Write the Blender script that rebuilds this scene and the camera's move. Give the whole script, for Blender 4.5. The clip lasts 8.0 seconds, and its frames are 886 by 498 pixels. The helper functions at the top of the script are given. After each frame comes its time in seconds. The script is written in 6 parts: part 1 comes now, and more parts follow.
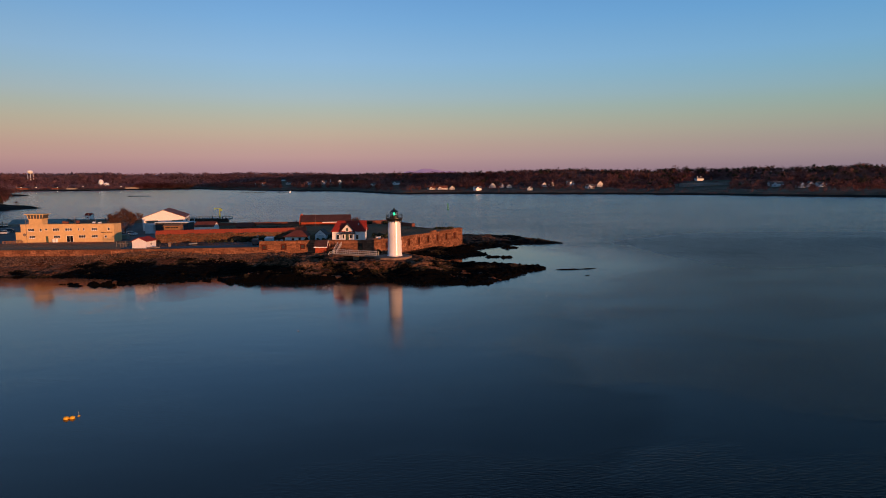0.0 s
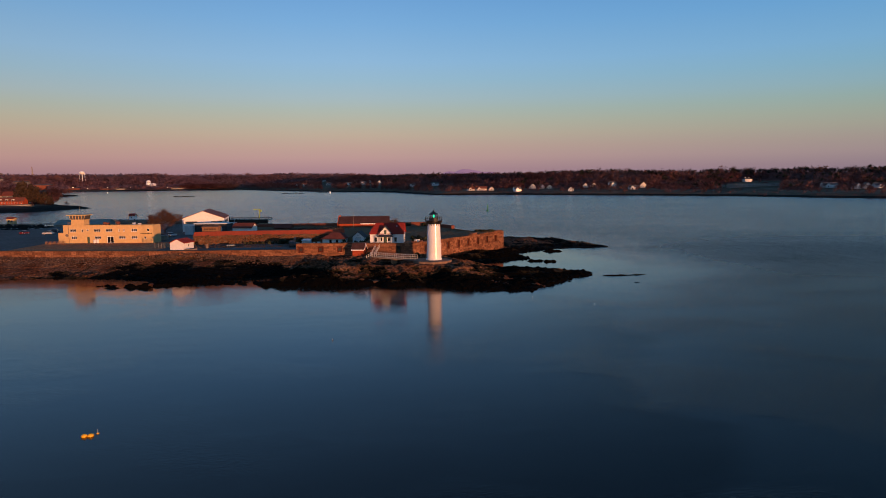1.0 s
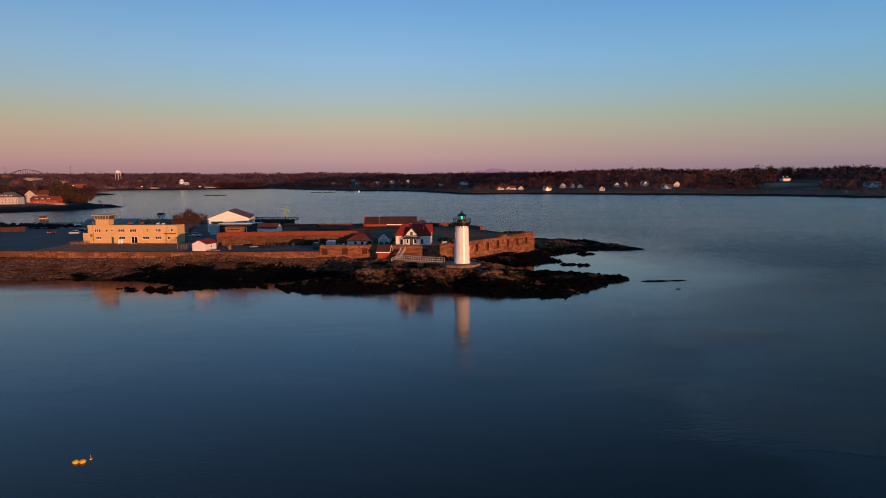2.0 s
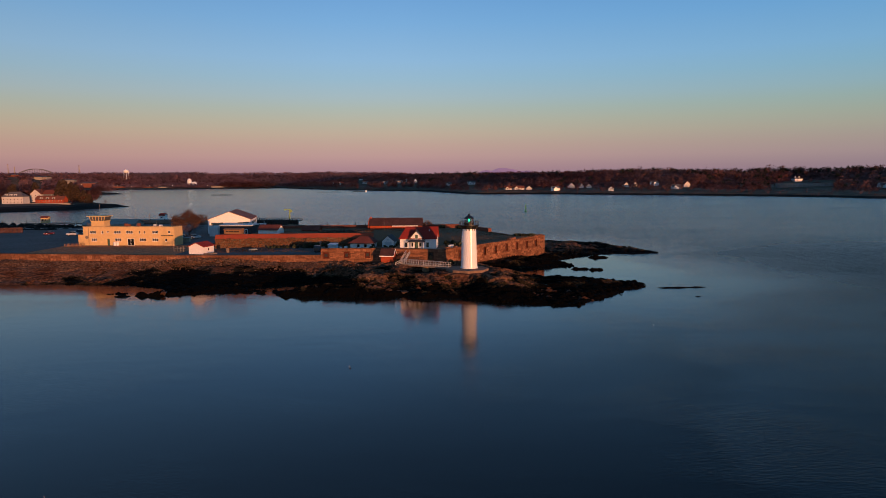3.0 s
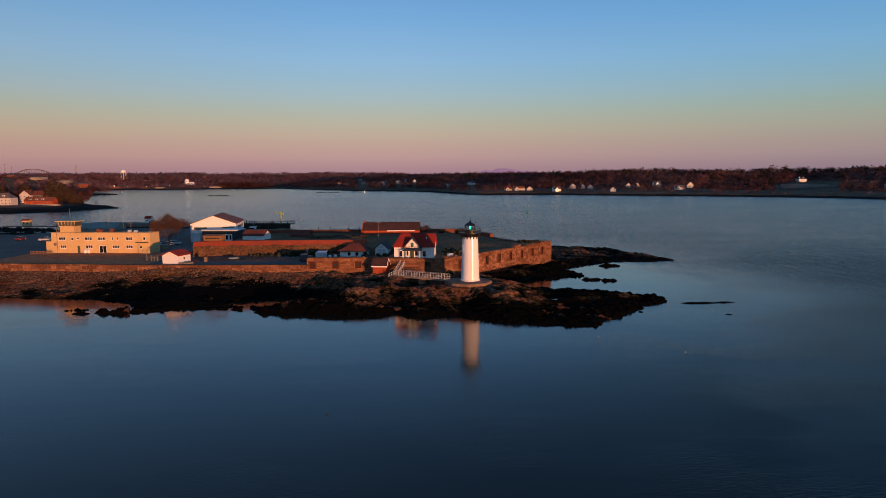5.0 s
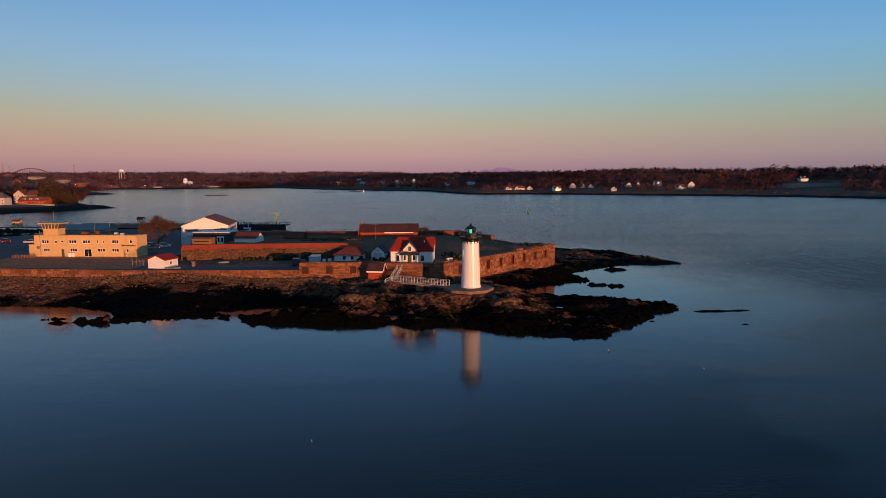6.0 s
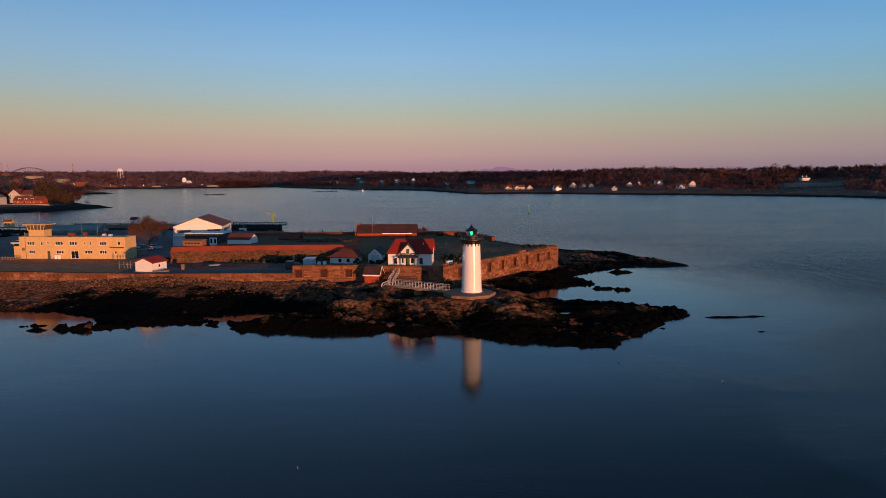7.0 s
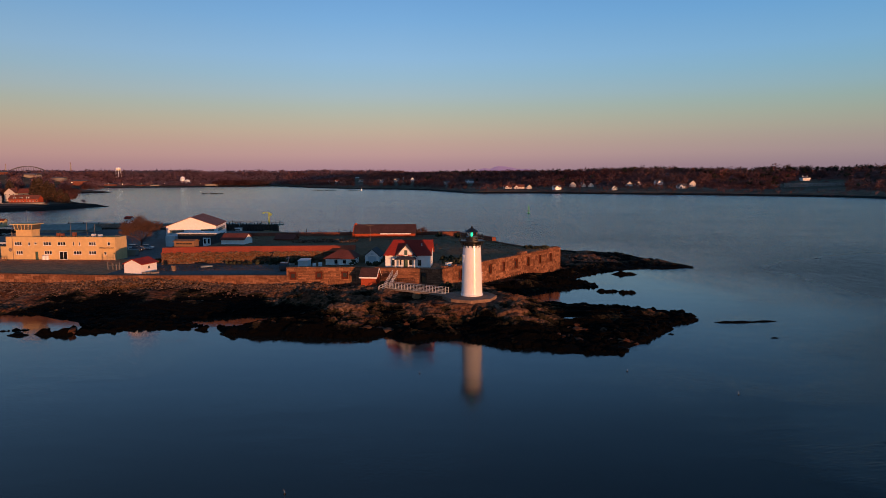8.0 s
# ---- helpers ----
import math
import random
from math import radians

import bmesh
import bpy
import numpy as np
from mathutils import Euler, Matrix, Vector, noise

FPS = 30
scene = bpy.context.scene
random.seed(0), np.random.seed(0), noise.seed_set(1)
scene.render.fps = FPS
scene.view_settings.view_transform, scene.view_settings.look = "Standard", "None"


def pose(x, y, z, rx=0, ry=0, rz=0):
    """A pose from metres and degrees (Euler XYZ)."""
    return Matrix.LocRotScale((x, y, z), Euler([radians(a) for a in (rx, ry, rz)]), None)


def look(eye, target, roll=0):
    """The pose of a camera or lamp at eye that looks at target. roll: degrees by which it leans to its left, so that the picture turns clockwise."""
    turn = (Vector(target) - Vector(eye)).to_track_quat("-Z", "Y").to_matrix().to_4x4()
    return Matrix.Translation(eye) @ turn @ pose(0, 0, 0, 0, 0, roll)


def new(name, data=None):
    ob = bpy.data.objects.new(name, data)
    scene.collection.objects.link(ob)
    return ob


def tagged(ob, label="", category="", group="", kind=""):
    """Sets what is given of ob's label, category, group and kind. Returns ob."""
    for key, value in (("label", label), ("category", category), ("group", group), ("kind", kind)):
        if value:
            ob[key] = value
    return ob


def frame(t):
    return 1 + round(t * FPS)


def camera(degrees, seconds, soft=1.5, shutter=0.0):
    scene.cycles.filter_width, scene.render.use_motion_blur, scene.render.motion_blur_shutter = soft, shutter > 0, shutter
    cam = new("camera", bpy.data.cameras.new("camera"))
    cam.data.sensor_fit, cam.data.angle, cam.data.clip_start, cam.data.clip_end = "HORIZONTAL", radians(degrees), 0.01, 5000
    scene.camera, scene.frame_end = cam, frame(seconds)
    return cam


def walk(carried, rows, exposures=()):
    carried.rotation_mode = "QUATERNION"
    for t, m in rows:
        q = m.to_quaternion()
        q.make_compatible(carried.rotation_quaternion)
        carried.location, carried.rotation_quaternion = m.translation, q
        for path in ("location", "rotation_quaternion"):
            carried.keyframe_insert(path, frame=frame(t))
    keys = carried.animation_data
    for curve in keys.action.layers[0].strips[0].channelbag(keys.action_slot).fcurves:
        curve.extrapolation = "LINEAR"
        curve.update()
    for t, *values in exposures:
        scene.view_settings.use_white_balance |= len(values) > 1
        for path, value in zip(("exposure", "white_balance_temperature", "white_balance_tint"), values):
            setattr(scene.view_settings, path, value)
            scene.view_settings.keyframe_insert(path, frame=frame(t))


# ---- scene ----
cam = camera(69.2, 8.0, soft=0.5)
PATH = [
    (0, (-9.785, -195.014, 27.856), (-9.536, -193.042, 27.639), -0.5),
    (0.5, (-9.7, -191.369, 27.872), (-9.497, -189.391, 27.657), -0.5),
    (1, (-9.621, -187.64, 27.969), (-9.491, -185.655, 27.755), -0.5),
    (1.5, (-9.347, -183.706, 28.047), (-9.272, -181.719, 27.832), -0.5),
    (3, (-8.527, -170.885, 28.469), (-8.509, -168.897, 28.252), -0.4),
    (3.5, (-8.351, -166.585, 28.521), (-8.333, -164.597, 28.305), -0.4),
    (4, (-8.162, -162.26, 28.6), (-8.143, -160.272, 28.384), -0.4),
    (4.5, (-8.075, -157.765, 28.756), (-8.056, -155.777, 28.54), -0.4),
    (6, (-7.831, -145.141, 29.429), (-7.81, -143.153, 29.21), -0.4),
    (6.5, (-7.741, -141.532, 29.431), (-7.719, -139.544, 29.211), -0.4),
    (7, (-7.716, -138.341, 29.451), (-7.694, -136.354, 29.23), -0.4),
    (7.5, (-7.655, -135.555, 29.467), (-7.632, -133.568, 29.245), -0.3),
    (8, (-7.697, -133.117, 29.357), (-7.672, -131.129, 29.134), -0.3),
]
walk(cam, [(t, look(eye, aim, roll)) for t, eye, aim, roll in PATH], exposures=[(0.0, 0.0), (8.0, 0.0)])

# ---- light ----
SUN_TURN, SUN_RISE = 30.0, 0.75          # degrees to the right of the view's back, and above the sea
sun_way = Vector((math.sin(radians(SUN_TURN)) * math.cos(radians(SUN_RISE)),
                  -math.cos(radians(SUN_TURN)) * math.cos(radians(SUN_RISE)), math.sin(radians(SUN_RISE))))
sun_data = bpy.data.lights.new("sun", "SUN")
sun_data.energy, sun_data.angle, sun_data.color = 4.9, radians(0.6), (1.0, 0.43, 0.185)
sun = new("sun", sun_data)
sun.matrix_world = look(sun_way * 300, (0, 0, 0))


def lin(r, g, b):
    """Linear colour from 0..255 display values."""
    return tuple((c / 255 / 12.92) if c < 10 else ((c / 255 + 0.055) / 1.055) ** 2.4 for c in (r, g, b))


world = bpy.data.worlds.new("dawn_sky")
scene.world = world
world.use_nodes = True
wn, wl = world.node_tree.nodes, world.node_tree.links
wn.clear()
w_out, w_bg = wn.new("ShaderNodeOutputWorld"), wn.new("ShaderNodeBackground")
w_tc, w_sep = wn.new("ShaderNodeTexCoord"), wn.new("ShaderNodeSeparateXYZ")
w_ramp, w_mix, w_sky = wn.new("ShaderNodeValToRGB"), wn.new("ShaderNodeMix"), wn.new("ShaderNodeTexSky")
w_sky.sky_type, w_sky.sun_disc = "NISHITA", False
w_sky.sun_elevation, w_sky.sun_rotation = radians(SUN_RISE), math.atan2(sun_way.x, sun_way.y)
w_skyscale = wn.new("ShaderNodeVectorMath")
w_skyscale.operation = "SCALE"
w_skyscale.inputs["Scale"].default_value = 0.12
wl.new(w_sky.outputs[0], w_skyscale.inputs[0])
SKY = [(0.0, (157, 121, 137)), (0.016, (171, 135, 142)), (0.034, (187, 151, 148)), (0.051, (190, 160, 149)), (0.069, (189, 171, 153)), (0.087, (182, 178, 161)),
       (0.105, (172, 182, 174)), (0.123, (163, 184, 191)), (0.149, (150, 184, 205)), (0.176, (141, 182, 216)), (0.228, (121, 171, 217)), (0.28, (104, 157, 211)),
       (0.42, (82, 128, 177)), (0.7, (66, 106, 150)), (1.0, (58, 95, 138))]
el = w_ramp.color_ramp.elements
while len(el) < len(SKY):
    el.new(0.5)
for e, (p, c) in zip(el, SKY):
    e.position, e.color = p, (*lin(*c), 1)
w_mix.data_type = "RGBA"
w_mix.inputs["Factor"].default_value = 0.05
wl.new(w_tc.outputs["Generated"], w_sep.inputs[0])
wl.new(w_sep.outputs["Z"], w_ramp.inputs[0])
# the sky is a little deeper away from the point opposite the sun
w_side, w_dim = wn.new("ShaderNodeMapRange"), wn.new("ShaderNodeVectorMath")
w_side.inputs["From Min"].default_value, w_side.inputs["From Max"].default_value = -0.05, 0.75
w_side.inputs["To Min"].default_value, w_side.inputs["To Max"].default_value = 0.0, 1.0
w_dim.operation = "MULTIPLY"
w_tint = wn.new("ShaderNodeCombineXYZ")
wl.new(w_sep.outputs["X"], w_side.inputs["Value"])
for i, drop in enumerate((-0.38, -0.19, -0.13)):
    w_fall = wn.new("ShaderNodeMath")
    w_fall.operation = "MULTIPLY_ADD"
    w_fall.inputs[1].default_value, w_fall.inputs[2].default_value = drop, 1.0
    wl.new(w_side.outputs[0], w_fall.inputs[0]), wl.new(w_fall.outputs[0], w_tint.inputs[i])
w_left, w_warm, w_both = wn.new("ShaderNodeMapRange"), wn.new("ShaderNodeCombineXYZ"), wn.new("ShaderNodeVectorMath")
w_left.inputs["From Min"].default_value, w_left.inputs["From Max"].default_value = -0.15, -0.6
wl.new(w_sep.outputs["X"], w_left.inputs["Value"])
for i, drop in enumerate((-0.05, -0.11, -0.15)):
    w_fall = wn.new("ShaderNodeMath")
    w_fall.operation = "MULTIPLY_ADD"
    w_fall.inputs[1].default_value, w_fall.inputs[2].default_value = drop, 1.0
    wl.new(w_left.outputs[0], w_fall.inputs[0]), wl.new(w_fall.outputs[0], w_warm.inputs[i])
w_both.operation = "MULTIPLY"
wl.new(w_tint.outputs[0], w_both.inputs[0]), wl.new(w_warm.outputs[0], w_both.inputs[1])
wl.new(w_both.outputs[0], w_dim.inputs[1])
wl.new(w_ramp.outputs[0], w_dim.inputs[0]), wl.new(w_dim.outputs[0], w_mix.inputs["A"])
wl.new(w_skyscale.outputs[0], w_mix.inputs["B"])
wl.new(w_mix.outputs["Result"], w_bg.inputs["Color"])
w_bg.inputs["Strength"].default_value = 1.05
wl.new(w_bg.outputs[0], w_out.inputs[0])


# ---- materials ----
def material(name, colour, rough=0.8, vary=0.25, grain=2.0, stain=0.15, bump=0.3, metal=0.0, island=0.0, obj=0.0, second=None):
    """A surface with grain and larger stains in metres, relief, and an optional second colour in patches."""
    m = bpy.data.materials.new(name)
    m.use_nodes = True
    n, l = m.node_tree.nodes, m.node_tree.links
    b = n["Principled BSDF"]
    tc = n.new("ShaderNodeTexCoord")
    fine, wide = n.new("ShaderNodeTexNoise"), n.new("ShaderNodeTexNoise")
    fine.inputs["Scale"].default_value, fine.inputs["Detail"].default_value = grain, 5
    wide.inputs["Scale"].default_value, wide.inputs["Detail"].default_value = stain, 4
    for t in (fine, wide):
        l.new(tc.outputs["Object"], t.inputs["Vector"])
    def ranged(sock, lo, hi, a=0.3, z=0.7):
        r = n.new("ShaderNodeMapRange")
        r.inputs["From Min"].default_value, r.inputs["From Max"].default_value = a, z
        r.inputs["To Min"].default_value, r.inputs["To Max"].default_value = lo, hi
        l.new(sock, r.inputs["Value"])
        return r.outputs[0]
    def times(x, y):
        t = n.new("ShaderNodeMath")
        t.operation = "MULTIPLY"
        l.new(x, t.inputs[0]), l.new(y, t.inputs[1])
        return t.outputs[0]
    value = times(ranged(fine.outputs[0], 1 - vary, 1 + vary), ranged(wide.outputs[0], 1 - vary * 0.7, 1 + vary * 0.7))
    if island:
        g = n.new("ShaderNodeNewGeometry")
        value = times(value, ranged(g.outputs["Random Per Island"], 1 - island, 1 + island, 0, 1))
    if obj:
        g = n.new("ShaderNodeObjectInfo")
        value = times(value, ranged(g.outputs["Random"], 1 - obj, 1 + obj, 0, 1))
    base = n.new("ShaderNodeMix")
    base.data_type = "RGBA"
    base.inputs["A"].default_value = (*colour, 1)
    base.inputs["B"].default_value = (*(second or colour), 1)
    if second:
        g = n.new("ShaderNodeNewGeometry") if island else None
        l.new(ranged(g.outputs["Random Per Island"] if island else wide.outputs[0], 0, 1, 0.35, 0.65), base.inputs["Factor"])
    else:
        base.inputs["Factor"].default_value = 0
    s = n.new("ShaderNodeVectorMath")
    s.operation = "SCALE"
    l.new(base.outputs["Result"], s.inputs[0]), l.new(value, s.inputs["Scale"])
    l.new(s.outputs[0], b.inputs["Base Color"])
    b.inputs["Roughness"].default_value, b.inputs["Metallic"].default_value = rough, metal
    b.inputs["Specular IOR Level"].default_value = 0.12 if rough >= 0.8 else 0.5
    if bump:
        k = n.new("ShaderNodeBump")
        k.inputs["Strength"].default_value, k.inputs["Distance"].default_value = bump, 0.3 / grain
        l.new(fine.outputs[0], k.inputs["Height"]), l.new(k.outputs[0], b.inputs["Normal"])
    return m


def glowing(name, colour, strength):
    m = bpy.data.materials.new(name)
    m.use_nodes = True
    b = m.node_tree.nodes["Principled BSDF"]
    b.inputs["Base Color"].default_value = (*colour, 1)
    b.inputs["Emission Color"].default_value = (*colour, 1)
    b.inputs["Emission Strength"].default_value = strength
    return m


def water_material():
    """Sea: slick in the lee before the headland, patches of ripples, short chop in the open channel."""
    m = bpy.data.materials.new("sea_water")
    m.use_nodes = True
    n, l = m.node_tree.nodes, m.node_tree.links
    b = n["Principled BSDF"]
    b.inputs["IOR"].default_value = 1.333
    tc = n.new("ShaderNodeTexCoord")

    def field(scale, detail, turn=0.0, stretch=(1.0, 1.0), bent=0.0):
        """A noise in metres, turned and drawn out."""
        mp, t = n.new("ShaderNodeMapping"), n.new("ShaderNodeTexNoise")
        mp.inputs["Rotation"].default_value[2] = radians(turn)
        mp.inputs["Scale"].default_value = (*stretch, 1.0)
        t.inputs["Scale"].default_value, t.inputs["Detail"].default_value, t.inputs["Distortion"].default_value = scale, detail, bent
        l.new(tc.outputs["Object"], mp.inputs["Vector"]), l.new(mp.outputs[0], t.inputs["Vector"])
        return t.outputs[0]

    def op(kind, x, y, z=None):
        t = n.new("ShaderNodeMath")
        t.operation = kind
        for i, q in enumerate((x, y, z)):
            if q is None:
                continue
            if isinstance(q, (int, float)):
                t.inputs[i].default_value = q
            else:
                l.new(q, t.inputs[i])
        return t.outputs[0]

    def ranged(q, a, z, lo, hi):
        r = n.new("ShaderNodeMapRange")
        r.interpolation_type = "SMOOTHSTEP"
        for k, val in (("From Min", a), ("From Max", z), ("To Min", lo), ("To Max", hi)):
            r.inputs[k].default_value = val
        l.new(q, r.inputs["Value"])
        return r.outputs[0]

    patch, streak, cat = field(0.011, 5, bent=0.8), field(0.02, 4, 0, (0.45, 1.6)), field(0.045, 3, 15, (0.7, 1.4), 0.5)
    left_ripple, right_ripple = field(1.5, 3, 24, (1.0, 2.0)), field(1.3, 3, -32, (0.8, 2.6))
    chop, swell = field(0.25, 3, -10, (1.0, 0.42)), field(0.12, 2, -20, (1.0, 2.0))
    sep = n.new("ShaderNodeSeparateXYZ")
    l.new(tc.outputs["Object"], sep.inputs[0])
    wander = op("MULTIPLY_ADD", patch, 60.0, -30.0)
    slant = op("ADD", op("MULTIPLY_ADD", sep.outputs["Y"], -0.5, sep.outputs["X"]), wander)
    outer = op("ADD", op("MULTIPLY_ADD", sep.outputs["Y"], 0.3, sep.outputs["X"]), wander)
    # the open channel beyond the headland, with a lull in the far west
    lull = op("MULTIPLY", ranged(sep.outputs["X"], -330.0, -90.0, 0.25, 0.0), ranged(sep.outputs["Y"], 230.0, 650.0, 0.0, 1.0))
    channel = op("MAXIMUM", op("MULTIPLY", ranged(outer, 55.0, 135.0, 0.0, 1.0), ranged(sep.outputs["Y"], -25.0, 60.0, 0.0, 1.0)),
                 op("MULTIPLY", ranged(outer, -60.0, 90.0, 0.6, 1.0), ranged(sep.outputs["Y"], 85.0, 170.0, 0.0, 1.0)))
    channel = op("MULTIPLY", channel, op("SUBTRACT", 1.0, lull))
    channel = op("MULTIPLY", channel, ranged(streak, 0.36, 0.6, 0.82, 1.0))
    breeze = op("MULTIPLY", ranged(slant, 20.0, 110.0, 0.0, 1.0), ranged(cat, 0.4, 0.62, 0.25, 1.0))
    fine = op("ADD", op("MULTIPLY", left_ripple, op("MULTIPLY_ADD", ranged(cat, 0.46, 0.62, 0.0, 1.0), 0.075, 0.036)),
              op("MULTIPLY", right_ripple, op("ADD", op("MULTIPLY", breeze, 0.40), op("MULTIPLY", channel, 1.3))))
    height = op("ADD", fine, op("MULTIPLY", chop, op("MULTIPLY", channel, ranged(sep.outputs["Y"], 110.0, 330.0, 5.0, 0.08))))
    height = op("MULTIPLY_ADD", swell, 0.09, height)
    k = n.new("ShaderNodeBump")
    k.inputs["Distance"].default_value, k.inputs["Strength"].default_value = 0.17, 1.0
    l.new(height, k.inputs["Height"]), l.new(k.outputs[0], b.inputs["Normal"])
    shoal = n.new("ShaderNodeMix")          # murky shallows round the headland, dark deep water outside
    shoal.data_type = "RGBA"
    shoal.inputs["A"].default_value, shoal.inputs["B"].default_value = (0.022, 0.012, 0.007, 1), (0.002, 0.006, 0.009, 1)
    l.new(ranged(slant, 10.0, 110.0, 0.0, 1.0), shoal.inputs["Factor"]), l.new(shoal.outputs["Result"], b.inputs["Base Color"])
    edge_x = op("MULTIPLY_ADD", cat, 30.0, op("MULTIPLY_ADD", sep.outputs["Y"], -0.22, sep.outputs["X"]))
    film = op("MULTIPLY", ranged(edge_x, 60.0, 66.0, 1.0, 0.0), ranged(op("MULTIPLY_ADD", cat, 16.0, sep.outputs["Y"]), -50.0, -38.0, 1.0, 0.0))
    near_side = ranged(sep.outputs["Y"], -20.0, 160.0, 1.0, 0.0)
    l.new(op("SUBTRACT", op("MULTIPLY_ADD", film, -0.07, 0.5), op("MULTIPLY", near_side, ranged(slant, 5.0, 115.0, 0.0, 0.43))), b.inputs["Specular IOR Level"])
    l.new(op("ADD", op("MULTIPLY", channel, 0.15), op("MULTIPLY_ADD", near_side, ranged(slant, 0.0, 110.0, 0.0, 0.19), 0.08)), b.inputs["Roughness"])
    return m


def rock_material():
    """Tide-washed ledge: rusty rock and rubble above, brown weed lower, black weed at the water."""
    m = material("shore_rock", (0.12, 0.05, 0.026), 0.9, 0.65, 1.3, 0.16, 1.0, second=(0.085, 0.05, 0.033))
    n, l = m.node_tree.nodes, m.node_tree.links
    b = n["Principled BSDF"]
    src = b.inputs["Base Color"].links[0].from_socket
    tc, sep, nz = n.new("ShaderNodeTexCoord"), n.new("ShaderNodeSeparateXYZ"), n.new("ShaderNodeTexNoise")
    nz.inputs["Scale"].default_value, nz.inputs["Detail"].default_value, nz.inputs["Roughness"].default_value = 0.13, 8, 0.72
    l.new(tc.outputs["Object"], sep.inputs[0]), l.new(tc.outputs["Object"], nz.inputs["Vector"])
    add = n.new("ShaderNodeMath")
    add.operation = "MULTIPLY_ADD"
    add.inputs[1].default_value = -11.0
    # weed climbs higher on the smooth slope of the cove
    west, east, both, lift = (n.new("ShaderNodeMapRange"), n.new("ShaderNodeMapRange"), n.new("ShaderNodeMath"), n.new("ShaderNodeMath"))
    west.inputs["From Min"].default_value, west.inputs["From Max"].default_value = -124, -108
    east.inputs["From Min"].default_value, east.inputs["From Max"].default_value = -42, -58
    both.operation, lift.operation = "MULTIPLY", "MULTIPLY_ADD"
    lift.inputs[1].default_value = -0.75
    l.new(sep.outputs["X"], west.inputs["Value"]), l.new(sep.outputs["X"], east.inputs["Value"])
    l.new(west.outputs[0], both.inputs[0]), l.new(east.outputs[0], both.inputs[1])
    shingle = n.new("ShaderNodeMath")       # clean shingle further west
    shingle.operation, shingle.inputs[1].default_value = "MULTIPLY_ADD", -2.9
    bare = n.new("ShaderNodeMapRange")
    bare.inputs["From Min"].default_value, bare.inputs["From Max"].default_value = -104, -86
    l.new(sep.outputs["X"], bare.inputs["Value"])
    l.new(bare.outputs[0], shingle.inputs[0]), l.new(sep.outputs["Z"], shingle.inputs[2])
    north, dry = n.new("ShaderNodeMapRange"), n.new("ShaderNodeMath")      # drier ledge beyond the battery
    north.inputs["From Min"].default_value, north.inputs["From Max"].default_value = 52, 82
    dry.operation, dry.inputs[1].default_value = "MULTIPLY_ADD", 1.7
    l.new(sep.outputs["Y"], north.inputs["Value"]), l.new(north.outputs[0], dry.inputs[0]), l.new(shingle.outputs[0], dry.inputs[2])
    l.new(both.outputs[0], lift.inputs[0]), l.new(dry.outputs[0], lift.inputs[2])
    l.new(nz.outputs[0], add.inputs[0]), l.new(lift.outputs[0], add.inputs[2])
    for lo, hi, col in ((-5.7, -5.3, (0.022, 0.017, 0.009)), (-6.35, -6.0, (0.0022, 0.0019, 0.0015))):
        r = n.new("ShaderNodeMapRange")
        r.inputs["From Min"].default_value, r.inputs["From Max"].default_value = lo, hi
        l.new(add.outputs[0], r.inputs["Value"])
        mix = n.new("ShaderNodeMix")
        mix.data_type = "RGBA"
        mix.inputs["A"].default_value = (*col, 1)
        l.new(r.outputs[0], mix.inputs["Factor"]), l.new(src, mix.inputs["B"])
        src = mix.outputs["Result"]
    l.new(src, b.inputs["Base Color"])
    b.inputs["Specular IOR Level"].default_value = 0.03
    return m


def dark_waterline_band(m, top):
    """Darkens the ground like wet weed up to about a height above the water."""
    n, l = m.node_tree.nodes, m.node_tree.links
    b = n["Principled BSDF"]
    tc, sep, nz, add, r, mix = (n.new(k) for k in ("ShaderNodeTexCoord", "ShaderNodeSeparateXYZ", "ShaderNodeTexNoise", "ShaderNodeMath", "ShaderNodeMapRange", "ShaderNodeMix"))
    nz.inputs["Scale"].default_value = 0.03
    add.operation, add.inputs[1].default_value = "MULTIPLY_ADD", -2.0
    r.inputs["From Min"].default_value, r.inputs["From Max"].default_value = top - 1.3, top - 0.7
    mix.data_type = "RGBA"
    mix.inputs["A"].default_value = (0.006, 0.005, 0.004, 1)
    l.new(tc.outputs["Object"], sep.inputs[0]), l.new(tc.outputs["Object"], nz.inputs["Vector"])
    l.new(nz.outputs[0], add.inputs[0]), l.new(sep.outputs["Z"], add.inputs[2]), l.new(add.outputs[0], r.inputs["Value"])
    l.new(b.inputs["Base Color"].links[0].from_socket, mix.inputs["B"]), l.new(r.outputs[0], mix.inputs["Factor"])
    l.new(mix.outputs["Result"], b.inputs["Base Color"])
    return m


WATER, ROCK = water_material(), rock_material()
BRICK_OLD = material("old_brown_brick", (0.19, 0.065, 0.042), 0.9, 0.3, 1.5, 0.15, 0.4)
BRICK_RED = material("red_brick", (0.35, 0.066, 0.03), 0.9, 0.2, 3, 0.2, 0.4)
TURF = material("dry_turf", (0.19, 0.102, 0.052), 0.95, 0.35, 1.0, 0.06, 1.0, second=(0.10, 0.07, 0.038))
TARMAC = material("worn_asphalt", (0.10, 0.095, 0.092), 0.9, 0.25, 0.8, 0.05, 0.3)
WHITE = material("white_paint", (0.78, 0.76, 0.74), 0.55, 0.05, 1.2, 0.2, 0.1)
TOWER_WHITE = material("white_iron_paint", (0.80, 0.79, 0.78), 0.22, 0.04, 0.8, 0.25, 0.08)
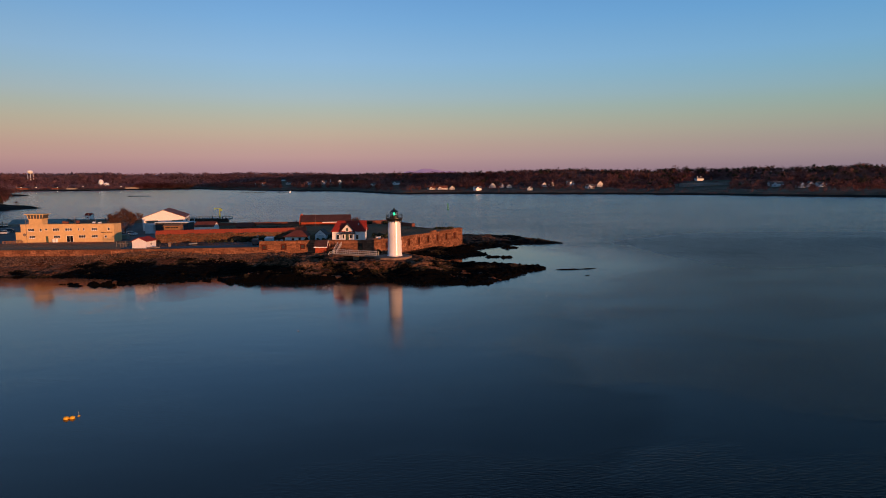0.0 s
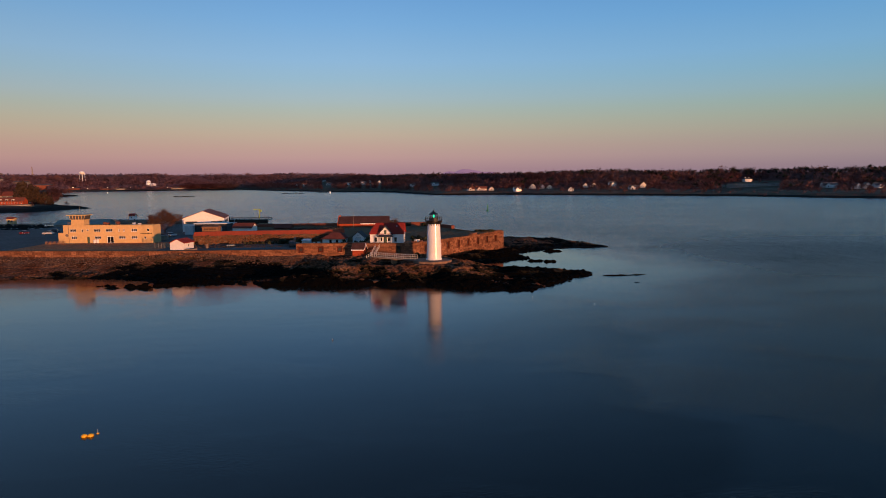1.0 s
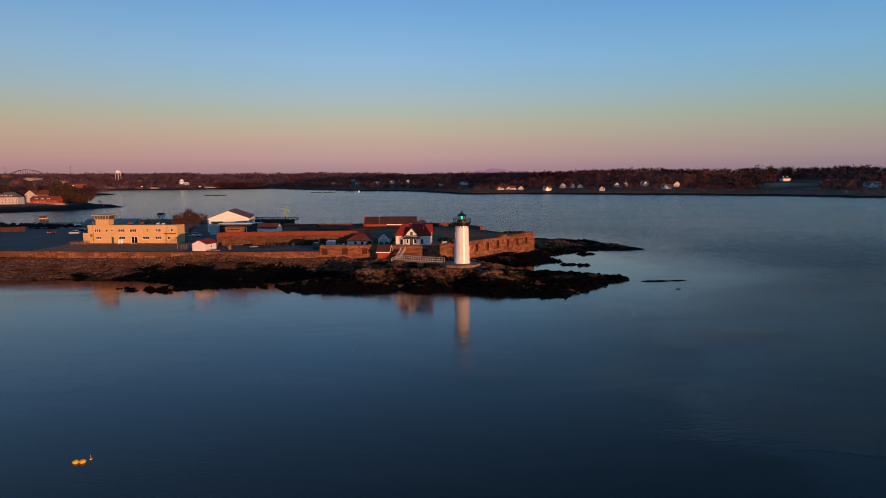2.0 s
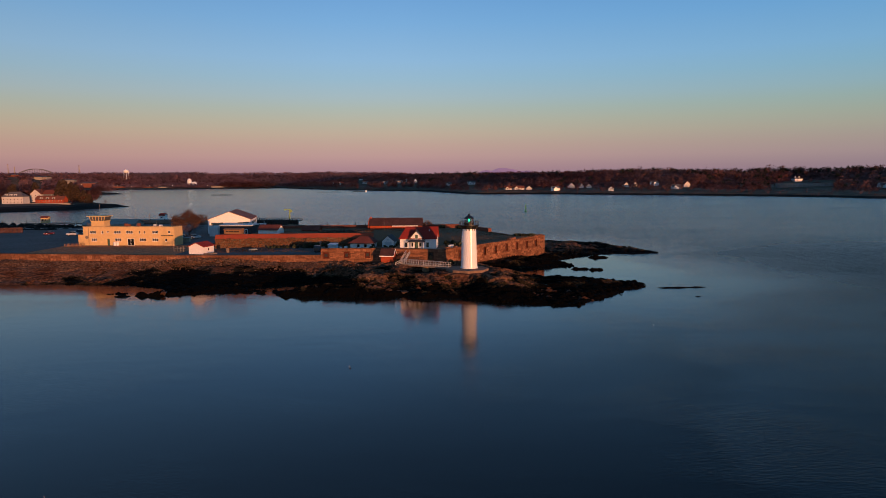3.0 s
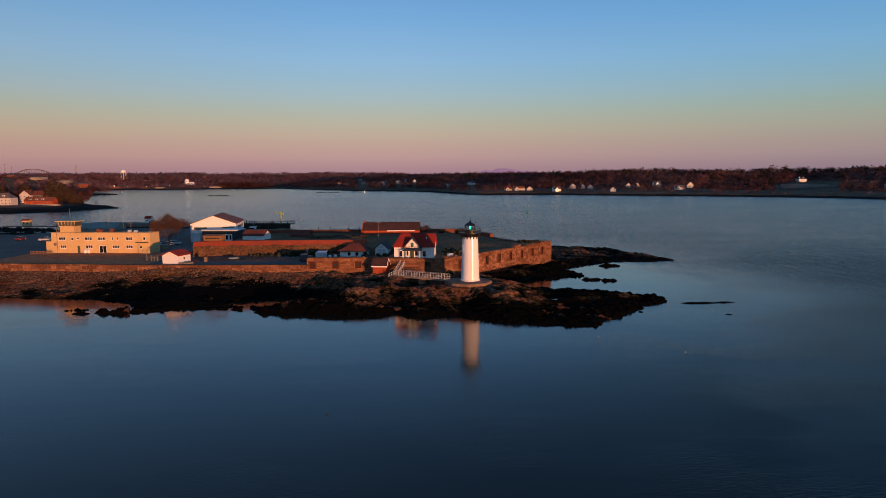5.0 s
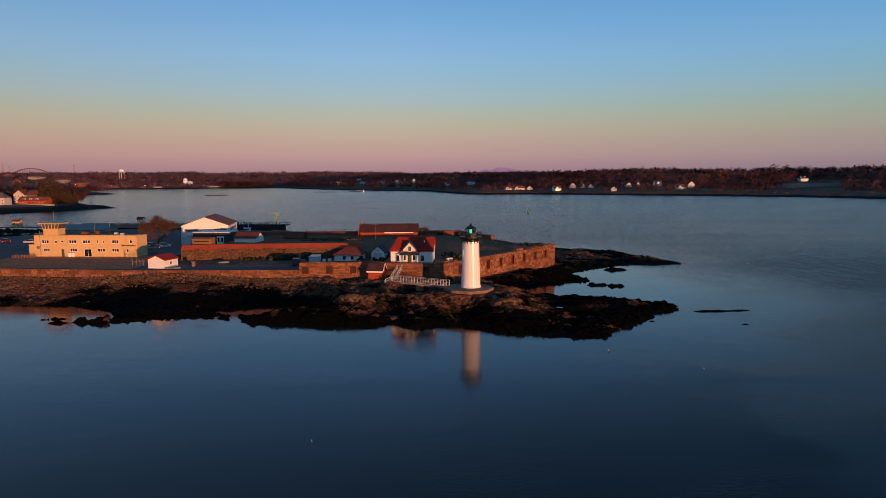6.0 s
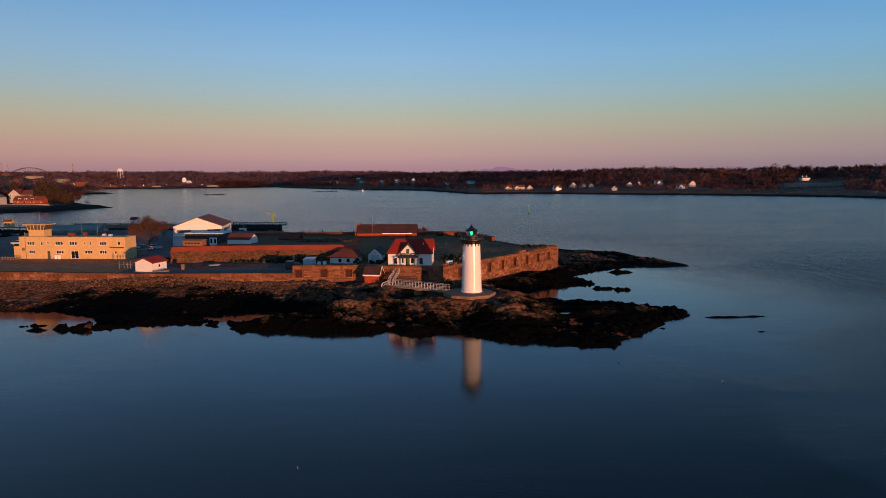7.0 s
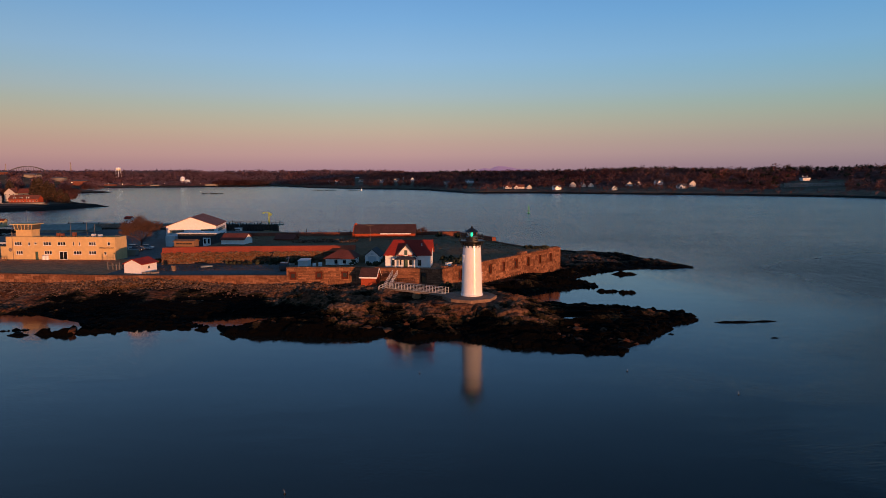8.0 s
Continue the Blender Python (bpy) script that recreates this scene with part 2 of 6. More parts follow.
YELLOW = material("cream_yellow_stucco", (0.60, 0.41, 0.195), 0.85, 0.08, 1.0, 0.12, 0.2)
ROOF_RED = material("red_shingle", (0.27, 0.03, 0.02), 0.8, 0.2, 3.0, 0.3, 0.4)
ROOF_BROWN = material("brown_shingle", (0.15, 0.045, 0.032), 0.85, 0.2, 2.5, 0.3, 0.4)
ROOF_DARK = material("dark_tar_roof", (0.05, 0.05, 0.055), 0.8, 0.2, 1.0, 0.2, 0.2)
BLACK = material("black_iron_paint", (0.006, 0.006, 0.0065), 0.45, 0.15, 2.0, 0.3, 0.1)
GLASS = material("window_glass", (0.012, 0.014, 0.017), 0.08, 0.05, 0.5, 0.2, 0.0)
# paler than GLASS: the grey reflections in the panes are put into the colour
CAB_GLASS = material("reflection_grey_cab_glass", (0.09, 0.085, 0.075), 0.12, 0.1, 0.5, 0.2, 0.0)
CONCRETE = material("weathered_concrete", (0.30, 0.26, 0.22), 0.9, 0.2, 1.2, 0.15, 0.3)
TIMBER = material("grey_timber", (0.20, 0.16, 0.13), 0.85, 0.25, 1.5, 0.2, 0.3)
GREEN_DOOR = material("dark_green_paint", (0.05, 0.09, 0.06), 0.6, 0.1, 2.0, 0.3, 0.1)
TEAL = material("teal_green_steel", (0.20, 0.215, 0.19), 0.7, 0.2, 0.6, 0.1, 0.2)
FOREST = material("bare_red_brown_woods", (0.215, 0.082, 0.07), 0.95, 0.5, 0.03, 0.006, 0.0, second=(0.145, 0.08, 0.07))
# FOREST made paler and more mauve: distance haze is put into the colour
HAZED_FOREST = material("bare_woods_haze_mauve", (0.34, 0.16, 0.16), 0.95, 0.4, 0.03, 0.006, 0.0, second=(0.25, 0.15, 0.15))
PINE = material("dark_pine_woods", (0.055, 0.05, 0.033), 0.95, 0.25, 0.05, 0.006, 0.0, island=0.2)
for twigs in (FOREST, HAZED_FOREST, PINE):      # thin sprays let about half of the light through
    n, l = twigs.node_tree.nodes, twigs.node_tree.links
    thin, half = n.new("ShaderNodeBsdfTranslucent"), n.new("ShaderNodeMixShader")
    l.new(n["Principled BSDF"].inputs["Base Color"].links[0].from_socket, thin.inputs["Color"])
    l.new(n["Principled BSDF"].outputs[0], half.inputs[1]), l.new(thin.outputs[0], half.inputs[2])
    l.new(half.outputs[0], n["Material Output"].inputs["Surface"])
FOREST_FLOOR = material("far_wooded_slope", (0.055, 0.04, 0.042), 0.95, 0.4, 0.03, 0.004, 0.0)
# weed band set higher so its colour also holds the shade along the waterline
FAR_GROUND = dark_waterline_band(material("distant_shore_ground", (0.10, 0.073, 0.047), 0.95, 0.4, 0.05, 0.008, 0.0), 2.5)
ISLE_GROUND = dark_waterline_band(material("island_turf_and_ledge", (0.10, 0.07, 0.05), 0.95, 0.3, 0.2, 0.03, 0.3), 4.0)
GRANITE_JOINT = material("granite_rubble_core", (0.135, 0.06, 0.033), 0.95, 0.3, 2.0, 0.15, 0.4)
GRANITE_BLOCK = material("cut_granite", (0.16, 0.066, 0.036), 0.88, 0.42, 1.6, 0.12, 0.6, island=0.22, second=(0.20, 0.092, 0.052))
GRANITE_PIECE = material("cut_granite_piece", (0.17, 0.073, 0.04), 0.88, 0.5, 1.6, 0.12, 0.6, obj=0.34)
RUBBLE = material("beach_stone", (0.10, 0.062, 0.044), 0.9, 0.3, 2.0, 0.2, 0.3, island=0.6)
HAZE_GLOW = glowing("haze_glow_distant_hills", lin(104, 86, 112), 1.0)
RAMPART_STONE = material("brown_field_stone", (0.19, 0.088, 0.046), 0.92, 0.45, 1.6, 0.2, 0.6, island=0.4, second=(0.11, 0.075, 0.05))
YARD_LIGHT = glowing("warm_yard_light", (1.0, 0.72, 0.42), 5.0)
BARK_BUSH = material("dark_shrub", (0.035, 0.035, 0.018), 0.95, 0.3, 2.0, 0.3, 0.0, island=0.5)
CONIFER = material("dark_conifer", (0.04, 0.027, 0.019), 0.95, 0.3, 1.0, 0.1, 0.0, island=0.45)
GRASS = material("dead_grass_blades", (0.17, 0.092, 0.05), 0.95, 0.2, 1.0, 0.1, 0.0, island=0.15)
CAR_RED = material("red_car_paint", (0.13, 0.012, 0.010), 0.25, 0.03, 1.0, 0.3, 0.0)
CAR_WHITE = material("white_car_paint", (0.42, 0.42, 0.43), 0.25, 0.03, 1.0, 0.3, 0.0)
CAR_DARK = material("dark_car_paint", (0.03, 0.035, 0.045), 0.25, 0.03, 1.0, 0.3, 0.0)
RUBBER = material("tyre_rubber", (0.015, 0.015, 0.015), 0.8, 0.1, 3.0, 0.3, 0.0)
CRANE_YELLOW = material("yellow_crane_paint", (0.25, 0.34, 0.09), 0.5, 0.1, 1.0, 0.3, 0.1)
BUOY_GREEN = material("green_buoy_paint", (0.03, 0.20, 0.09), 0.5, 0.1, 1.0, 0.3, 0.1)
FLOAT_YELLOW = material("yellow_float_plastic", (0.80, 0.42, 0.02), 0.4, 0.08, 2.0, 0.3, 0.0)
PALE_BLUE = material("pale_grey_paint", (0.55, 0.58, 0.60), 0.7, 0.08, 1.0, 0.2, 0.1)
WORN_WHITE = material("weathered_white_timber", (0.50, 0.46, 0.43), 0.7, 0.15, 2.0, 0.3, 0.1)
MAROON = material("weathered_brown_door", (0.17, 0.06, 0.04), 0.8, 0.2, 2.0, 0.3, 0.2)
SLATE = material("grey_slate_roof", (0.12, 0.11, 0.11), 0.8, 0.2, 2.0, 0.3, 0.2)
HALL_ROOF = material("old_dark_shingle", (0.07, 0.034, 0.03), 0.9, 0.25, 2.0, 0.3, 0.3)
OLD_WALL = material("grey_old_masonry", (0.20, 0.18, 0.165), 0.9, 0.3, 0.6, 0.05, 0.3)
GRAVEL = material("dry_gravel_and_dead_turf", (0.54, 0.20, 0.09), 0.95, 0.3, 0.7, 0.05, 1.0, second=(0.38, 0.155, 0.078))
SHUTTER = material("rusty_red_shutter", (0.085, 0.018, 0.012), 0.85, 0.2, 2.0, 0.3, 0.2)
BARE_LEDGE = material("bare_rusty_ledge", (0.07, 0.028, 0.014), 0.9, 0.5, 0.9, 0.15, 0.9, island=0.5, second=(0.045, 0.025, 0.015))
BLACK_STONE = material("wet_black_boulder", (0.014, 0.012, 0.010), 0.9, 0.4, 1.0, 0.15, 0.5, island=0.5)
# a paler ROOF_BROWN, with the sunlight on the boathouse roof put into the colour
ROOF_PALE = material("sunlit_brown_shingle", (0.24, 0.10, 0.075), 0.85, 0.2, 2.5, 0.3, 0.4)
APRON = material("brown_stained_concrete", (0.21, 0.13, 0.09), 0.9, 0.25, 1.2, 0.15, 0.3)
TIMBER_WARM = material("tan_painted_timber", (0.23, 0.12, 0.062), 0.8, 0.15, 2.0, 0.3, 0.2)
TWIG = material("bare_twig_bark", (0.10, 0.055, 0.042), 0.95, 0.2, 2.0, 0.3, 0.0)


# ---- mesh helpers ----
def box(bm, x0, x1, y0, y1, z0, z1):
    v = [bm.verts.new((x, y, z)) for z in (z0, z1) for x, y in ((x0, y0), (x1, y0), (x1, y1), (x0, y1))]
    for f in ((3, 2, 1, 0), (4, 5, 6, 7), (0, 1, 5, 4), (1, 2, 6, 5), (2, 3, 7, 6), (3, 0, 4, 7)):
        bm.faces.new([v[i] for i in f])
    return bm


def extrude_y(bm, pts, y0, y1):
    """A block whose outline in x and z runs from y0 to y1."""
    a, b = [bm.verts.new((x, y0, z)) for x, z in pts], [bm.verts.new((x, y1, z)) for x, z in pts]
    bm.faces.new(a), bm.faces.new(b[::-1])
    for i in range(len(pts)):
        j = (i + 1) % len(pts)
        bm.faces.new((a[j], a[i], b[i], b[j]))
    return bm


def extrude_x(bm, pts, x0, x1):
    """A block whose outline in y and z runs from x0 to x1."""
    a, b = [bm.verts.new((x0, y, z)) for y, z in pts], [bm.verts.new((x1, y, z)) for y, z in pts]
    bm.faces.new(a[::-1]), bm.faces.new(b)
    for i in range(len(pts)):
        j = (i + 1) % len(pts)
        bm.faces.new((a[i], a[j], b[j], b[i]))
    return bm


def turned(bm, rings, n=32, cx=0.0, cy=0.0, cap=True):
    """A lathe form from (radius, height) rings."""
    loops = [[bm.verts.new((cx + r * math.cos(2 * math.pi * i / n), cy + r * math.sin(2 * math.pi * i / n), z)) for i in range(n)] for r, z in rings]
    for a, b in zip(loops, loops[1:]):
        for i in range(n):
            j = (i + 1) % n
            bm.faces.new((a[i], a[j], b[j], b[i]))
    if cap:
        bm.faces.new(loops[0][::-1]), bm.faces.new(loops[-1])
    return bm


def rod(bm, a, b, r, n=6, r2=None):
    a, b = Vector(a), Vector(b)
    d = (b - a).normalized()
    s = d.orthogonal().normalized()
    t = d.cross(s)
    r2 = r if r2 is None else r2
    la = [bm.verts.new(a + (s * math.cos(2 * math.pi * i / n) + t * math.sin(2 * math.pi * i / n)) * r) for i in range(n)]
    lb = [bm.verts.new(b + (s * math.cos(2 * math.pi * i / n) + t * math.sin(2 * math.pi * i / n)) * r2) for i in range(n)]
    for i in range(n):
        j = (i + 1) % n
        bm.faces.new((la[i], la[j], lb[j], lb[i]))
    bm.faces.new(la[::-1]), bm.faces.new(lb)
    return bm


def pierced(bm, length, z0, z1, thick, holes, y0=0.0):
    """A wall along x, from y0 to y0 + thick, with holes (x0, x1, z0, z1) that go through it."""
    xs = sorted({0.0, length, *(h[0] for h in holes), *(h[1] for h in holes)})
    zs = sorted({z0, z1, *(h[2] for h in holes), *(h[3] for h in holes)})
    solid = {}
    for i in range(len(xs) - 1):
        for k in range(len(zs) - 1):
            mx, mz = (xs[i] + xs[i + 1]) / 2, (zs[k] + zs[k + 1]) / 2
            solid[i, k] = not any(h[0] < mx < h[1] and h[2] < mz < h[3] for h in holes)
    made = {}
    def v(x, y, z):
        if (x, y, z) not in made:
            made[x, y, z] = bm.verts.new((x, y, z))
        return made[x, y, z]
    ya, yb = y0, y0 + thick
    for (i, k), s in solid.items():
        if not s:
            continue
        a, b, c, d = xs[i], xs[i + 1], zs[k], zs[k + 1]
        bm.faces.new((v(a, ya, c), v(b, ya, c), v(b, ya, d), v(a, ya, d)))
        bm.faces.new((v(a, yb, d), v(b, yb, d), v(b, yb, c), v(a, yb, c)))
        if not solid.get((i - 1, k)):
            bm.faces.new((v(a, ya, c), v(a, ya, d), v(a, yb, d), v(a, yb, c)))
        if not solid.get((i + 1, k)):
            bm.faces.new((v(b, ya, d), v(b, ya, c), v(b, yb, c), v(b, yb, d)))
        if not solid.get((i, k - 1)):
            bm.faces.new((v(a, yb, c), v(b, yb, c), v(b, ya, c), v(a, ya, c)))
        if not solid.get((i, k + 1)):
            bm.faces.new((v(a, ya, d), v(b, ya, d), v(b, yb, d), v(a, yb, d)))
    return bm


def part(name, bm, mat, parent=None, label="", smooth=False):
    me = bpy.data.meshes.new(name)
    bm.to_mesh(me)
    bm.free()
    me.materials.append(mat)
    if smooth:
        for p in me.polygons:
            p.use_smooth = True
    ob = new(name, me)
    ob.parent = parent
    if label:
        ob["label"] = label
    return ob


def thing(name, m, label, category, group="", kind=""):
    ob = new(name)
    ob.matrix_world = m
    return tagged(ob, label, category, group, kind)


def along(p, q, z=0.0):
    """The pose at p with x towards q, and the distance."""
    d = Vector((q[0] - p[0], q[1] - p[1]))
    return pose(p[0], p[1], z, 0, 0, math.degrees(math.atan2(d.y, d.x))), d.length


B = bmesh.new


# ---- noise and plans ----
def lattice(ix, iy, seed):
    h = (ix.astype(np.int64) * 374761393 + iy.astype(np.int64) * 668265263 + seed * 974634777) & 0x7FFFFFFF
    h = ((h ^ (h >> 13)) * 1274126177) & 0x7FFFFFFF
    return ((h ^ (h >> 16)) & 0xFFFF) / 65535.0


def vnoise(x, y, seed=0):
    ix, iy = np.floor(x), np.floor(y)
    fx, fy = x - ix, y - iy
    fx, fy = fx * fx * (3 - 2 * fx), fy * fy * (3 - 2 * fy)
    a, b = lattice(ix, iy, seed), lattice(ix + 1, iy, seed)
    c, d = lattice(ix, iy + 1, seed), lattice(ix + 1, iy + 1, seed)
    return (a * (1 - fx) + b * fx) * (1 - fy) + (c * (1 - fx) + d * fx) * fy


def fbm(x, y, seed=0, octaves=5):
    s, a, t = 0, 1.0, 0
    for o in range(octaves):
        s, t = s + a * vnoise(x * 2**o, y * 2**o, seed + o), t + a
        a *= 0.5
    return s / t


def cells(x, y, seed=0):
    """The random number of the nearest jittered cell, how far its border is, and the way from its middle."""
    best, second = np.full(x.shape, 9.0), np.full(x.shape, 9.0)
    who, ox, oy = np.zeros(x.shape), np.zeros(x.shape), np.zeros(x.shape)
    ix, iy = np.floor(x), np.floor(y)
    for dx in (-1, 0, 1):
        for dy in (-1, 0, 1):
            cx, cy = ix + dx, iy + dy
            px, py = x - cx - lattice(cx, cy, seed), y - cy - lattice(cx, cy, seed + 7)
            d = np.hypot(px, py)
            near = d < best
            second = np.where(near, best, np.minimum(second, d))
            who, ox, oy = np.where(near, lattice(cx, cy, seed + 13), who), np.where(near, px, ox), np.where(near, py, oy)
            best = np.where(near, d, best)
    return who, second - best, ox, oy


def outline_distance(px, py, poly):
    """Distance to an outline, positive inside it."""
    inside, dist = np.zeros(px.shape, bool), np.full(px.shape, 1e9)
    for (ax, ay), (bx, by) in zip(poly, poly[1:] + poly[:1]):
        ex, ey = bx - ax, by - ay
        t = np.clip(((px - ax) * ex + (py - ay) * ey) / (ex * ex + ey * ey + 1e-9), 0, 1)
        dist = np.minimum(dist, np.hypot(px - ax - t * ex, py - ay - t * ey))
        if by != ay:
            cross = ((ay > py) != (by > py)) & (px < ex * (py - ay) / (by - ay) + ax)
            inside ^= cross
    return np.where(inside, dist, -dist)


def sheet(name, xs, ys, z, keep, mat):
    """A height sheet; keep says which corners matter."""
    nx, ny = len(xs), len(ys)
    gx, gy = np.meshgrid(xs, ys)
    co = np.stack([gx, gy, z], -1).reshape(-1, 3)
    i = np.arange((ny - 1) * nx).reshape(ny - 1, nx)[:, :-1]
    q = np.stack([i, i + 1, i + nx + 1, i + nx], -1).reshape(-1, 4)
    q = q[keep.reshape(-1)[q].any(1)]
    used = np.unique(q)
    back = np.zeros(len(co), int)
    back[used] = np.arange(len(used))
    me = bpy.data.meshes.new(name)
    me.from_pydata(co[used].tolist(), [], back[q].tolist())
    me.materials.append(mat)
    return new(name, me)


def smooth(a, b, x):
    t = np.clip((x - a) / (b - a), 0, 1)
    return t * t * (3 - 2 * t)


# ---- sea and headland ----
water = tagged(sheet("water", np.linspace(-3000, 3000, 7), np.linspace(-700, 4600, 7), np.zeros((7, 7)), np.ones((7, 7), bool), WATER),
               "calm dark blue sea with faint ripples", "sea", kind="structure")

SHORE = [(-330, 40), (-200, 16), (-127, 7), (-117, 8), (-103, 6), (-93, 4.6), (-85, 0.8), (-80, -4), (-73, -10.5), (-68.3, -10.1), (-61.9, -8.9),
         (-55, -8), (-51, -8), (-48.4, -12.5), (-45.8, -14.5), (-41, -15.2), (-33.7, -16.5), (-22.3, -17.4), (-17.1, -15.2), (-13.3, -19.2), (-9.2, -18.9),
         (-3.1, -18.7), (2.9, -24.3), (8.7, -24.5), (14.2, -28.3), (19.6, -30.8), (22.6, -30.6), (25.9, -25.8), (29.8, -22.2), (37.2, -14.1),
         (38.5, -10.5), (44, -7.8), (47.2, -2.7), (47.3, 1.7), (40.9, 5.4)]
SHORE_BACK = [(35, 8.9), (25.1, 10.3), (21.5, 12.5), (15.9, 16.8), (12.8, 21.2), (13, 22.7), (24.1, 31.7), (35.4, 34.6), (36.6, 38.1), (34, 44), (29, 46.5),
              (32, 51), (36.3, 54), (47, 63.9), (57.7, 66.8), (64.7, 66.4), (74.8, 68.4), (76, 72.5), (71.8, 86.1), (65.5, 101), (61.2, 112), (50, 118),
              (10, 126), (-30, 138), (-80, 146), (-100, 175), (-190, 190), (-330, 200)]
POOL = [(-60, -2.2), (-53, -6.8), (-47.3, -8.2), (-42.5, -6.2), (-39, -0.5), (-45, 3.0), (-52, 1.2)]
# outlying rocks: x, y, half length, half width, height
SKERRIES = [(-86.3, -13.2, 2.0, 0.8, 0.4), (-82.4, -12.2, 2.2, 1.2, 0.6), (-78.5, -12.4, 1.7, 1.2, 1.0), (-75.5, -11.6, 1.6, 1.2, 0.8), (-72.5, -11.0, 2.4, 1.2, 0.7), (-88.3, -9.2, 1.5, 0.6, 0.3),
            (-84.5, -8.8, 0.9, 0.5, 0.3), (-79.8, -8.6, 1.0, 0.5, 0.35), (-76.5, -8.0, 1.2, 0.6, 0.4), (-91.5, -9.8, 0.8, 0.4, 0.2), (-53.5, -9.8, 1.2, 0.6, 0.4), (-57, -9.4, 1.0, 0.5, 0.3), (-46, -13.2, 1.6, 1.2, 0.9),
            (53.0, -7.2, 5.0, 0.7, 0.22), (58.5, -6.8, 2.6, 0.5, 0.18), (53.8, -20, 0.8, 0.4, 0.15), (36.3, 28.1, 2.8, 0.9, 0.45), (40.8, 26.3, 2.2, 0.8, 0.4), (49.8, 57.4, 4.2, 1.4, 0.6)]
WALL_FOOT = [(-330, 60), (-141, 28.8), (-114, 25), (-83.4, 20.5), (-55.3, 19.5), (-43, 18.3), (-26.7, 19), (-6.5, 14.1), (30.1, 58.6), (8, 100), (-12, 122),
             (-60, 126), (-85, 150), (-150, 164), (-184, 162), (-187, 129), (-330, 133)]

gx1 = np.concatenate([np.arange(-330, -150, 4.0), np.arange(-150, -64, 0.36), np.arange(-64, 50, 0.22), np.arange(50, 82, 0.5)])
gy1 = np.concatenate([np.arange(-36, 20, 0.22), np.arange(20, 62, 0.4), np.arange(62, 215, 1.8)])
GX, GY = np.meshgrid(gx1, gy1)
wob = 1.6 * (fbm(GX / 6, GY / 6, 3) - 0.5) + 0.9 * (fbm(GX / 1.7, GY / 1.7, 5, 3) - 0.5)
d_sea = outline_distance(GX, GY, SHORE + SHORE_BACK) + 1.5 * wob
d_sea = np.minimum(d_sea, -outline_distance(GX, GY, POOL) + 0.6 * wob)
d_wall = outline_distance(GX, GY, WALL_FOOT)
low = smooth(6, 20, GX) * (1 - smooth(12, 34, GY)) * 0.6 + smooth(12, 34, GX) * smooth(12, 34, GY) * 0.6
climb = (4.3 * (1 - np.exp(-np.maximum(d_sea, 0) / 11.0)) + 0.5 * smooth(0, 1.2, d_sea)) * (1 - low)
bend = 1.4 * (fbm(GX / 7, GY / 7, 51, 3) - 0.5)
u, v = GX * 0.97 - GY * 0.24 + bend, GX * 0.24 + GY * 0.97 + bend
who, edge, ou, ov = cells(u / 10.5, v / 2.6, 21)
who2, edge2, _, ov2 = cells(u / 3.8, v / 1.0, 43)
who3, edge3 = cells(u / 1.3, v / 0.55, 67)[:2]
beach = (1 - smooth(-52, -36, GX)) * 0.72        # the cove to the west is a smoother slope
# tilted slabs, split by joints at three sizes
block = (who - 0.5) * 0.95 + (lattice(who * 9999, who * 777, 3) - 0.5) * 1.0 * ou + 0.55 * ov * (0.2 + who) - 0.8 * np.exp(-(edge * 9) ** 2)
block = block + (who2 - 0.5) * 0.46 + 0.3 * ov2 * (who2 - 0.2) - 0.34 * np.exp(-(edge2 * 8) ** 2)
block = (block + (who3 - 0.5) * 0.16 - 0.1 * np.exp(-(edge3 * 7) ** 2)) * (1 - beach)
rough = smooth(0, 4, d_sea) * (1 - smooth(-1.5, 0.5, d_wall)) * (1 - 0.3 * low)
west = 1 - smooth(-56, -34, GX)
slope = 4.1 * np.clip(d_sea / np.maximum(d_sea - d_wall, 1.0), 0, 1) ** 1.25 + 0.25 * smooth(0, 1.0, d_sea)
climb = climb * (1 - west) + slope * west
rocky = climb + rough * (block + 2.0 * (fbm(GX / 14, GY / 14, 9, 4) - 0.5)) + 0.22 * (fbm(GX / 1.6, GY / 0.8, 11, 3) - 0.5) * smooth(0, 1, d_sea)
rocky = np.where(d_sea < 0, np.maximum(d_sea * 0.7, -2.0), np.maximum(rocky, 0.05))
for sx, sy, sl, sw, sh in SKERRIES:
    r2 = ((GX - sx) / sl) ** 2 + ((GY - sy) / sw) ** 2 + 1.4 * (fbm(GX / 1.5, GY / 1.5, 17, 3) - 0.5)
    rocky = np.maximum(rocky, sh * (1.15 - r2) + 0.9 * sh * (who2 - 0.5) - 0.3 * sh * np.exp(-edge2 * 9))
# level rock round the lighthouse foot
r0 = np.hypot(GX + 0.4, GY + 0.6)
rocky = np.where(r0 < 9, rocky * smooth(5.2, 9, r0) + 4.05 * (1 - smooth(5.2, 9, r0)), rocky)
rocky = np.where((d_wall < 0) & (d_wall > -8) & (d_sea > 0), np.minimum(rocky, np.where(GX > -4, 2.5, 4.5)), rocky)
# a shallow basin on the outer ledge holds a tide pool
basin = np.hypot((GX - 19.6) / 2.4, (GY + 7.4) / 1.2) + 0.25 * (fbm(GX / 1.5, GY / 1.5, 19, 3) - 0.5)
rocky = np.where(basin < 2.0, np.minimum(rocky, np.where(GY < -7.4, 1.36, 1.8)), rocky)
rocky = np.where(basin < 1.35, np.clip(rocky, 1.33, 1.43), rocky)
rocky = np.where(basin < 1.0, 1.0, rocky)
# hollow under the footbridge
hollow = np.exp(-((GX + 12.5) / 8.0) ** 4 - ((GY - 2.0) / 7.0) ** 4)
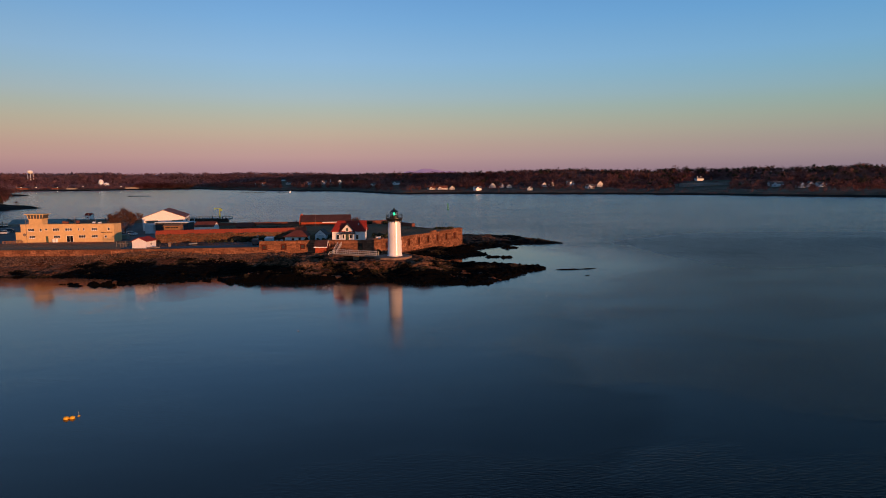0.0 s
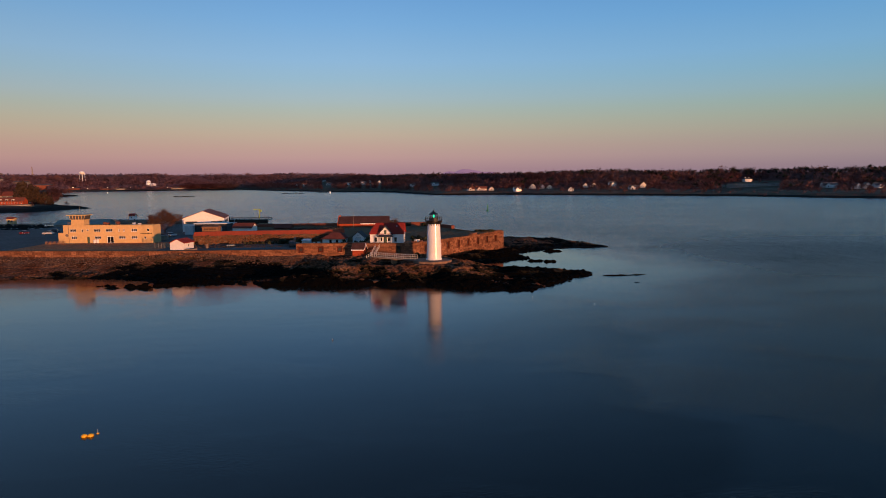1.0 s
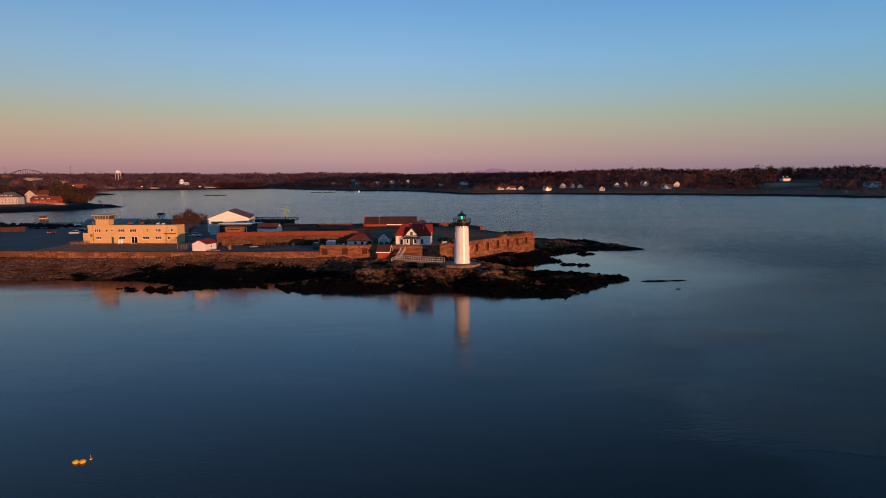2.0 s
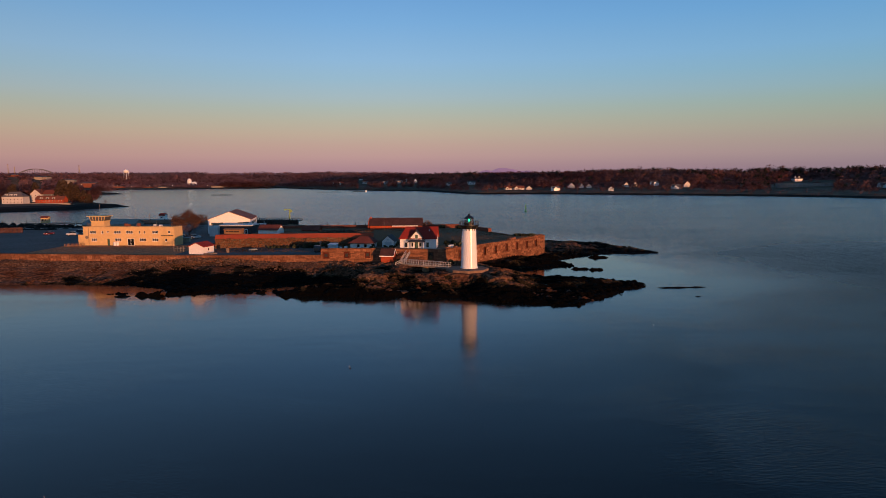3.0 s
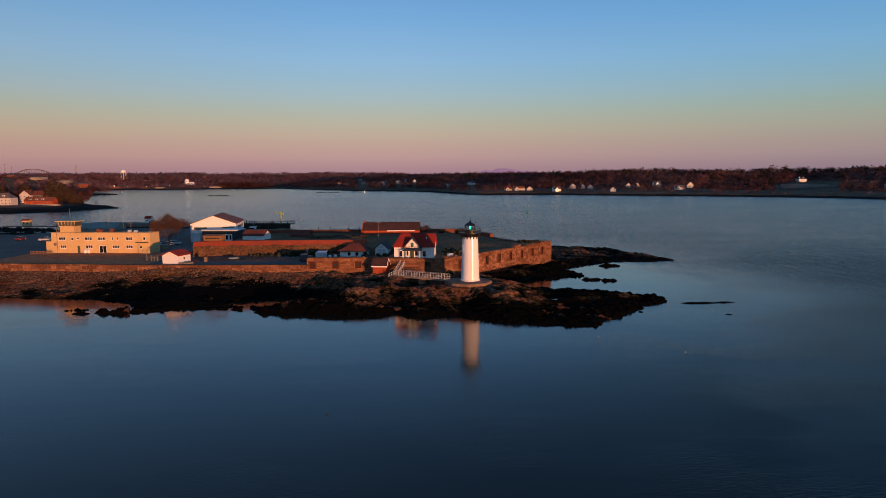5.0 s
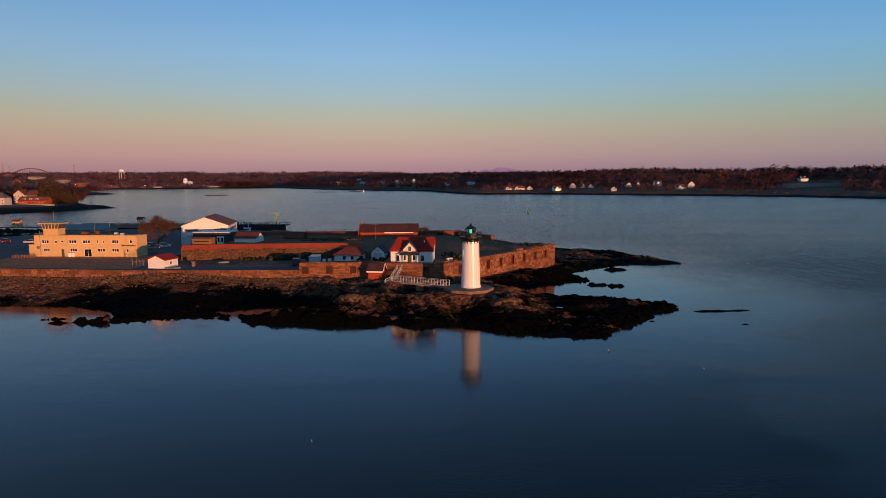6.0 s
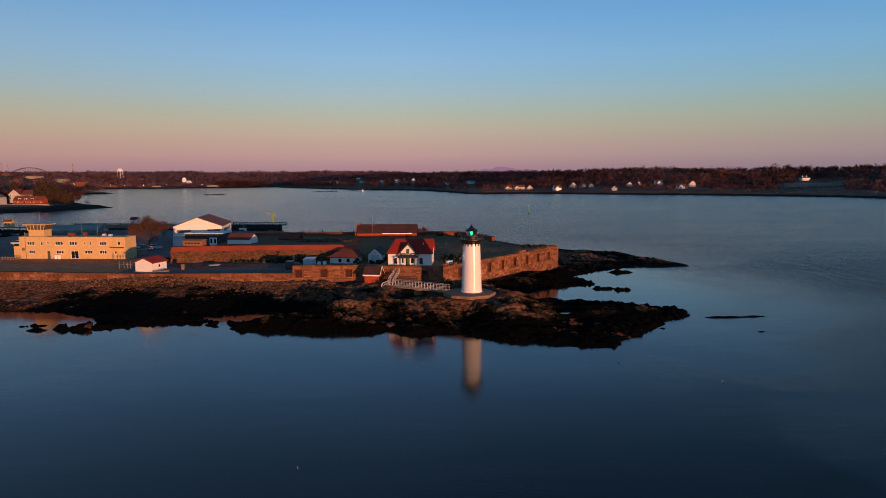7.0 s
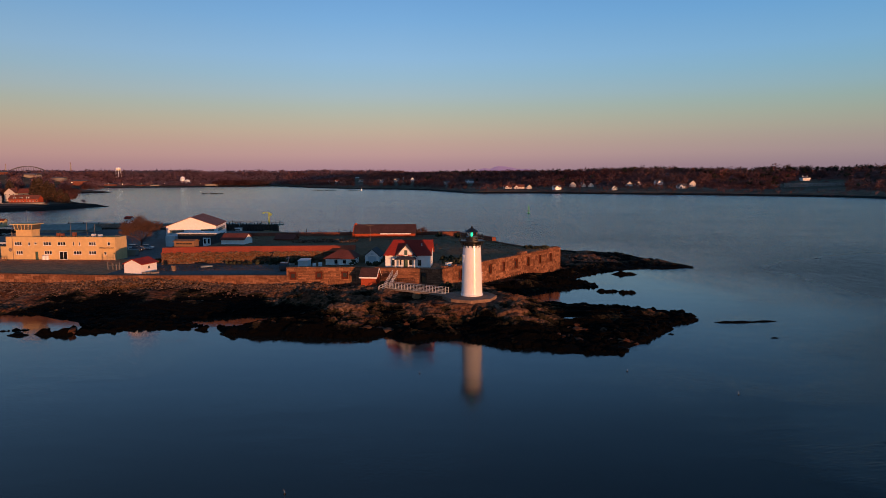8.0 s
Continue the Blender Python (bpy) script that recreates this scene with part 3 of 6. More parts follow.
rocky = np.where(hollow > 0.02, np.minimum(rocky, 2.9 + 3.0 * (1 - hollow)), rocky)
# made ground behind the walls: lot and yard, keeper's terrace, fort field
terrace = smooth(-28, -24, GX) * (1 - smooth(30, 34, GY)) * smooth(-3, 0.8, GX + 24)
inside = 6.2 + 1.7 * smooth(-23, -20.5, GX) * smooth(0.6, 1.6, d_wall)
field = smooth(42, 46, GY) * smooth(-84, -80, GX)
inside = inside * (1 - field) + field * (7.9 - 0.9 * smooth(80, 115, GY) + 0.5 * smooth(-25, -5, GX) * smooth(38, 52, GY) * (1 - smooth(60, 85, GY)) - 1.6 * smooth(0, 22, GX) * smooth(50, 82, GY))
inside = inside + 0.12 * (fbm(GX / 5, GY / 5, 31, 3) - 0.5)
ground_z = np.where(d_wall > 0.5, inside, rocky)
ground = tagged(sheet("ground", gx1, gy1, ground_z, ground_z > -1.2, ROCK), "dark weedy ledges and rusty rock of a low headland", "ground", kind="structure")
for extra in (TURF, TARMAC, GRAVEL):
    ground.data.materials.append(extra)
for p in ground.data.polygons:
    c = p.center
    if c.z > 5.2:
        lot = (c.x < -43 and c.y < 44 or c.x < -84) and not (-138 < c.x < -88 and c.y < 52) or (-86 < c.x < -30 and c.y < 27.5)
        p.material_index = 2 if lot else 3 if c.x < -84 else 1


ring = [(19.6 + 2.6 * math.cos(a), -7.4 + 1.35 * math.sin(a)) for a in np.arange(24) * 2 * math.pi / 24]
bm = bmesh.new()
bm.faces.new([bm.verts.new((x, y, 1.385)) for x, y in ring])
me = bpy.data.meshes.new("tide_pool")
bm.to_mesh(me)
bm.free()
me.materials.append(WATER)
tagged(new("tide_pool", me), "still tide pool on the dark outer ledge", "pool", kind="structure")


# ---- sea wall and fort walls ----
def block_mesh():
    me = bpy.data.meshes.new("stone_block")
    v = [(0, 0, 0), (1, 0, 0), (1, 0, 1), (0, 0, 1), (0.07, -1, 0.05), (0.95, -0.8, 0.08), (0.92, -1, 0.94), (0.04, -0.75, 0.9)]
    me.from_pydata(v, [], [(4, 5, 6, 7), (0, 1, 5, 4), (1, 2, 6, 5), (2, 3, 7, 6), (3, 0, 4, 7)])
    me.materials.append(GRANITE_PIECE)
    return me


BLOCK = block_mesh()


def courses(length, z0, z1, holes, seed, tall=0.62, least=0.8, most=1.9):
    """Cut stones in courses that stop at the holes: x, z, width, height, how far proud."""
    rng = random.Random(seed)
    out, z = [], z0
    while z < z1 - 0.15:
        h = min(tall * rng.uniform(0.5, 1.3), z1 - z)
        if z1 - z - h < 0.25:
            h = z1 - z
        x = 0.0
        while x < length - 0.05:
            w = min(rng.uniform(least, most), length - x)
            stop = [g for g in holes if g[2] - 0.05 < z + h / 2 < g[3] + 0.05]
            inside = [g for g in stop if g[0] - 0.02 <= x < g[1] - 0.02]
            if inside:
                x = inside[0][1]
                continue
            ahead = [g[0] for g in stop if x < g[0] < x + w]
            if ahead:
                w = min(ahead) - x
            if w > 0.06:
                out.append((x + 0.008, z + 0.008, w - 0.016, h - 0.016, rng.uniform(0.012, 0.045)))
            x += w
        z += h
    return out


def face_blocks(wall, stones, single):
    """Lays the stones on a wall's outer face, one by one or as one joined mesh."""
    if single:
        for x, z, w, h, y in stones:
            ob = new("stone", BLOCK)
            ob.parent = wall
            ob.location, ob.scale = (x, 0.0, z), (w, y, h)
        return
    base = [v.co.copy() for v in BLOCK.vertices]
    quads = [tuple(p.vertices) for p in BLOCK.polygons]
    co, fa = [], []
    for x, z, w, h, y in stones:
        n = len(co)
        co += [(x + c.x * w, c.y * y, z + c.z * h) for c in base]
        fa += [tuple(n + i for i in q) for q in quads]
    me = bpy.data.meshes.new("stonework")
    me.from_pydata(co, [], fa)
    me.materials.append(GRANITE_BLOCK)
    ob = tagged(new("stonework", me), kind="stuff")
    ob.parent = wall


WALLS = []


def stone_wall(name, p, q, z0, z1, thick, label, holes=(), mat=None, stones="joined", z_stone=None, tall=0.62, most=1.9):
    m, length = along(p, q)
    ob = part(name, pierced(B(), length, z0, z1, thick, list(holes)), mat or GRANITE_JOINT)
    ob.matrix_world = m
    tagged(ob, label, "wall", kind="structure")
    if stones:
        WALLS.append((ob, length, z_stone if z_stone is not None else z0, z1, list(holes), stones, tall, most))
    return ob, length


SEA_LINE = [(-330, 56), (-141, 28.8), (-114, 25), (-83.4, 20.3), (-55.3, 19.3), (-43, 18.3)]
for i, (a, b) in enumerate(zip(SEA_LINE, SEA_LINE[1:])):
    stone_wall("sea_wall_%d" % (i + 1), a, b, 2.4, 6.29 - 0.03 * (i % 2), 1.3, "long sunlit granite block sea wall above the rocks",
               stones="joined" if i else None, z_stone=3.4, tall=0.78, most=3.4)

EMB = [(0.7, 2.3, 5.2, 7.1), (6.8, 8.4, 5.2, 7.1), (12.9, 14.5, 5.2, 7.1)]
w1, n1 = stone_wall("fort_wall_1", (-43, 18.3), (-26.7, 19.0), 2.6, 8.0, 1.6, "granite fort wall with three dark gun openings", EMB, stones="single", z_stone=3.6, tall=0.62, most=2.0)
DOORWAY = [(16.1, 17.3, 4.9, 7.2)]
w2, n2 = stone_wall("fort_wall_2", (-26.7, 19.0), (-6.5, 14.1), 2.6, 8.0, 1.4, "rough granite fort wall below the keeper's house", DOORWAY, stones="single", z_stone=3.9, tall=0.55, most=1.7)
GUNS = [(s - 0.68, s + 0.68, 4.6, 7.05) for s in (7.7, 14.0, 20.3, 26.6, 32.75, 38.9, 45.3, 51.5)]
w3, n3 = stone_wall("fort_wall_3", (-6.5, 14.1), (30.1, 58.6), 0.5, 8.0, 1.8, "long sunlit granite sea battery wall with gun openings", GUNS, z_stone=1.6, tall=0.62, most=1.9)
stone_wall("fort_wall_4", (30.1, 58.6), (14, 94), 0.5, 6.6, 1.6, "granite end wall of the sea battery", z_stone=2.0)
stone_wall("fort_wall_5", (14, 94), (2, 118), 3.0, 8.0, 1.6, "low broken rear rampart of the fort", stones=None, mat=BRICK_OLD)
stone_wall("fort_wall_6", (2, 118), (-80, 117), 3.0, 8.2, 2.0, "low rear rampart of the fort", mat=BRICK_OLD, stones=None)
for wall, holes, depth, mat in ((w1, EMB, 0.15, SHUTTER), (w3, GUNS, 0.3, SHUTTER), (w2, DOORWAY, 0.7, BLACK)):
    for x0, x1, z0, z1 in holes:
        d = part("shutter", box(B(), x0, x1, depth, depth + 0.12, z0, z1), mat, wall)
        part("port", box(B(), x0 + 0.35, x1 - 0.35, depth - 0.03, depth, z0 + 0.5, z1 - 0.45), BLACK, d)
        if mat is SHUTTER:
            lint = part("lintel", box(B(), x0 - 0.35, x1 + 0.35, -0.14, 0.3, z1, z1 + 0.32), GRANITE_PIECE, wall)
            part("jamb", box(B(), x0 - 0.3, x0, -0.13, 0.3, z0, z1 - 0.003), GRANITE_PIECE, wall)
            part("jamb", box(B(), x1, x1 + 0.3, -0.13, 0.3, z0, z1 - 0.003), GRANITE_PIECE, wall)
for wall, n, z in ((w1, n1, 8.0), (w2, n2, 8.0), (w3, n3, 8.0)):
    x, rng = 0.0, random.Random(5)
    while x < n - 0.3:
        w = min(rng.uniform(1.2, 2.6), n - x)
        part("coping", box(B(), x + 0.02, x + w - 0.02, -0.16 - rng.uniform(0, 0.05), 1.45, z, z + rng.uniform(0.16, 0.24)), GRANITE_PIECE, wall)
        x += w

for x0, x1, z in ((35.4, 36.8, 0.42), (36.9, 38.6, 0.6), (51.0, 52.6, 0.3), (53.2, 56.5, 0.36)):
    part("merlon", box(B(), x0, x1, 0.1, 1.5, 8.1, 8.2 + z), GRANITE_PIECE, w3)
for x0, x1, z in ((2.0, 3.6, 0.35), (6.0, 7.0, 0.3)):
    part("merlon", box(B(), x0, x1, 0.5, 1.4, 8.1, 8.2 + z), GRANITE_PIECE, w3)

# inner rampart: rubble wall with a brick-red parapet
INNER = [(-81.6, 40.0), (-70.5, 42.2), (-30, 43.4)]
for i, (a, b) in enumerate(zip(INNER, INNER[1:])):
    stone_wall("rampart_%d" % (i + 1), a, b, 5.6, 9.2, 1.2, "rough rubble rampart wall in low sun", stones=None)
    m, n = along(a, b)
    ob = part("parapet_%d" % (i + 1), extrude_x(B(), [(0.1, 9.2), (5.0, 9.2), (5.0, 10.35), (2.0, 10.55)], 0, n + (1.1 if i == 0 else 0.0)), BRICK_RED)
    ob.matrix_world = m
    tagged(ob, "sloping red-brown parapet on the rampart", "parapet", kind="structure")
ob = part("rampart_return", box(B(), 0, 1.2, 1.2, 16, 5.6, 9.6), GRANITE_JOINT)
ob.matrix_world = along(*INNER[:2])[0]
tagged(ob, "rubble return wall of the rampart", "wall", kind="structure")


# ---- lighthouse ----
def build_lighthouse():
    t = thing("lighthouse", pose(0, 0, 4.45), "white cast iron lighthouse with black lantern and green light", "lighthouse")
    part("concrete_base", turned(B(), [(5.7, -1.6), (5.7, 0.19), (5.62, 0.25)], 8), APRON, t, "many-sided brown concrete base").location = (-0.5, -0.7, 0)
    part("foot_ring", turned(B(), [(2.36, 0.2), (2.36, 0.5), (2.24, 0.56)], 48), TOWER_WHITE, t)
    part("tower", turned(B(), [(2.22 - 0.36 * k / 10.8, 0.36 + k) for k in (0, 2.1, 2.16, 4.3, 4.36, 6.5, 6.56, 8.7, 8.76, 10.5)], 64, cap=False), TOWER_WHITE, t, smooth=True)
    part("cornice", turned(B(), [(1.9, 10.75), (1.98, 10.85), (2.02, 11.2), (2.4, 11.55), (2.45, 11.6)], 48), BLACK, t)
    part("gallery_deck", turned(B(), [(2.62, 11.6), (2.62, 11.8)], 48), BLACK, t)
    for i in range(16):
        a = 2 * math.pi * i / 16
        part("bracket", rod(B(), (1.93 * math.cos(a), 1.93 * math.sin(a), 10.35), (2.45 * math.cos(a), 2.45 * math.sin(a), 11.6), 0.09, 4), BLACK, t)
        part("baluster", rod(B(), (2.5 * math.cos(a), 2.5 * math.sin(a), 11.8), (2.5 * math.cos(a), 2.5 * math.sin(a), 12.85), 0.045, 5), BLACK, t)
    for z in (12.15, 12.5, 12.85):
        bm = B()
        for i in range(32):
            a, b = 2 * math.pi * i / 32, 2 * math.pi * (i + 1) / 32
            rod(bm, (2.5 * math.cos(a), 2.5 * math.sin(a), z), (2.5 * math.cos(b), 2.5 * math.sin(b), z), 0.035, 4)
        part("rail", bm, BLACK, t)
    part("watch_room", turned(B(), [(1.3, 11.8), (1.3, 12.5)], 24), BLACK, t)
    part("lantern", turned(B(), [(1.12, 12.5), (1.12, 13.55)], 10, cap=False), LANTERN_GLASS, t, "clear lantern panes")
    for i in range(10):
        a = 2 * math.pi * i / 10
        part("mullion", rod(B(), (1.13 * math.cos(a), 1.13 * math.sin(a), 12.5), (1.13 * math.cos(a), 1.13 * math.sin(a), 13.6), 0.05, 4), BLACK, t)
    part("lens", turned(B(), [(0.1, 12.55), (0.24, 12.65), (0.27, 13.05), (0.24, 13.4), (0.1, 13.5)], 16), GREEN_LIGHT, t, "glowing green lens")
    part("roof", turned(B(), [(1.45, 13.5), (1.4, 13.62), (0.75, 14.1), (0.2, 14.35)], 20), BLACK, t)
    part("ventilator", turned(B(), [(0.1, 14.3), (0.26, 14.42), (0.3, 14.55), (0.22, 14.7), (0.08, 14.78)], 14), BLACK, t)
    part("lightning_rod", rod(B(), (0, 0, 14.7), (0, 0, 15.3), 0.03), BLACK, t)
    for a, z in ((200, 7.4), (342, 3.6)):
        w = part("window", pierced(B(), 0.76, 0, 1.35, 0.3, [(0.1, 0.66, 0.1, 1.25)], -0.04), TOWER_WHITE, t)
        r = 2.2 - 0.033 * z
        w.matrix_local = pose(r * math.cos(radians(a)), r * math.sin(radians(a)), z, 0, 0, a + 90) @ pose(-0.38, 0, 0)
        part("pane", box(B(), 0.1, 0.66, 0.02, 0.05, 0.1, 1.25), GLASS, w)
        part("hood", box(B(), -0.04, 0.8, -0.14, 0.2, 1.35, 1.43), TOWER_WHITE, w)
        part("sill", box(B(), -0.04, 0.8, -0.12, 0.2, -0.08, 0.0), TOWER_WHITE, w)
    return t


LANTERN_GLASS = bpy.data.materials.new("lantern_glass")
LANTERN_GLASS.use_nodes = True
gb = LANTERN_GLASS.node_tree.nodes["Principled BSDF"]
gb.inputs["Transmission Weight"].default_value, gb.inputs["Roughness"].default_value, gb.inputs["IOR"].default_value = 1.0, 0.02, 1.1
GREEN_LIGHT = glowing("green_lens", (0.03, 0.8, 0.42), 1.6)
build_lighthouse()


# ---- footbridge and stair ----
def railing(parent, a, b, tall, step=0.95, mat=None):
    """Posts and two rails from a to b, as single parts."""
    a, b = Vector(a), Vector(b)
    n = max(2, round((b - a).length / step))
    for i in range(n + 1):
        p = a.lerp(b, i / n)
        part("post", box(B(), p.x - 0.05, p.x + 0.05, p.y - 0.05, p.y + 0.05, p.z, p.z + tall), mat or WORN_WHITE, parent)
    for h in (0.08, tall * 0.5, tall):
        part("rail", rod(B(), a + Vector((0, 0, h)), b + Vector((0, 0, h)), 0.05, 4), mat or WORN_WHITE, parent)


def build_footbridge():
    a, b = Vector((-18.2, 9.9)), Vector((-5.2, 1.7))
    t = thing("footbridge", pose(0, 0, 0), "white-railed wooden footbridge to the lighthouse base", "footbridge")
    u = (b - a).normalized()
    v = Vector((-u.y, u.x))
    n = (b - a).length
    deck = part("deck", box(B(), 0, n, -0.75, 0.75, 0, 0.12), TIMBER, t)
    deck.matrix_local = along(a, b, 4.55)[0]
    for s in (-0.65, 0.65):
        beam = part("beam", box(B(), 0, n, s - 0.08, s + 0.08, -0.3, 0), TIMBER, t)
        beam.matrix_local = along(a, b, 4.55)[0]
        p, q = a + v * s, b + v * s
        railing(t, (p.x, p.y, 4.67), (q.x, q.y, 4.67), 1.25, 0.8)
    for f, r, h in ((0.02, 1.0, 3.2), (0.49, 1.0, 3.4)):
        p = a + (b - a) * f
        bm = turned(B(), [(r * 1.15, 4.25 - h), (r, 3.6), (r * 0.85, 4.26)], 9)
        for w in bm.verts:
            w.co += Vector((random.uniform(-0.12, 0.12), random.uniform(-0.12, 0.12), 0))
        # tan material carries the orange sunlight on the pier in its colour
        part("pier", bm, TIMBER_WARM, t, "rough stone pier, orange sunlight put into its tan colour").location = (p.x, p.y, 0)
    # stair up to the terrace and a short flight down to the rock
    c, d = Vector((-18.6, 10.2, 4.67)), Vector((-17.0, 14.6, 7.0))
    side = Vector((d.y - c.y, c.x - d.x, 0)).normalized() * 0.6
    for i in range(18):
        p = c.lerp(d, i / 17)
        q = part("tread", box(B(), -0.6, 0.6, -0.16, 0.16, -0.05, 0), TIMBER, t)
        q.matrix_local = pose(p.x, p.y, p.z, 0, 0, -15)
    for s in (-1, 1):
        part("stringer", rod(B(), c + side * s - Vector((0, 0, 0.15)), d + side * s - Vector((0, 0, 0.15)), 0.12, 4), TIMBER, t)
        railing(t, c + side * s, d + side * s, 0.95, 1.1)
    e = Vector((-20.4, 9.3, 3.9))
    railing(t, Vector((-18.8, 9.6, 4.67)), e, 1.1, 0.9)
    railing(t, Vector((-18.4, 10.8, 4.67)), e + Vector((0.1, 1.2, 0)), 1.1, 0.9)
    for i in range(5):
        p = Vector((-18.7, 10.2, 4.5)).lerp(e + Vector((0, 0.6, 0)), (i + 1) / 5)
        q = part("tread", box(B(), -0.16, 0.16, -0.6, 0.6, -0.05, 0), TIMBER, t)
        q.matrix_local = pose(p.x, p.y, p.z, 0, 0, 20)
    return t


build_footbridge()


# ---- buildings ----
def window(parent, x0, x1, z0, z1, frame_mat=None, bars=1, y=0.0):
    w = part("window", pierced(B(), x1 - x0, 0, z1 - z0, 0.14, [(0.08, x1 - x0 - 0.08, 0.08, z1 - z0 - 0.08)], 0), frame_mat or WHITE, parent)
    w.location = (x0, y + 0.03, z0)
    n = bars
    for i in range(n):
        a, b = 0.08 + i * (x1 - x0 - 0.16) / n, 0.08 + (i + 1) * (x1 - x0 - 0.16) / n
        if i:
            part("bar", box(B(), a - 0.06, a + 0.06, 0.0, 0.1, 0.08, z1 - z0 - 0.08), frame_mat or WHITE, w)
        part("pane", box(B(), a + 0.02, b - 0.02, 0.07, 0.10, 0.08, z1 - z0 - 0.08), GLASS, w)
    part("sill", box(B(), -0.06, x1 - x0 + 0.06, -0.12, 0.05, -0.09, -0.003), frame_mat or WHITE, w)
    return w


def gable_roof(bm, w, d, ze, zr, over=0.4, thick=0.18, hip_l=0.0, hip_r=0.0):
    """A ridge along x over a w x d plan, with the ridge drawn in at either end."""
    s = (zr - ze) / (d / 2)
    e = ze - over * s
    lo = [bm.verts.new(p) for p in ((-over, -over, e), (w + over, -over, e), (w + over, d + over, e), (-over, d + over, e))]
    le = [bm.verts.new(p) for p in ((-over, -over, e + thick), (w + over, -over, e + thick), (w + over, d + over, e + thick), (-over, d + over, e + thick))]
    xl, xr = (hip_l or -over), w - (hip_r or -over)
    ra, rb = bm.verts.new((xl, d / 2, zr + thick)), bm.verts.new((xr, d / 2, zr + thick))
    ua, ub = bm.verts.new((xl, d / 2, zr)), bm.verts.new((xr, d / 2, zr))
    bm.faces.new((le[0], le[1], rb, ra)), bm.faces.new((le[2], le[3], ra, rb))
    bm.faces.new((lo[1], lo[0], ua, ub)), bm.faces.new((lo[3], lo[2], ub, ua))
    bm.faces.new((lo[0], lo[1], le[1], le[0])), bm.faces.new((lo[2], lo[3], le[3], le[2]))
    if hip_l:
        bm.faces.new((le[3], le[0], ra)), bm.faces.new((lo[0], lo[3], ua)), bm.faces.new((lo[3], lo[0], le[0], le[3]))
    else:
        bm.faces.new((lo[0], le[0], ra, ua)), bm.faces.new((le[3], lo[3], ua, ra))
    if hip_r:
        bm.faces.new((le[1], le[2], rb)), bm.faces.new((lo[2], lo[1], ub)), bm.faces.new((lo[1], lo[2], le[2], le[1]))
    else:
        bm.faces.new((le[1], lo[1], ub, rb)), bm.faces.new((lo[2], le[2], rb, ub))
    return bm


def gable_house(name, m, w, d, ze, zr, wall_mat, roof_mat, label, category="house", holes=(), ridge="x", over=0.35, frame_mat=None, hip_l=0.0, hip_r=0.0, bars=1, trim=None, group=""):
    """Front wall along x at y = 0 with holes; ridge along x, or along y with the gable in front."""
    t = thing(name, m, label, category, group)
    part("wall", pierced(B(), w, -0.3, ze, 0.25, list(holes)), wall_mat, t)
    if ridge == "x":
        for x0, x1, hip in ((0, 0.25, hip_l), (w - 0.25, w, hip_r)):
            up = [(d, ze), (0.25, ze)] if hip else [(d, ze), (d / 2, zr), (0.25, ze + (zr - ze) * 0.5 / d)]
            part("wall", extrude_x(B(), [(0.25, -0.3), (d, -0.3)] + up, x0, x1), wall_mat, t)
        part("wall", box(B(), 0.25, w - 0.25, d - 0.25, d - 0.003, -0.3, ze), wall_mat, t)
        part("roof", gable_roof(B(), w, d, ze, zr, over, 0.18, hip_l, hip_r), roof_mat, t)
        if trim:
            e = ze - over * (zr - ze) / (d / 2)
            part("fascia", box(B(), -over, w + over, -over - 0.06, -over - 0.003, e - 0.12, e + 0.2), trim, t)
    else:
        part("gable", extrude_y(B(), [(0, ze), (w, ze), (w / 2, zr)], 0, 0.25), wall_mat, t)
        part("gable", extrude_y(B(), [(0, -0.3), (w, -0.3), (w, ze), (w / 2, zr), (0, ze)], d - 0.25, d), wall_mat, t)
        for x0, x1 in ((0, 0.25), (w - 0.25, w)):
            part("wall", box(B(), x0, x1, 0.25, d - 0.25, -0.3, ze), wall_mat, t)
        s = (zr - ze) / (w / 2)
        e = ze - over * s
        for k in (-1, 1):
            c = w / 2
            pts = [(c + k * (c + over), e), (c, zr), (c, zr + 0.18), (c + k * (c + over), e + 0.18)]
            part("roof", extrude_y(B(), pts if k < 0 else pts[::-1], -over, d + over), roof_mat, t)
    for h in holes:
        if h[2] > 0.05:
            window(t, *h, frame_mat=frame_mat, bars=bars)
        else:
            part("door", box(B(), h[0] + 0.05, h[1] - 0.05, 0.08, 0.16, 0, h[3] - 0.05), frame_mat or PALE_BLUE, t)
    return t


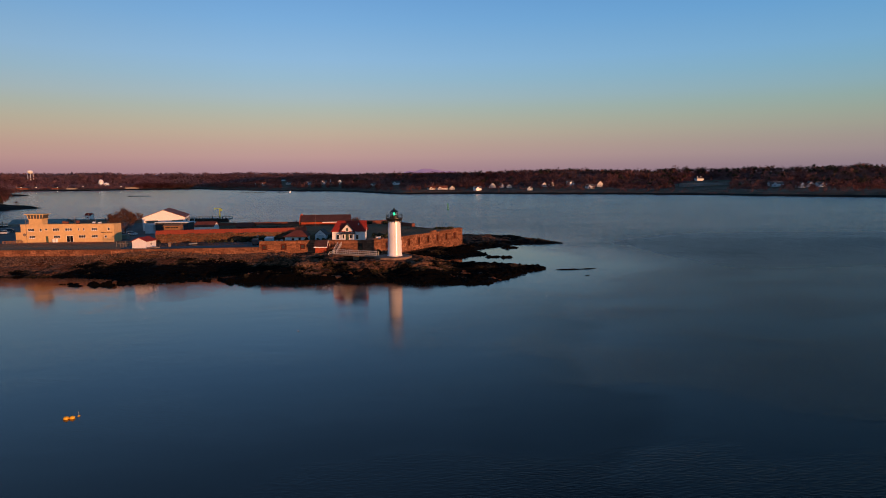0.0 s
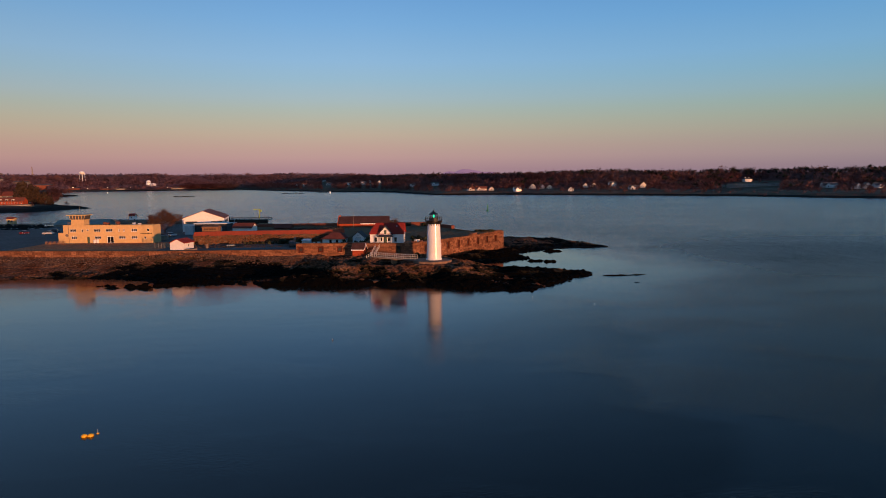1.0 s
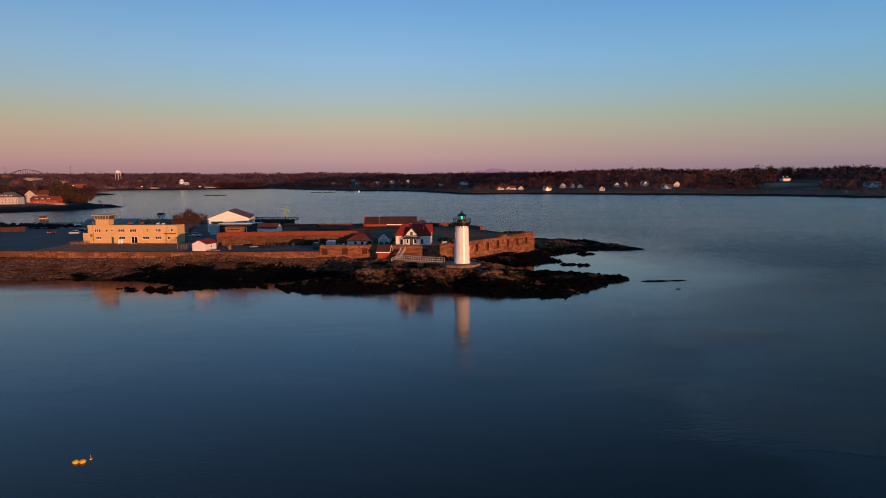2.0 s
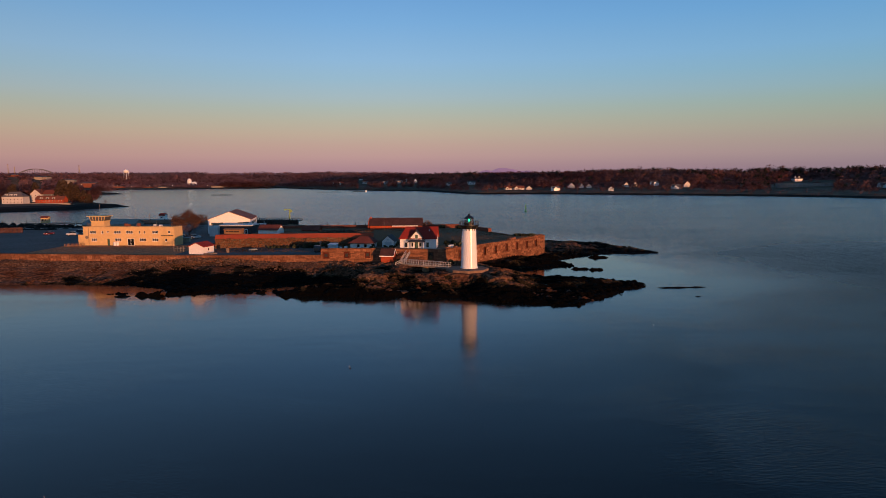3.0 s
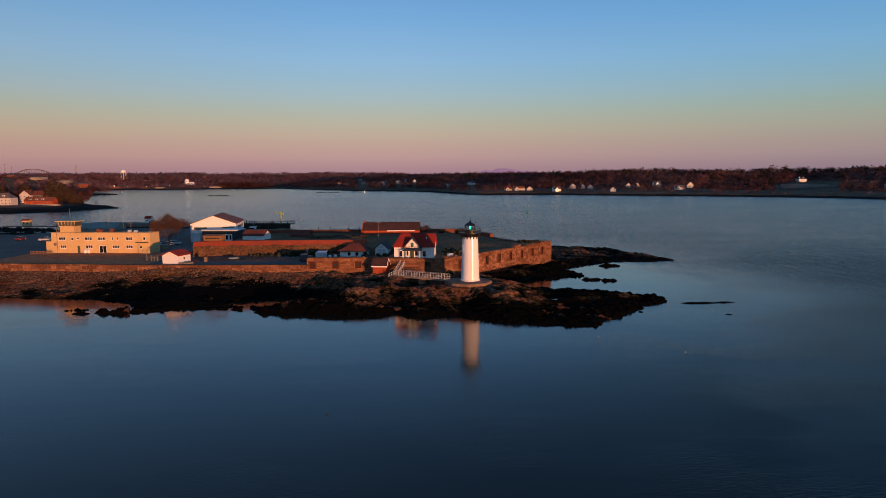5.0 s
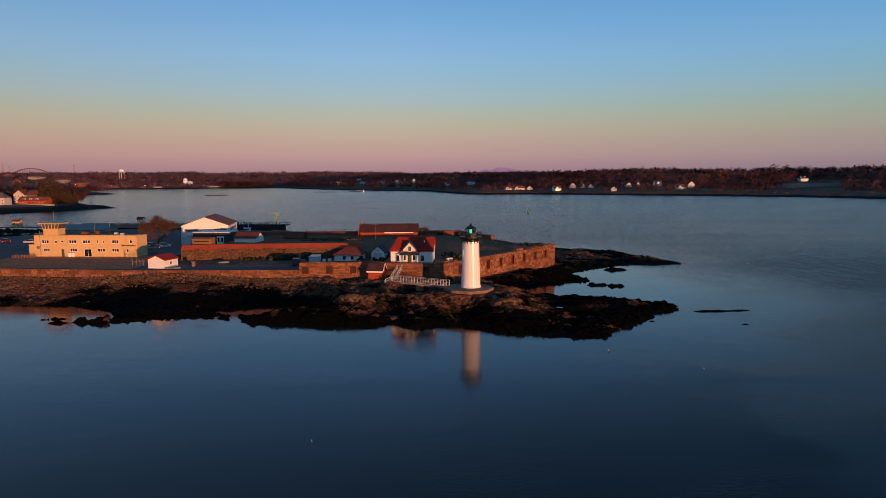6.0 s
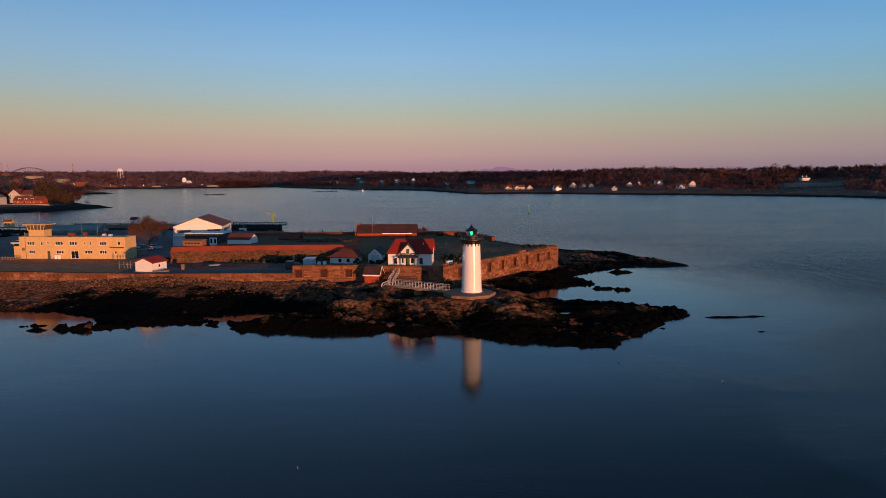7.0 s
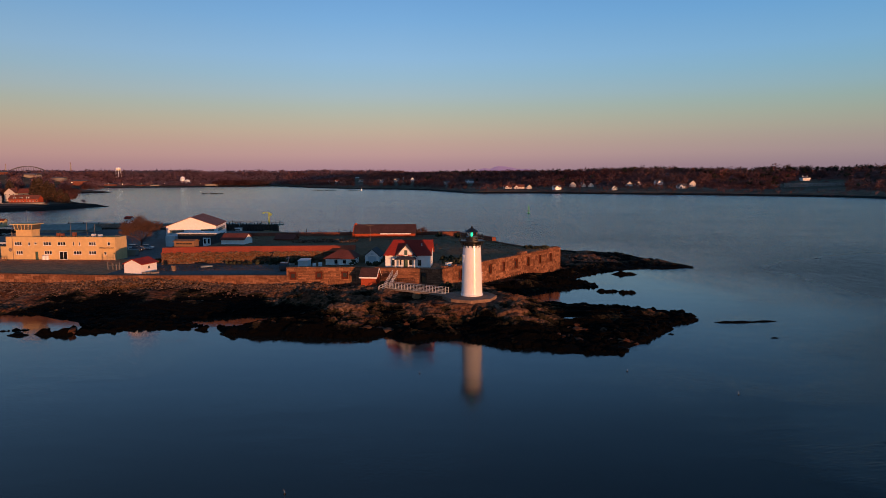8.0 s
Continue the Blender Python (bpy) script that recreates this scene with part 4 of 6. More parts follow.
def build_station():
    a, b = (-132.2, 54.0), (-98.9, 51.0)
    m, n = along(a, b, 6.2)
    t = thing("station_building", m, "long cream yellow stucco station with flat roof and lookout cab", "building")
    h, front = 6.5, 29.6
    ups = [(2.5, 4.75, 4.1, 5.1, 3), (6.7, 7.4, 4.1, 5.0, 1), (8.6, 9.4, 4.45, 5.0, 1), (11.3, 13.7, 4.1, 5.1, 3), (15.7, 18.1, 4.1, 5.1, 3), (20.3, 20.8, 4.1, 5.1, 1),
           (22.1, 22.6, 4.1, 5.1, 1), (25.1, 27.2, 4.1, 5.1, 3)]
    lows = [(2.9, 4.9, 1.5, 2.5, 3), (11.5, 13.8, 1.5, 2.5, 3), (20.4, 22.8, 1.5, 2.5, 3), (25.0, 27.2, 1.5, 2.5, 3)]
    doors = [(8.6, 9.6, 0, 2.3), (16.0, 18.5, 0, 2.4)]
    part("wall", pierced(B(), front, -0.4, h, 0.3, [w[:4] for w in ups + lows] + doors), YELLOW, t)
    for w in ups + lows:
        window(t, *w[:4], bars=w[4], frame_mat=WHITE)
    part("door", box(B(), 8.7, 9.5, 0.1, 0.2, 0, 2.2), GREEN_DOOR, t)
    g = part("glass_door", pierced(B(), 2.5, 0, 2.4, 0.12, [(0.15, 1.2, 0.1, 2.25), (1.3, 2.35, 0.1, 2.25)], 0.05), WHITE, t)
    g.location = (16.0, 0, 0)
    for x in (0.15, 1.3):
        part("pane", box(B(), x, x + 1.05, 0.08, 0.12, 0.1, 2.25), GLASS, g)
    bay = part("bay", pierced(B(), n - front, -0.4, h, 0.9, [(1.5, 2.3, 4.2, 5.2), (0.3, 1.1, 1.5, 2.4)]), YELLOW, t)
    bay.location = (front, -0.6, 0)
    window(bay, 1.5, 2.3, 4.2, 5.2), window(bay, 0.3, 1.1, 1.5, 2.4)
    part("canopy", box(B(), front - 0.5, n - 0.4, -1.5, -0.6, 3.45, 3.6), ROOF_DARK, t)
    part("wall", box(B(), n - 0.3, n, 0.3, 5.2, -0.4, h), YELLOW, t)
    part("wall", box(B(), 0, 0.3, 0.3, 5.2, -0.4, h), YELLOW, t)
    part("wall", box(B(), 0.3, n - 0.3, 4.9, 5.2, -0.4, h), YELLOW, t)
    part("roof", box(B(), 0.3, n - 0.3, 0.3, 4.9, h - 0.5, h - 0.3), ROOF_DARK, t)
    part("coping", box(B(), -0.06, front, -0.06, 0.36, h, h + 0.1), YELLOW, t)
    part("coping", box(B(), front, n + 0.06, -0.66, 0.36, h, h + 0.1), YELLOW, t)
    part("cab_base", box(B(), 2.5, 7.3, 1.0, 4.4, h - 0.3, h + 2.0), YELLOW, t)
    part("cab_glazing", extrude_y(B(), [(2.4, h + 2.0), (7.4, h + 2.0), (7.8, h + 3.5), (2.0, h + 3.5)], 0.9, 4.5), CAB_GLASS, t)
    for i in range(6):
        part("mullion", rod(B(), (2.45 + i * 4.9 / 5, 0.88, h + 2.0), (2.05 + i * 5.7 / 5, 0.84, h + 3.5), 0.09, 4), YELLOW, t)
    part("cab_sill", box(B(), 2.2, 7.6, 0.75, 4.6, h + 1.9, h + 2.06), YELLOW, t)
    part("cab_roof", box(B(), 1.3, 8.3, 0.3, 5.0, h + 3.5, h + 3.74), YELLOW, t)
    railing(t, (1.4, 0.9, h), (2.5, 0.9, h), 1.0, 0.6, TIMBER)
    part("annex", box(B(), -2.3, 0, 0.6, 5.6, -0.4, 3.7), YELLOW, t)
    part("annex_roof", box(B(), -2.4, 0, 0.5, 5.7, 3.7, 3.85), ROOF_DARK, t)
    part("round_sign", turned(B(), [(0.55, 0), (0.55, 0.08)], 20), TIMBER, t).matrix_local = pose(1.3, -0.1, 2.8, 90, 0, 0)
    for x, d, z in ((13.0, 3.5, 0.9), (13.9, 3.8, 0.7), (18.2, 3.0, 1.1), (23.5, 4.0, 0.6), (26.0, 3.2, 0.5)):
        part("roof_vent", box(B(), x, x + 0.9, d, d + 0.9, h - 0.3, h + z), MAROON if x < 19 else PALE_BLUE, t)
    for x, z in ((4.5, 8.5), (17.6, 6.6), (22.6, 5.2), (25.0, 4.0)):
        part("antenna", rod(B(), (x, 3.4, h - 0.3), (x, 3.4, h + z * 0.9), 0.05, 5), TIMBER, t)
    part("downpipe", rod(B(), (2.0, -0.08, 0), (2.0, -0.08, h + 1.5), 0.08, 5), TIMBER, t)
    return t


build_station()
for x in (-120.4, -119.4):
    tk = part("fuel_tank", turned(B(), [(0.2, 0), (0.48, 0.1), (0.48, 1.2), (0.2, 1.35)], 14), WHITE)
    tk.location = (x, 52.0, 6.2)
    tagged(tk, "small white tank against the yellow station", "tank", group="tanks by the station")

shed = gable_house("garden_shed", along((-84.3, 24.6), (-79.3, 23.4), 6.2)[0], 5.0, 5.6, 2.3, 3.4, WHITE, ROOF_RED,
                   "small white shed with red gable roof behind the sea wall", "shed", ridge="y")
sw = part("side_window", box(B(), 5.0, 5.06, 2.2, 2.9, 0.9, 1.7), WHITE, shed)
part("pane", box(B(), 5.06, 5.08, 2.28, 2.82, 0.98, 1.62), GLASS, sw)


def build_keeper_house():
    m, n = along((-19.6, 19.7), (-8.8, 18.8), 7.75)
    t = gable_house("keeper_house", m, n, 7.0, 3.3, 6.3, WHITE, ROOF_RED, "white clapboard keeper's house with red roof and front gable", "house",
                    [(1.4, 2.3, 0.45, 2.05), (7.75, 8.7, 0.45, 2.05)], hip_l=1.5)
    c = 5.0
    part("front_gable", extrude_y(B(), [(c - 1.75, 0.0), (c + 1.75, 0.0), (c + 1.75, 3.5), (c, 5.4), (c - 1.75, 3.5)], -0.3, 2.2), WHITE, t)
    for k in (-1, 1):
        pts = [(c + k * 2.6, 2.65), (c, 5.45), (c, 5.72), (c + k * 2.6, 2.9)]
        part("gable_roof", extrude_y(B(), pts if k < 0 else pts[::-1], -0.75, 3.4), ROOF_DARK, t)
    w = part("gable_window", box(B(), c - 0.5, c + 0.5, -0.38, -0.302, 3.0, 4.4), WHITE, t)
    part("pane", box(B(), c - 0.38, c + 0.38, -0.41, -0.38, 3.1, 4.3), GREEN_DOOR, w)
    part("porch_roof", gable_roof(B(), 4.6, 3.0, 2.35, 2.85, 0.2, 0.12, 1.0, 1.0), ROOF_DARK, t).location = (c - 2.3, -2.4, 0)
    part("porch_floor", box(B(), c - 2.3, c + 2.3, -2.2, -0.3, -0.6, 0.05), TIMBER, t)
    for x in (-2.2, -0.75, 0.75, 2.2):
        part("porch_post", box(B(), c + x - 0.09, c + x + 0.09, -2.1, -1.92, 0.05, 2.4), WHITE, t)
    for z in (0.25, 0.85):
        for x in (-2.2, 0.75):
            part("porch_rail", box(B(), c + x, c + x + 1.45, -2.05, -1.97, z, z + 0.07), WHITE, t)
    part("front_door", box(B(), c - 0.5, c + 0.5, -0.36, -0.302, 0.06, 2.1), GREEN_DOOR, t)
    for x in (c - 1.5, c + 0.8):
        part("porch_window", box(B(), x, x + 0.65, -0.36, -0.302, 0.8, 2.0), GLASS, t)
    part("vent_pipe", rod(B(), (8.6, 2.0, 4.8), (8.6, 2.0, 5.7), 0.09), WHITE, t)
    e = part("side_window", box(B(), n, n + 0.06, 2.6, 3.4, 0.6, 2.0), WHITE, t)
    part("pane", box(B(), n + 0.06, n + 0.08, 2.7, 3.3, 0.7, 1.9), GLASS, e)
    part("foundation", box(B(), 0.05, n - 0.05, 0.05, 6.9, -0.9, -0.302), CONCRETE, t)
    return t


build_keeper_house()
gar = gable_house("garage", along((-26.7, 40.4), (-22.8, 39.9), 5.9)[0], 3.9, 6.0, 2.3, 4.0, WHITE, ROOF_DARK, "small white garage with dark gable roof", "garage",
                  [(0.75, 3.1, 0.0, 2.1)], ridge="y")
part("loft_window", box(B(), 1.55, 2.35, -0.05, -0.003, 2.5, 3.0), PALE_BLUE, gar)
gable_house("low_house", along((-36.9, 37.1), (-29.4, 36.3), 5.9)[0], 7.5, 6.6, 2.2, 3.9, WHITE, ROOF_BROWN, "low white house with brown hip roof behind the fort wall", "house",
            [(2.3, 3.3, 0.6, 1.7), (4.6, 5.6, 0.6, 1.7)], hip_l=3.0, hip_r=1.2, over=0.5)
box_cabin = thing("storage_box", along((-43.4, 33.0), (-40.8, 32.7), 6.0)[0], "pale grey storage box behind the fort wall", "storage box")
part("body", extrude_x(B(), [(0, -0.2), (3.0, -0.2), (3.0, 2.1), (0, 1.8)], 0, 2.6), PALE_BLUE, box_cabin)
part("lid", extrude_x(B(), [(-0.15, 1.79), (3.15, 2.12), (3.15, 2.22), (-0.15, 1.89)], -0.1, 2.7), PALE_BLUE, box_cabin)
for x, y, s in ((-39.9, 34.6, 0.8), (-38.4, 34.6, 0.9)):
    crate = part("crate", box(B(), 0, s, 0, s, 0, s * 1.1), WHITE)
    crate.matrix_world = pose(x, y, 6.1)
    tagged(crate, "small pale crate behind the fort wall", "crate", group="crates")
bs = gable_house("brick_shed", along((-24.9, 14.2), (-21.4, 13.6), 4.4)[0], 3.5, 3.6, 2.2, 3.8, BRICK_RED, HALL_ROOF, "small red brick shed with brown roof and white trim", "shed", trim=WHITE)
part("barge_board", rod(B(), (3.9, -0.35, 1.95), (3.9, 1.8, 3.9), 0.09, 4), WHITE, bs)
part("barge_board", rod(B(), (3.9, 3.95, 1.95), (3.9, 1.8, 3.9), 0.09, 4), WHITE, bs)
gable_house("cottage", along((-77.5, 76.5), (-68.6, 75.2), 7.4)[0], 7.8, 6.5, 2.1, 3.7, WHITE, ROOF_BROWN, "white cottage with brown roof inside the fort", "cottage")
gable_house("brown_barrack", along((-63.4, 90), (-56.9, 89.3), 7.2)[0], 6.6, 5.5, 1.0, 2.4, MAROON, ROOF_BROWN, "low brown building inside the fort", "building")
hall = gable_house("long_hall", along((-37.5, 104.5), (-14.7, 104.2), 6.6)[0], 22.4, 9.0, 2.2, 5.0, BRICK_RED, HALL_ROOF, "long low brick hall with brown roof", "building")
part("white_band", box(B(), 9.6, 20.8, -0.5, -0.003, 1.75, 2.1), WHITE, hall)
part("gable_parapet", extrude_x(B(), [(-0.3, 0), (9.3, 0), (9.3, 2.2), (4.5, 5.2), (-0.3, 2.2)], -0.7, -0.36), BRICK_RED, hall)
part("chimney", box(B(), -0.2, 0.5, 4.1, 4.9, 4.6, 5.7), BRICK_RED, hall)

bh = gable_house("boathouse", pose(-105, 100, 6.0, 0, 0, 9.8), 17.3, 25.0, 6.0, 9.2, WHITE, ROOF_PALE, "large white boathouse with pale brown gable roof", "boathouse",
                 [(1.2, 6.2, 3.8, 4.8), (12.0, 16.6, 3.8, 4.8)], ridge="y", frame_mat=TEAL, bars=5)
sb = part("side_windows", box(B(), 17.3, 17.36, 5, 21, 3.7, 4.8), TEAL, bh)
for k in range(8):
    part("pane", box(B(), 17.36, 17.38, 5.2 + 2 * k, 6.9 + 2 * k, 3.8, 4.7), GLASS, sb)
for piece in bh.children_recursive:
    if piece.name.startswith("pane"):
        piece.data.materials[0] = TEAL          # blinds drawn behind the glass
db = thing("dark_block", along((-96.0, 88), (-82.4, 86.5), 6.2)[0], "dark flat-roofed block before the boathouse", "building")
part("body", box(B(), 0, 13.6, 0, 7, -0.3, 4.2), ROOF_DARK, db)
part("roof", box(B(), -0.3, 13.9, -0.3, 7.3, 4.2, 4.55), PALE_BLUE, db)
for x in (8.9, 10.3):
    d = part("door", box(B(), x, x + 1.3, -0.08, -0.003, 0, 2.9), WHITE, db)
    part("pane", box(B(), x + 0.3, x + 1.0, -0.1, -0.08, 0.9, 2.5), GLASS, d)
part("store", box(B(), -3.5, -0.1, -2, 3, -0.3, 3.6), PALE_BLUE, db)
gable_house("lookout_hut", along((-80.3, 45.6), (-74.6, 45.0), 10.3)[0], 5.7, 3.0, 1.6, 1.95, TIMBER_WARM, TIMBER_WARM, "small tan timber lookout on the rampart", "hut",
            [(0.5, 5.2, 0.75, 1.25)], bars=5, frame_mat=TIMBER_WARM, over=0.25)
gable_house("net_shed", pose(-183, 146, 6.0, 0, 0, 2), 25, 12, 1.3, 3.3, TEAL, TEAL, "long shed with pale grey-green metal roof by the quay", "shed")


# ---- yard things ----
def build_car(m, paint, label):
    t = thing("car", m, label, "car", group="parked cars")
    part("body", extrude_x(B(), [(-0.85, 0.3), (0.85, 0.3), (0.9, 0.75), (0.8, 0.95), (-0.8, 0.95), (-0.9, 0.75)], -2.2, 2.2), paint, t)
    bm = B()
    lo, hi = [(-1.3, -0.78), (1.5, -0.78), (1.5, 0.78), (-1.3, 0.78)], [(-0.7, -0.6), (1.2, -0.6), (1.2, 0.6), (-0.7, 0.6)]
    a, b = [bm.verts.new((x, y, 0.95)) for x, y in lo], [bm.verts.new((x, y, 1.5)) for x, y in hi]
    bm.faces.new(b), bm.faces.new(a[::-1])
    for i in range(4):
        bm.faces.new((a[i], a[(i + 1) % 4], b[(i + 1) % 4], b[i]))
    part("cabin", bm, GLASS, t)
    part("roof", box(B(), -0.7, 1.2, -0.6, 0.6, 1.5, 1.55), paint, t)
    for x in (-1.35, 1.35):
        for y in (-0.85, 0.67):
            w = part("wheel", turned(B(), [(0.33, 0), (0.33, 0.2)], 14), RUBBER, t)
            w.matrix_local = pose(x, y + 0.19, 0.33, 90, 0, 0)
            part("rim", turned(B(), [(0.2, -0.01), (0.2, 0.21)], 10), PALE_BLUE, w)
    for y in (-0.6, 0.6):
        part("headlight", box(B(), -2.23, -2.195, y - 0.18, y + 0.18, 0.6, 0.78), WHITE, t)
        part("tail_light", box(B(), 2.195, 2.23, y - 0.18, y + 0.18, 0.62, 0.8), CAR_RED, t)
    return t


for x, y, r, paint, label in ((-172, 100.4, 85, CAR_RED, "red car parked on the dark lot"), (-160, 96.5, 15, CAR_WHITE, "white car parked beside the station"),
                              (-163.5, 108, 20, CAR_DARK, "dark car parked near the quay"), (-157, 110, 10, CAR_DARK, "dark car parked near the quay"),
                              (-107.2, 78.9, 170, CAR_WHITE, "white car parked near the bare tree"), (-102.6, 78.2, 175, CAR_WHITE, "white car parked near the bare tree"),
                              (-103.3, 73.0, 165, CAR_DARK, "dark car parked near the bare tree")):
    build_car(pose(x, y, 6.22, 0, 0, r), paint, label)

dump = thing("skip", pose(-101.2, 60.3, 6.2, 0, 0, -4), "green steel skip beside the station", "skip")
part("bin", extrude_y(B(), [(0.2, 0.15), (3.2, 0.15), (3.5, 1.7), (0, 1.7)], 0, 1.9), TEAL, dump)
part("rim", box(B(), -0.1, 3.6, -0.1, 2.0, 1.7, 1.82), TEAL, dump)
fence = thing("post_fence", pose(0, 0, 6.2), "short row of weathered timber posts beside the shed", "fence")
for x, y, z in ((-91.2, 30.4, 2.0), (-90.2, 30.9, 1.7), (-89.1, 30.4, 1.6), (-88.2, 30.3, 1.9), (-87.4, 30.2, 1.6), (-86.4, 30.0, 1.5)):
    part("post", rod(B(), (x, y, -0.2), (x, y, z), 0.11, 6), TIMBER, fence)
part("rail", rod(B(), (-91.2, 30.4, 1.1), (-86.4, 30.0, 1.1), 0.06, 4), TIMBER, fence)
picket = thing("picket_fence", pose(-136.8, 50.2, 6.2), "low tan picket fence beside the station", "fence")
for i in range(16):
    part("picket", box(B(), i * 0.45, i * 0.45 + 0.16, 0, 0.05, -0.1, 1.05), TIMBER_WARM, picket)
for z in (0.3, 0.8):
    part("rail", box(B(), -0.1, 7.0, 0.053, 0.11, z, z + 0.1), TIMBER_WARM, picket)
for i in range(5):
    trap = part("crate", box(B(), 0, 1.0, 0, 0.55, 0, 0.4), TIMBER)
    trap.matrix_world = pose(-79.2 + i * 0.75, 22.7 + 0.55 * (i % 3), 6.2 + 0.0 * i, 0, 0, 12 * i)
    tagged(trap, "weathered timber trap lying beside the white shed", "trap", group="traps by the shed")
trk = thing("work_truck", pose(-45.2, 28.6, 6.1, 0, 0, 80), "dark work truck with a folded boom", "truck")
part("chassis", box(B(), -2.8, 2.6, -0.9, 0.9, 0.5, 0.85), CAR_DARK, trk)
part("cab", extrude_y(B(), [(-2.8, 0.85), (-1.0, 0.85), (-1.0, 2.2), (-2.3, 2.2), (-2.8, 1.5)], -0.9, 0.9), CAR_DARK, trk)
part("bed", box(B(), -0.8, 2.6, -0.95, 0.95, 0.85, 1.4), TIMBER, trk)
part("boom", rod(B(), (0.2, 0, 1.4), (1.6, 0, 3.2), 0.14, 5), CAR_DARK, trk)
part("boom", rod(B(), (1.6, 0, 3.2), (-0.6, 0, 2.9), 0.1, 5), CAR_DARK, trk)
for x in (-1.9, 1.6):
    for y in (-0.9, 0.65):
        part("wheel", turned(B(), [(0.45, 0), (0.45, 0.25)], 12), RUBBER, trk).matrix_local = pose(x, y + 0.25, 0.45, 90, 0, 0)
hutch = thing("electric_box", pose(-73.4, 27.6, 6.2), "small tan cabinet standing behind the sea wall", "cabinet")
part("body", box(B(), -0.4, 0.4, -0.3, 0.3, -0.1, 1.3), TIMBER_WARM, hutch)
part("lid", box(B(), -0.46, 0.46, -0.36, 0.36, 1.3, 1.38), TIMBER, hutch)
part("door", box(B(), -0.33, 0.33, -0.33, -0.303, 0.1, 1.2), TIMBER, hutch)
ub = thing("utility_box", pose(-4.4, 21.6, 7.9, 0, 0, 40), "low white utility box behind the battery wall", "utility box")
part("body", box(B(), -0.8, 0.8, -0.35, 0.35, -0.3, 0.75), WHITE, ub)
part("lid", box(B(), -0.86, 0.86, -0.41, 0.41, 0.75, 0.83), PALE_BLUE, ub)
skiff = thing("upturned_dinghy", pose(-67.6, 34.5, 6.2, 0, 0, 35), "pale grey-green dinghy lying upside down on the yard", "dinghy")
bm = B()
rings = []
for x, w, h in ((-1.5, 0.55, 0.42), (-0.6, 0.7, 0.52), (0.5, 0.62, 0.5), (1.2, 0.34, 0.4), (1.6, 0.04, 0.2)):
    rings.append([bm.verts.new((x, y * w, z * h)) for y, z in ((-1, 0), (-0.8, 0.7), (0, 1), (0.8, 0.7), (1, 0))])
for a, b in zip(rings, rings[1:]):
    for i in range(4):
        bm.faces.new((a[i], b[i], b[i + 1], a[i + 1]))
bm.faces.new(rings[0])
part("hull", bm, TEAL, skiff)
part("keel", rod(B(), (-1.5, 0, 0.44), (1.2, 0, 0.42), 0.04, 4), TIMBER, skiff)
pole = thing("flagpole", pose(-29.2, 80, 7.2), "thin pale flagpole with a crossyard in the fort field", "flagpole")
part("mast", rod(B(), (0, 0, -0.3), (0, 0, 10.8), 0.07, 8, 0.03), TIMBER, pole)
part("yard", rod(B(), (-1.2, 0, 6.3), (1.2, 0, 6.3), 0.05, 5), TIMBER, pole)
stubs = [(-62 + 5.2 * i + random.uniform(-1.5, 1.5), 117.8, random.uniform(0.7, 1.5)) for i in range(8)]
for x, y, z in stubs:
    s = part("stub_post", rod(B(), (0, 0, -0.1), (0, 0, z), 0.22, 6, 0.16), BLACK)
    s.location = (x, y, 8.2)
    tagged(s, "dark stub post on the rear rampart", "post", group="stub posts")


def grow(bm, a, way, length, r, depth, rng):
    b = a + way * length
    r = max(r, 0.034)
    rod(bm, a, b, r, 5 if depth > 2 else 3, r * 0.7)
    if depth == 0:
        return
    for k in range(3 if depth > 1 else 4):
        w = (way * rng.uniform(0.7, 1.0) + Vector((rng.uniform(-1, 1), rng.uniform(-1, 1), rng.uniform(-0.15, 0.55))) * 0.75).normalized()
        grow(bm, a.lerp(b, rng.uniform(0.55, 1.0)), w, length * rng.uniform(0.62, 0.85), r * 0.6, depth - 1, rng)


def build_tree(m, tall, seed, label, name="bare_tree", depth=5):
    t = thing(name, m, label, "tree")
    rng = random.Random(seed)
    part("trunk", rod(B(), (0, 0, -0.3), (0, 0, tall * 0.22), tall * 0.032, 9, tall * 0.024), TWIG, t)
    bm = B()
    for k in range(6):
        a = k * 1.05 + rng.uniform(-0.3, 0.3)
        grow(bm, Vector((0, 0, tall * rng.uniform(0.16, 0.22))), Vector((math.cos(a) * 1.1, math.sin(a) * 1.1, 1.0)).normalized(), tall * 0.3, tall * 0.010, depth, rng)
    part("crown", bm, TWIG, t, "many thin bare red-brown branches")
    rg = np.random.default_rng(seed)
    n = int(tall * tall * 55)
    q = rg.normal(0, 1, (n, 3))
    q = q / np.linalg.norm(q, axis=1)[:, None] * rg.uniform(0.45, 1.0, (n, 1)) ** 0.6
    c = np.array([0, 0, tall * 0.56]) + q * tall * np.array([0.56, 0.5, 0.4]) * (1 + 0.16 * np.sin(q[:, :1] * 9 + q[:, 1:2] * 7))
    way = q + rg.normal(0, 0.45, (n, 3)) + (0, 0, 0.4)
    way = way / np.linalg.norm(way, axis=1)[:, None] * tall * rg.uniform(0.03, 0.08, (n, 1))
    side = np.cross(way, rg.normal(0, 1, (n, 3)))
    side = side / np.linalg.norm(side, axis=1)[:, None] * 0.022
    me = bpy.data.meshes.new("twigs")
    me.from_pydata(np.stack([c - side, c + side, c + way], 1).reshape(-1, 3).tolist(), [], np.arange(3 * n).reshape(-1, 3).tolist())
    me.materials.append(TWIG)
    new("twigs", me).parent = t
    return t


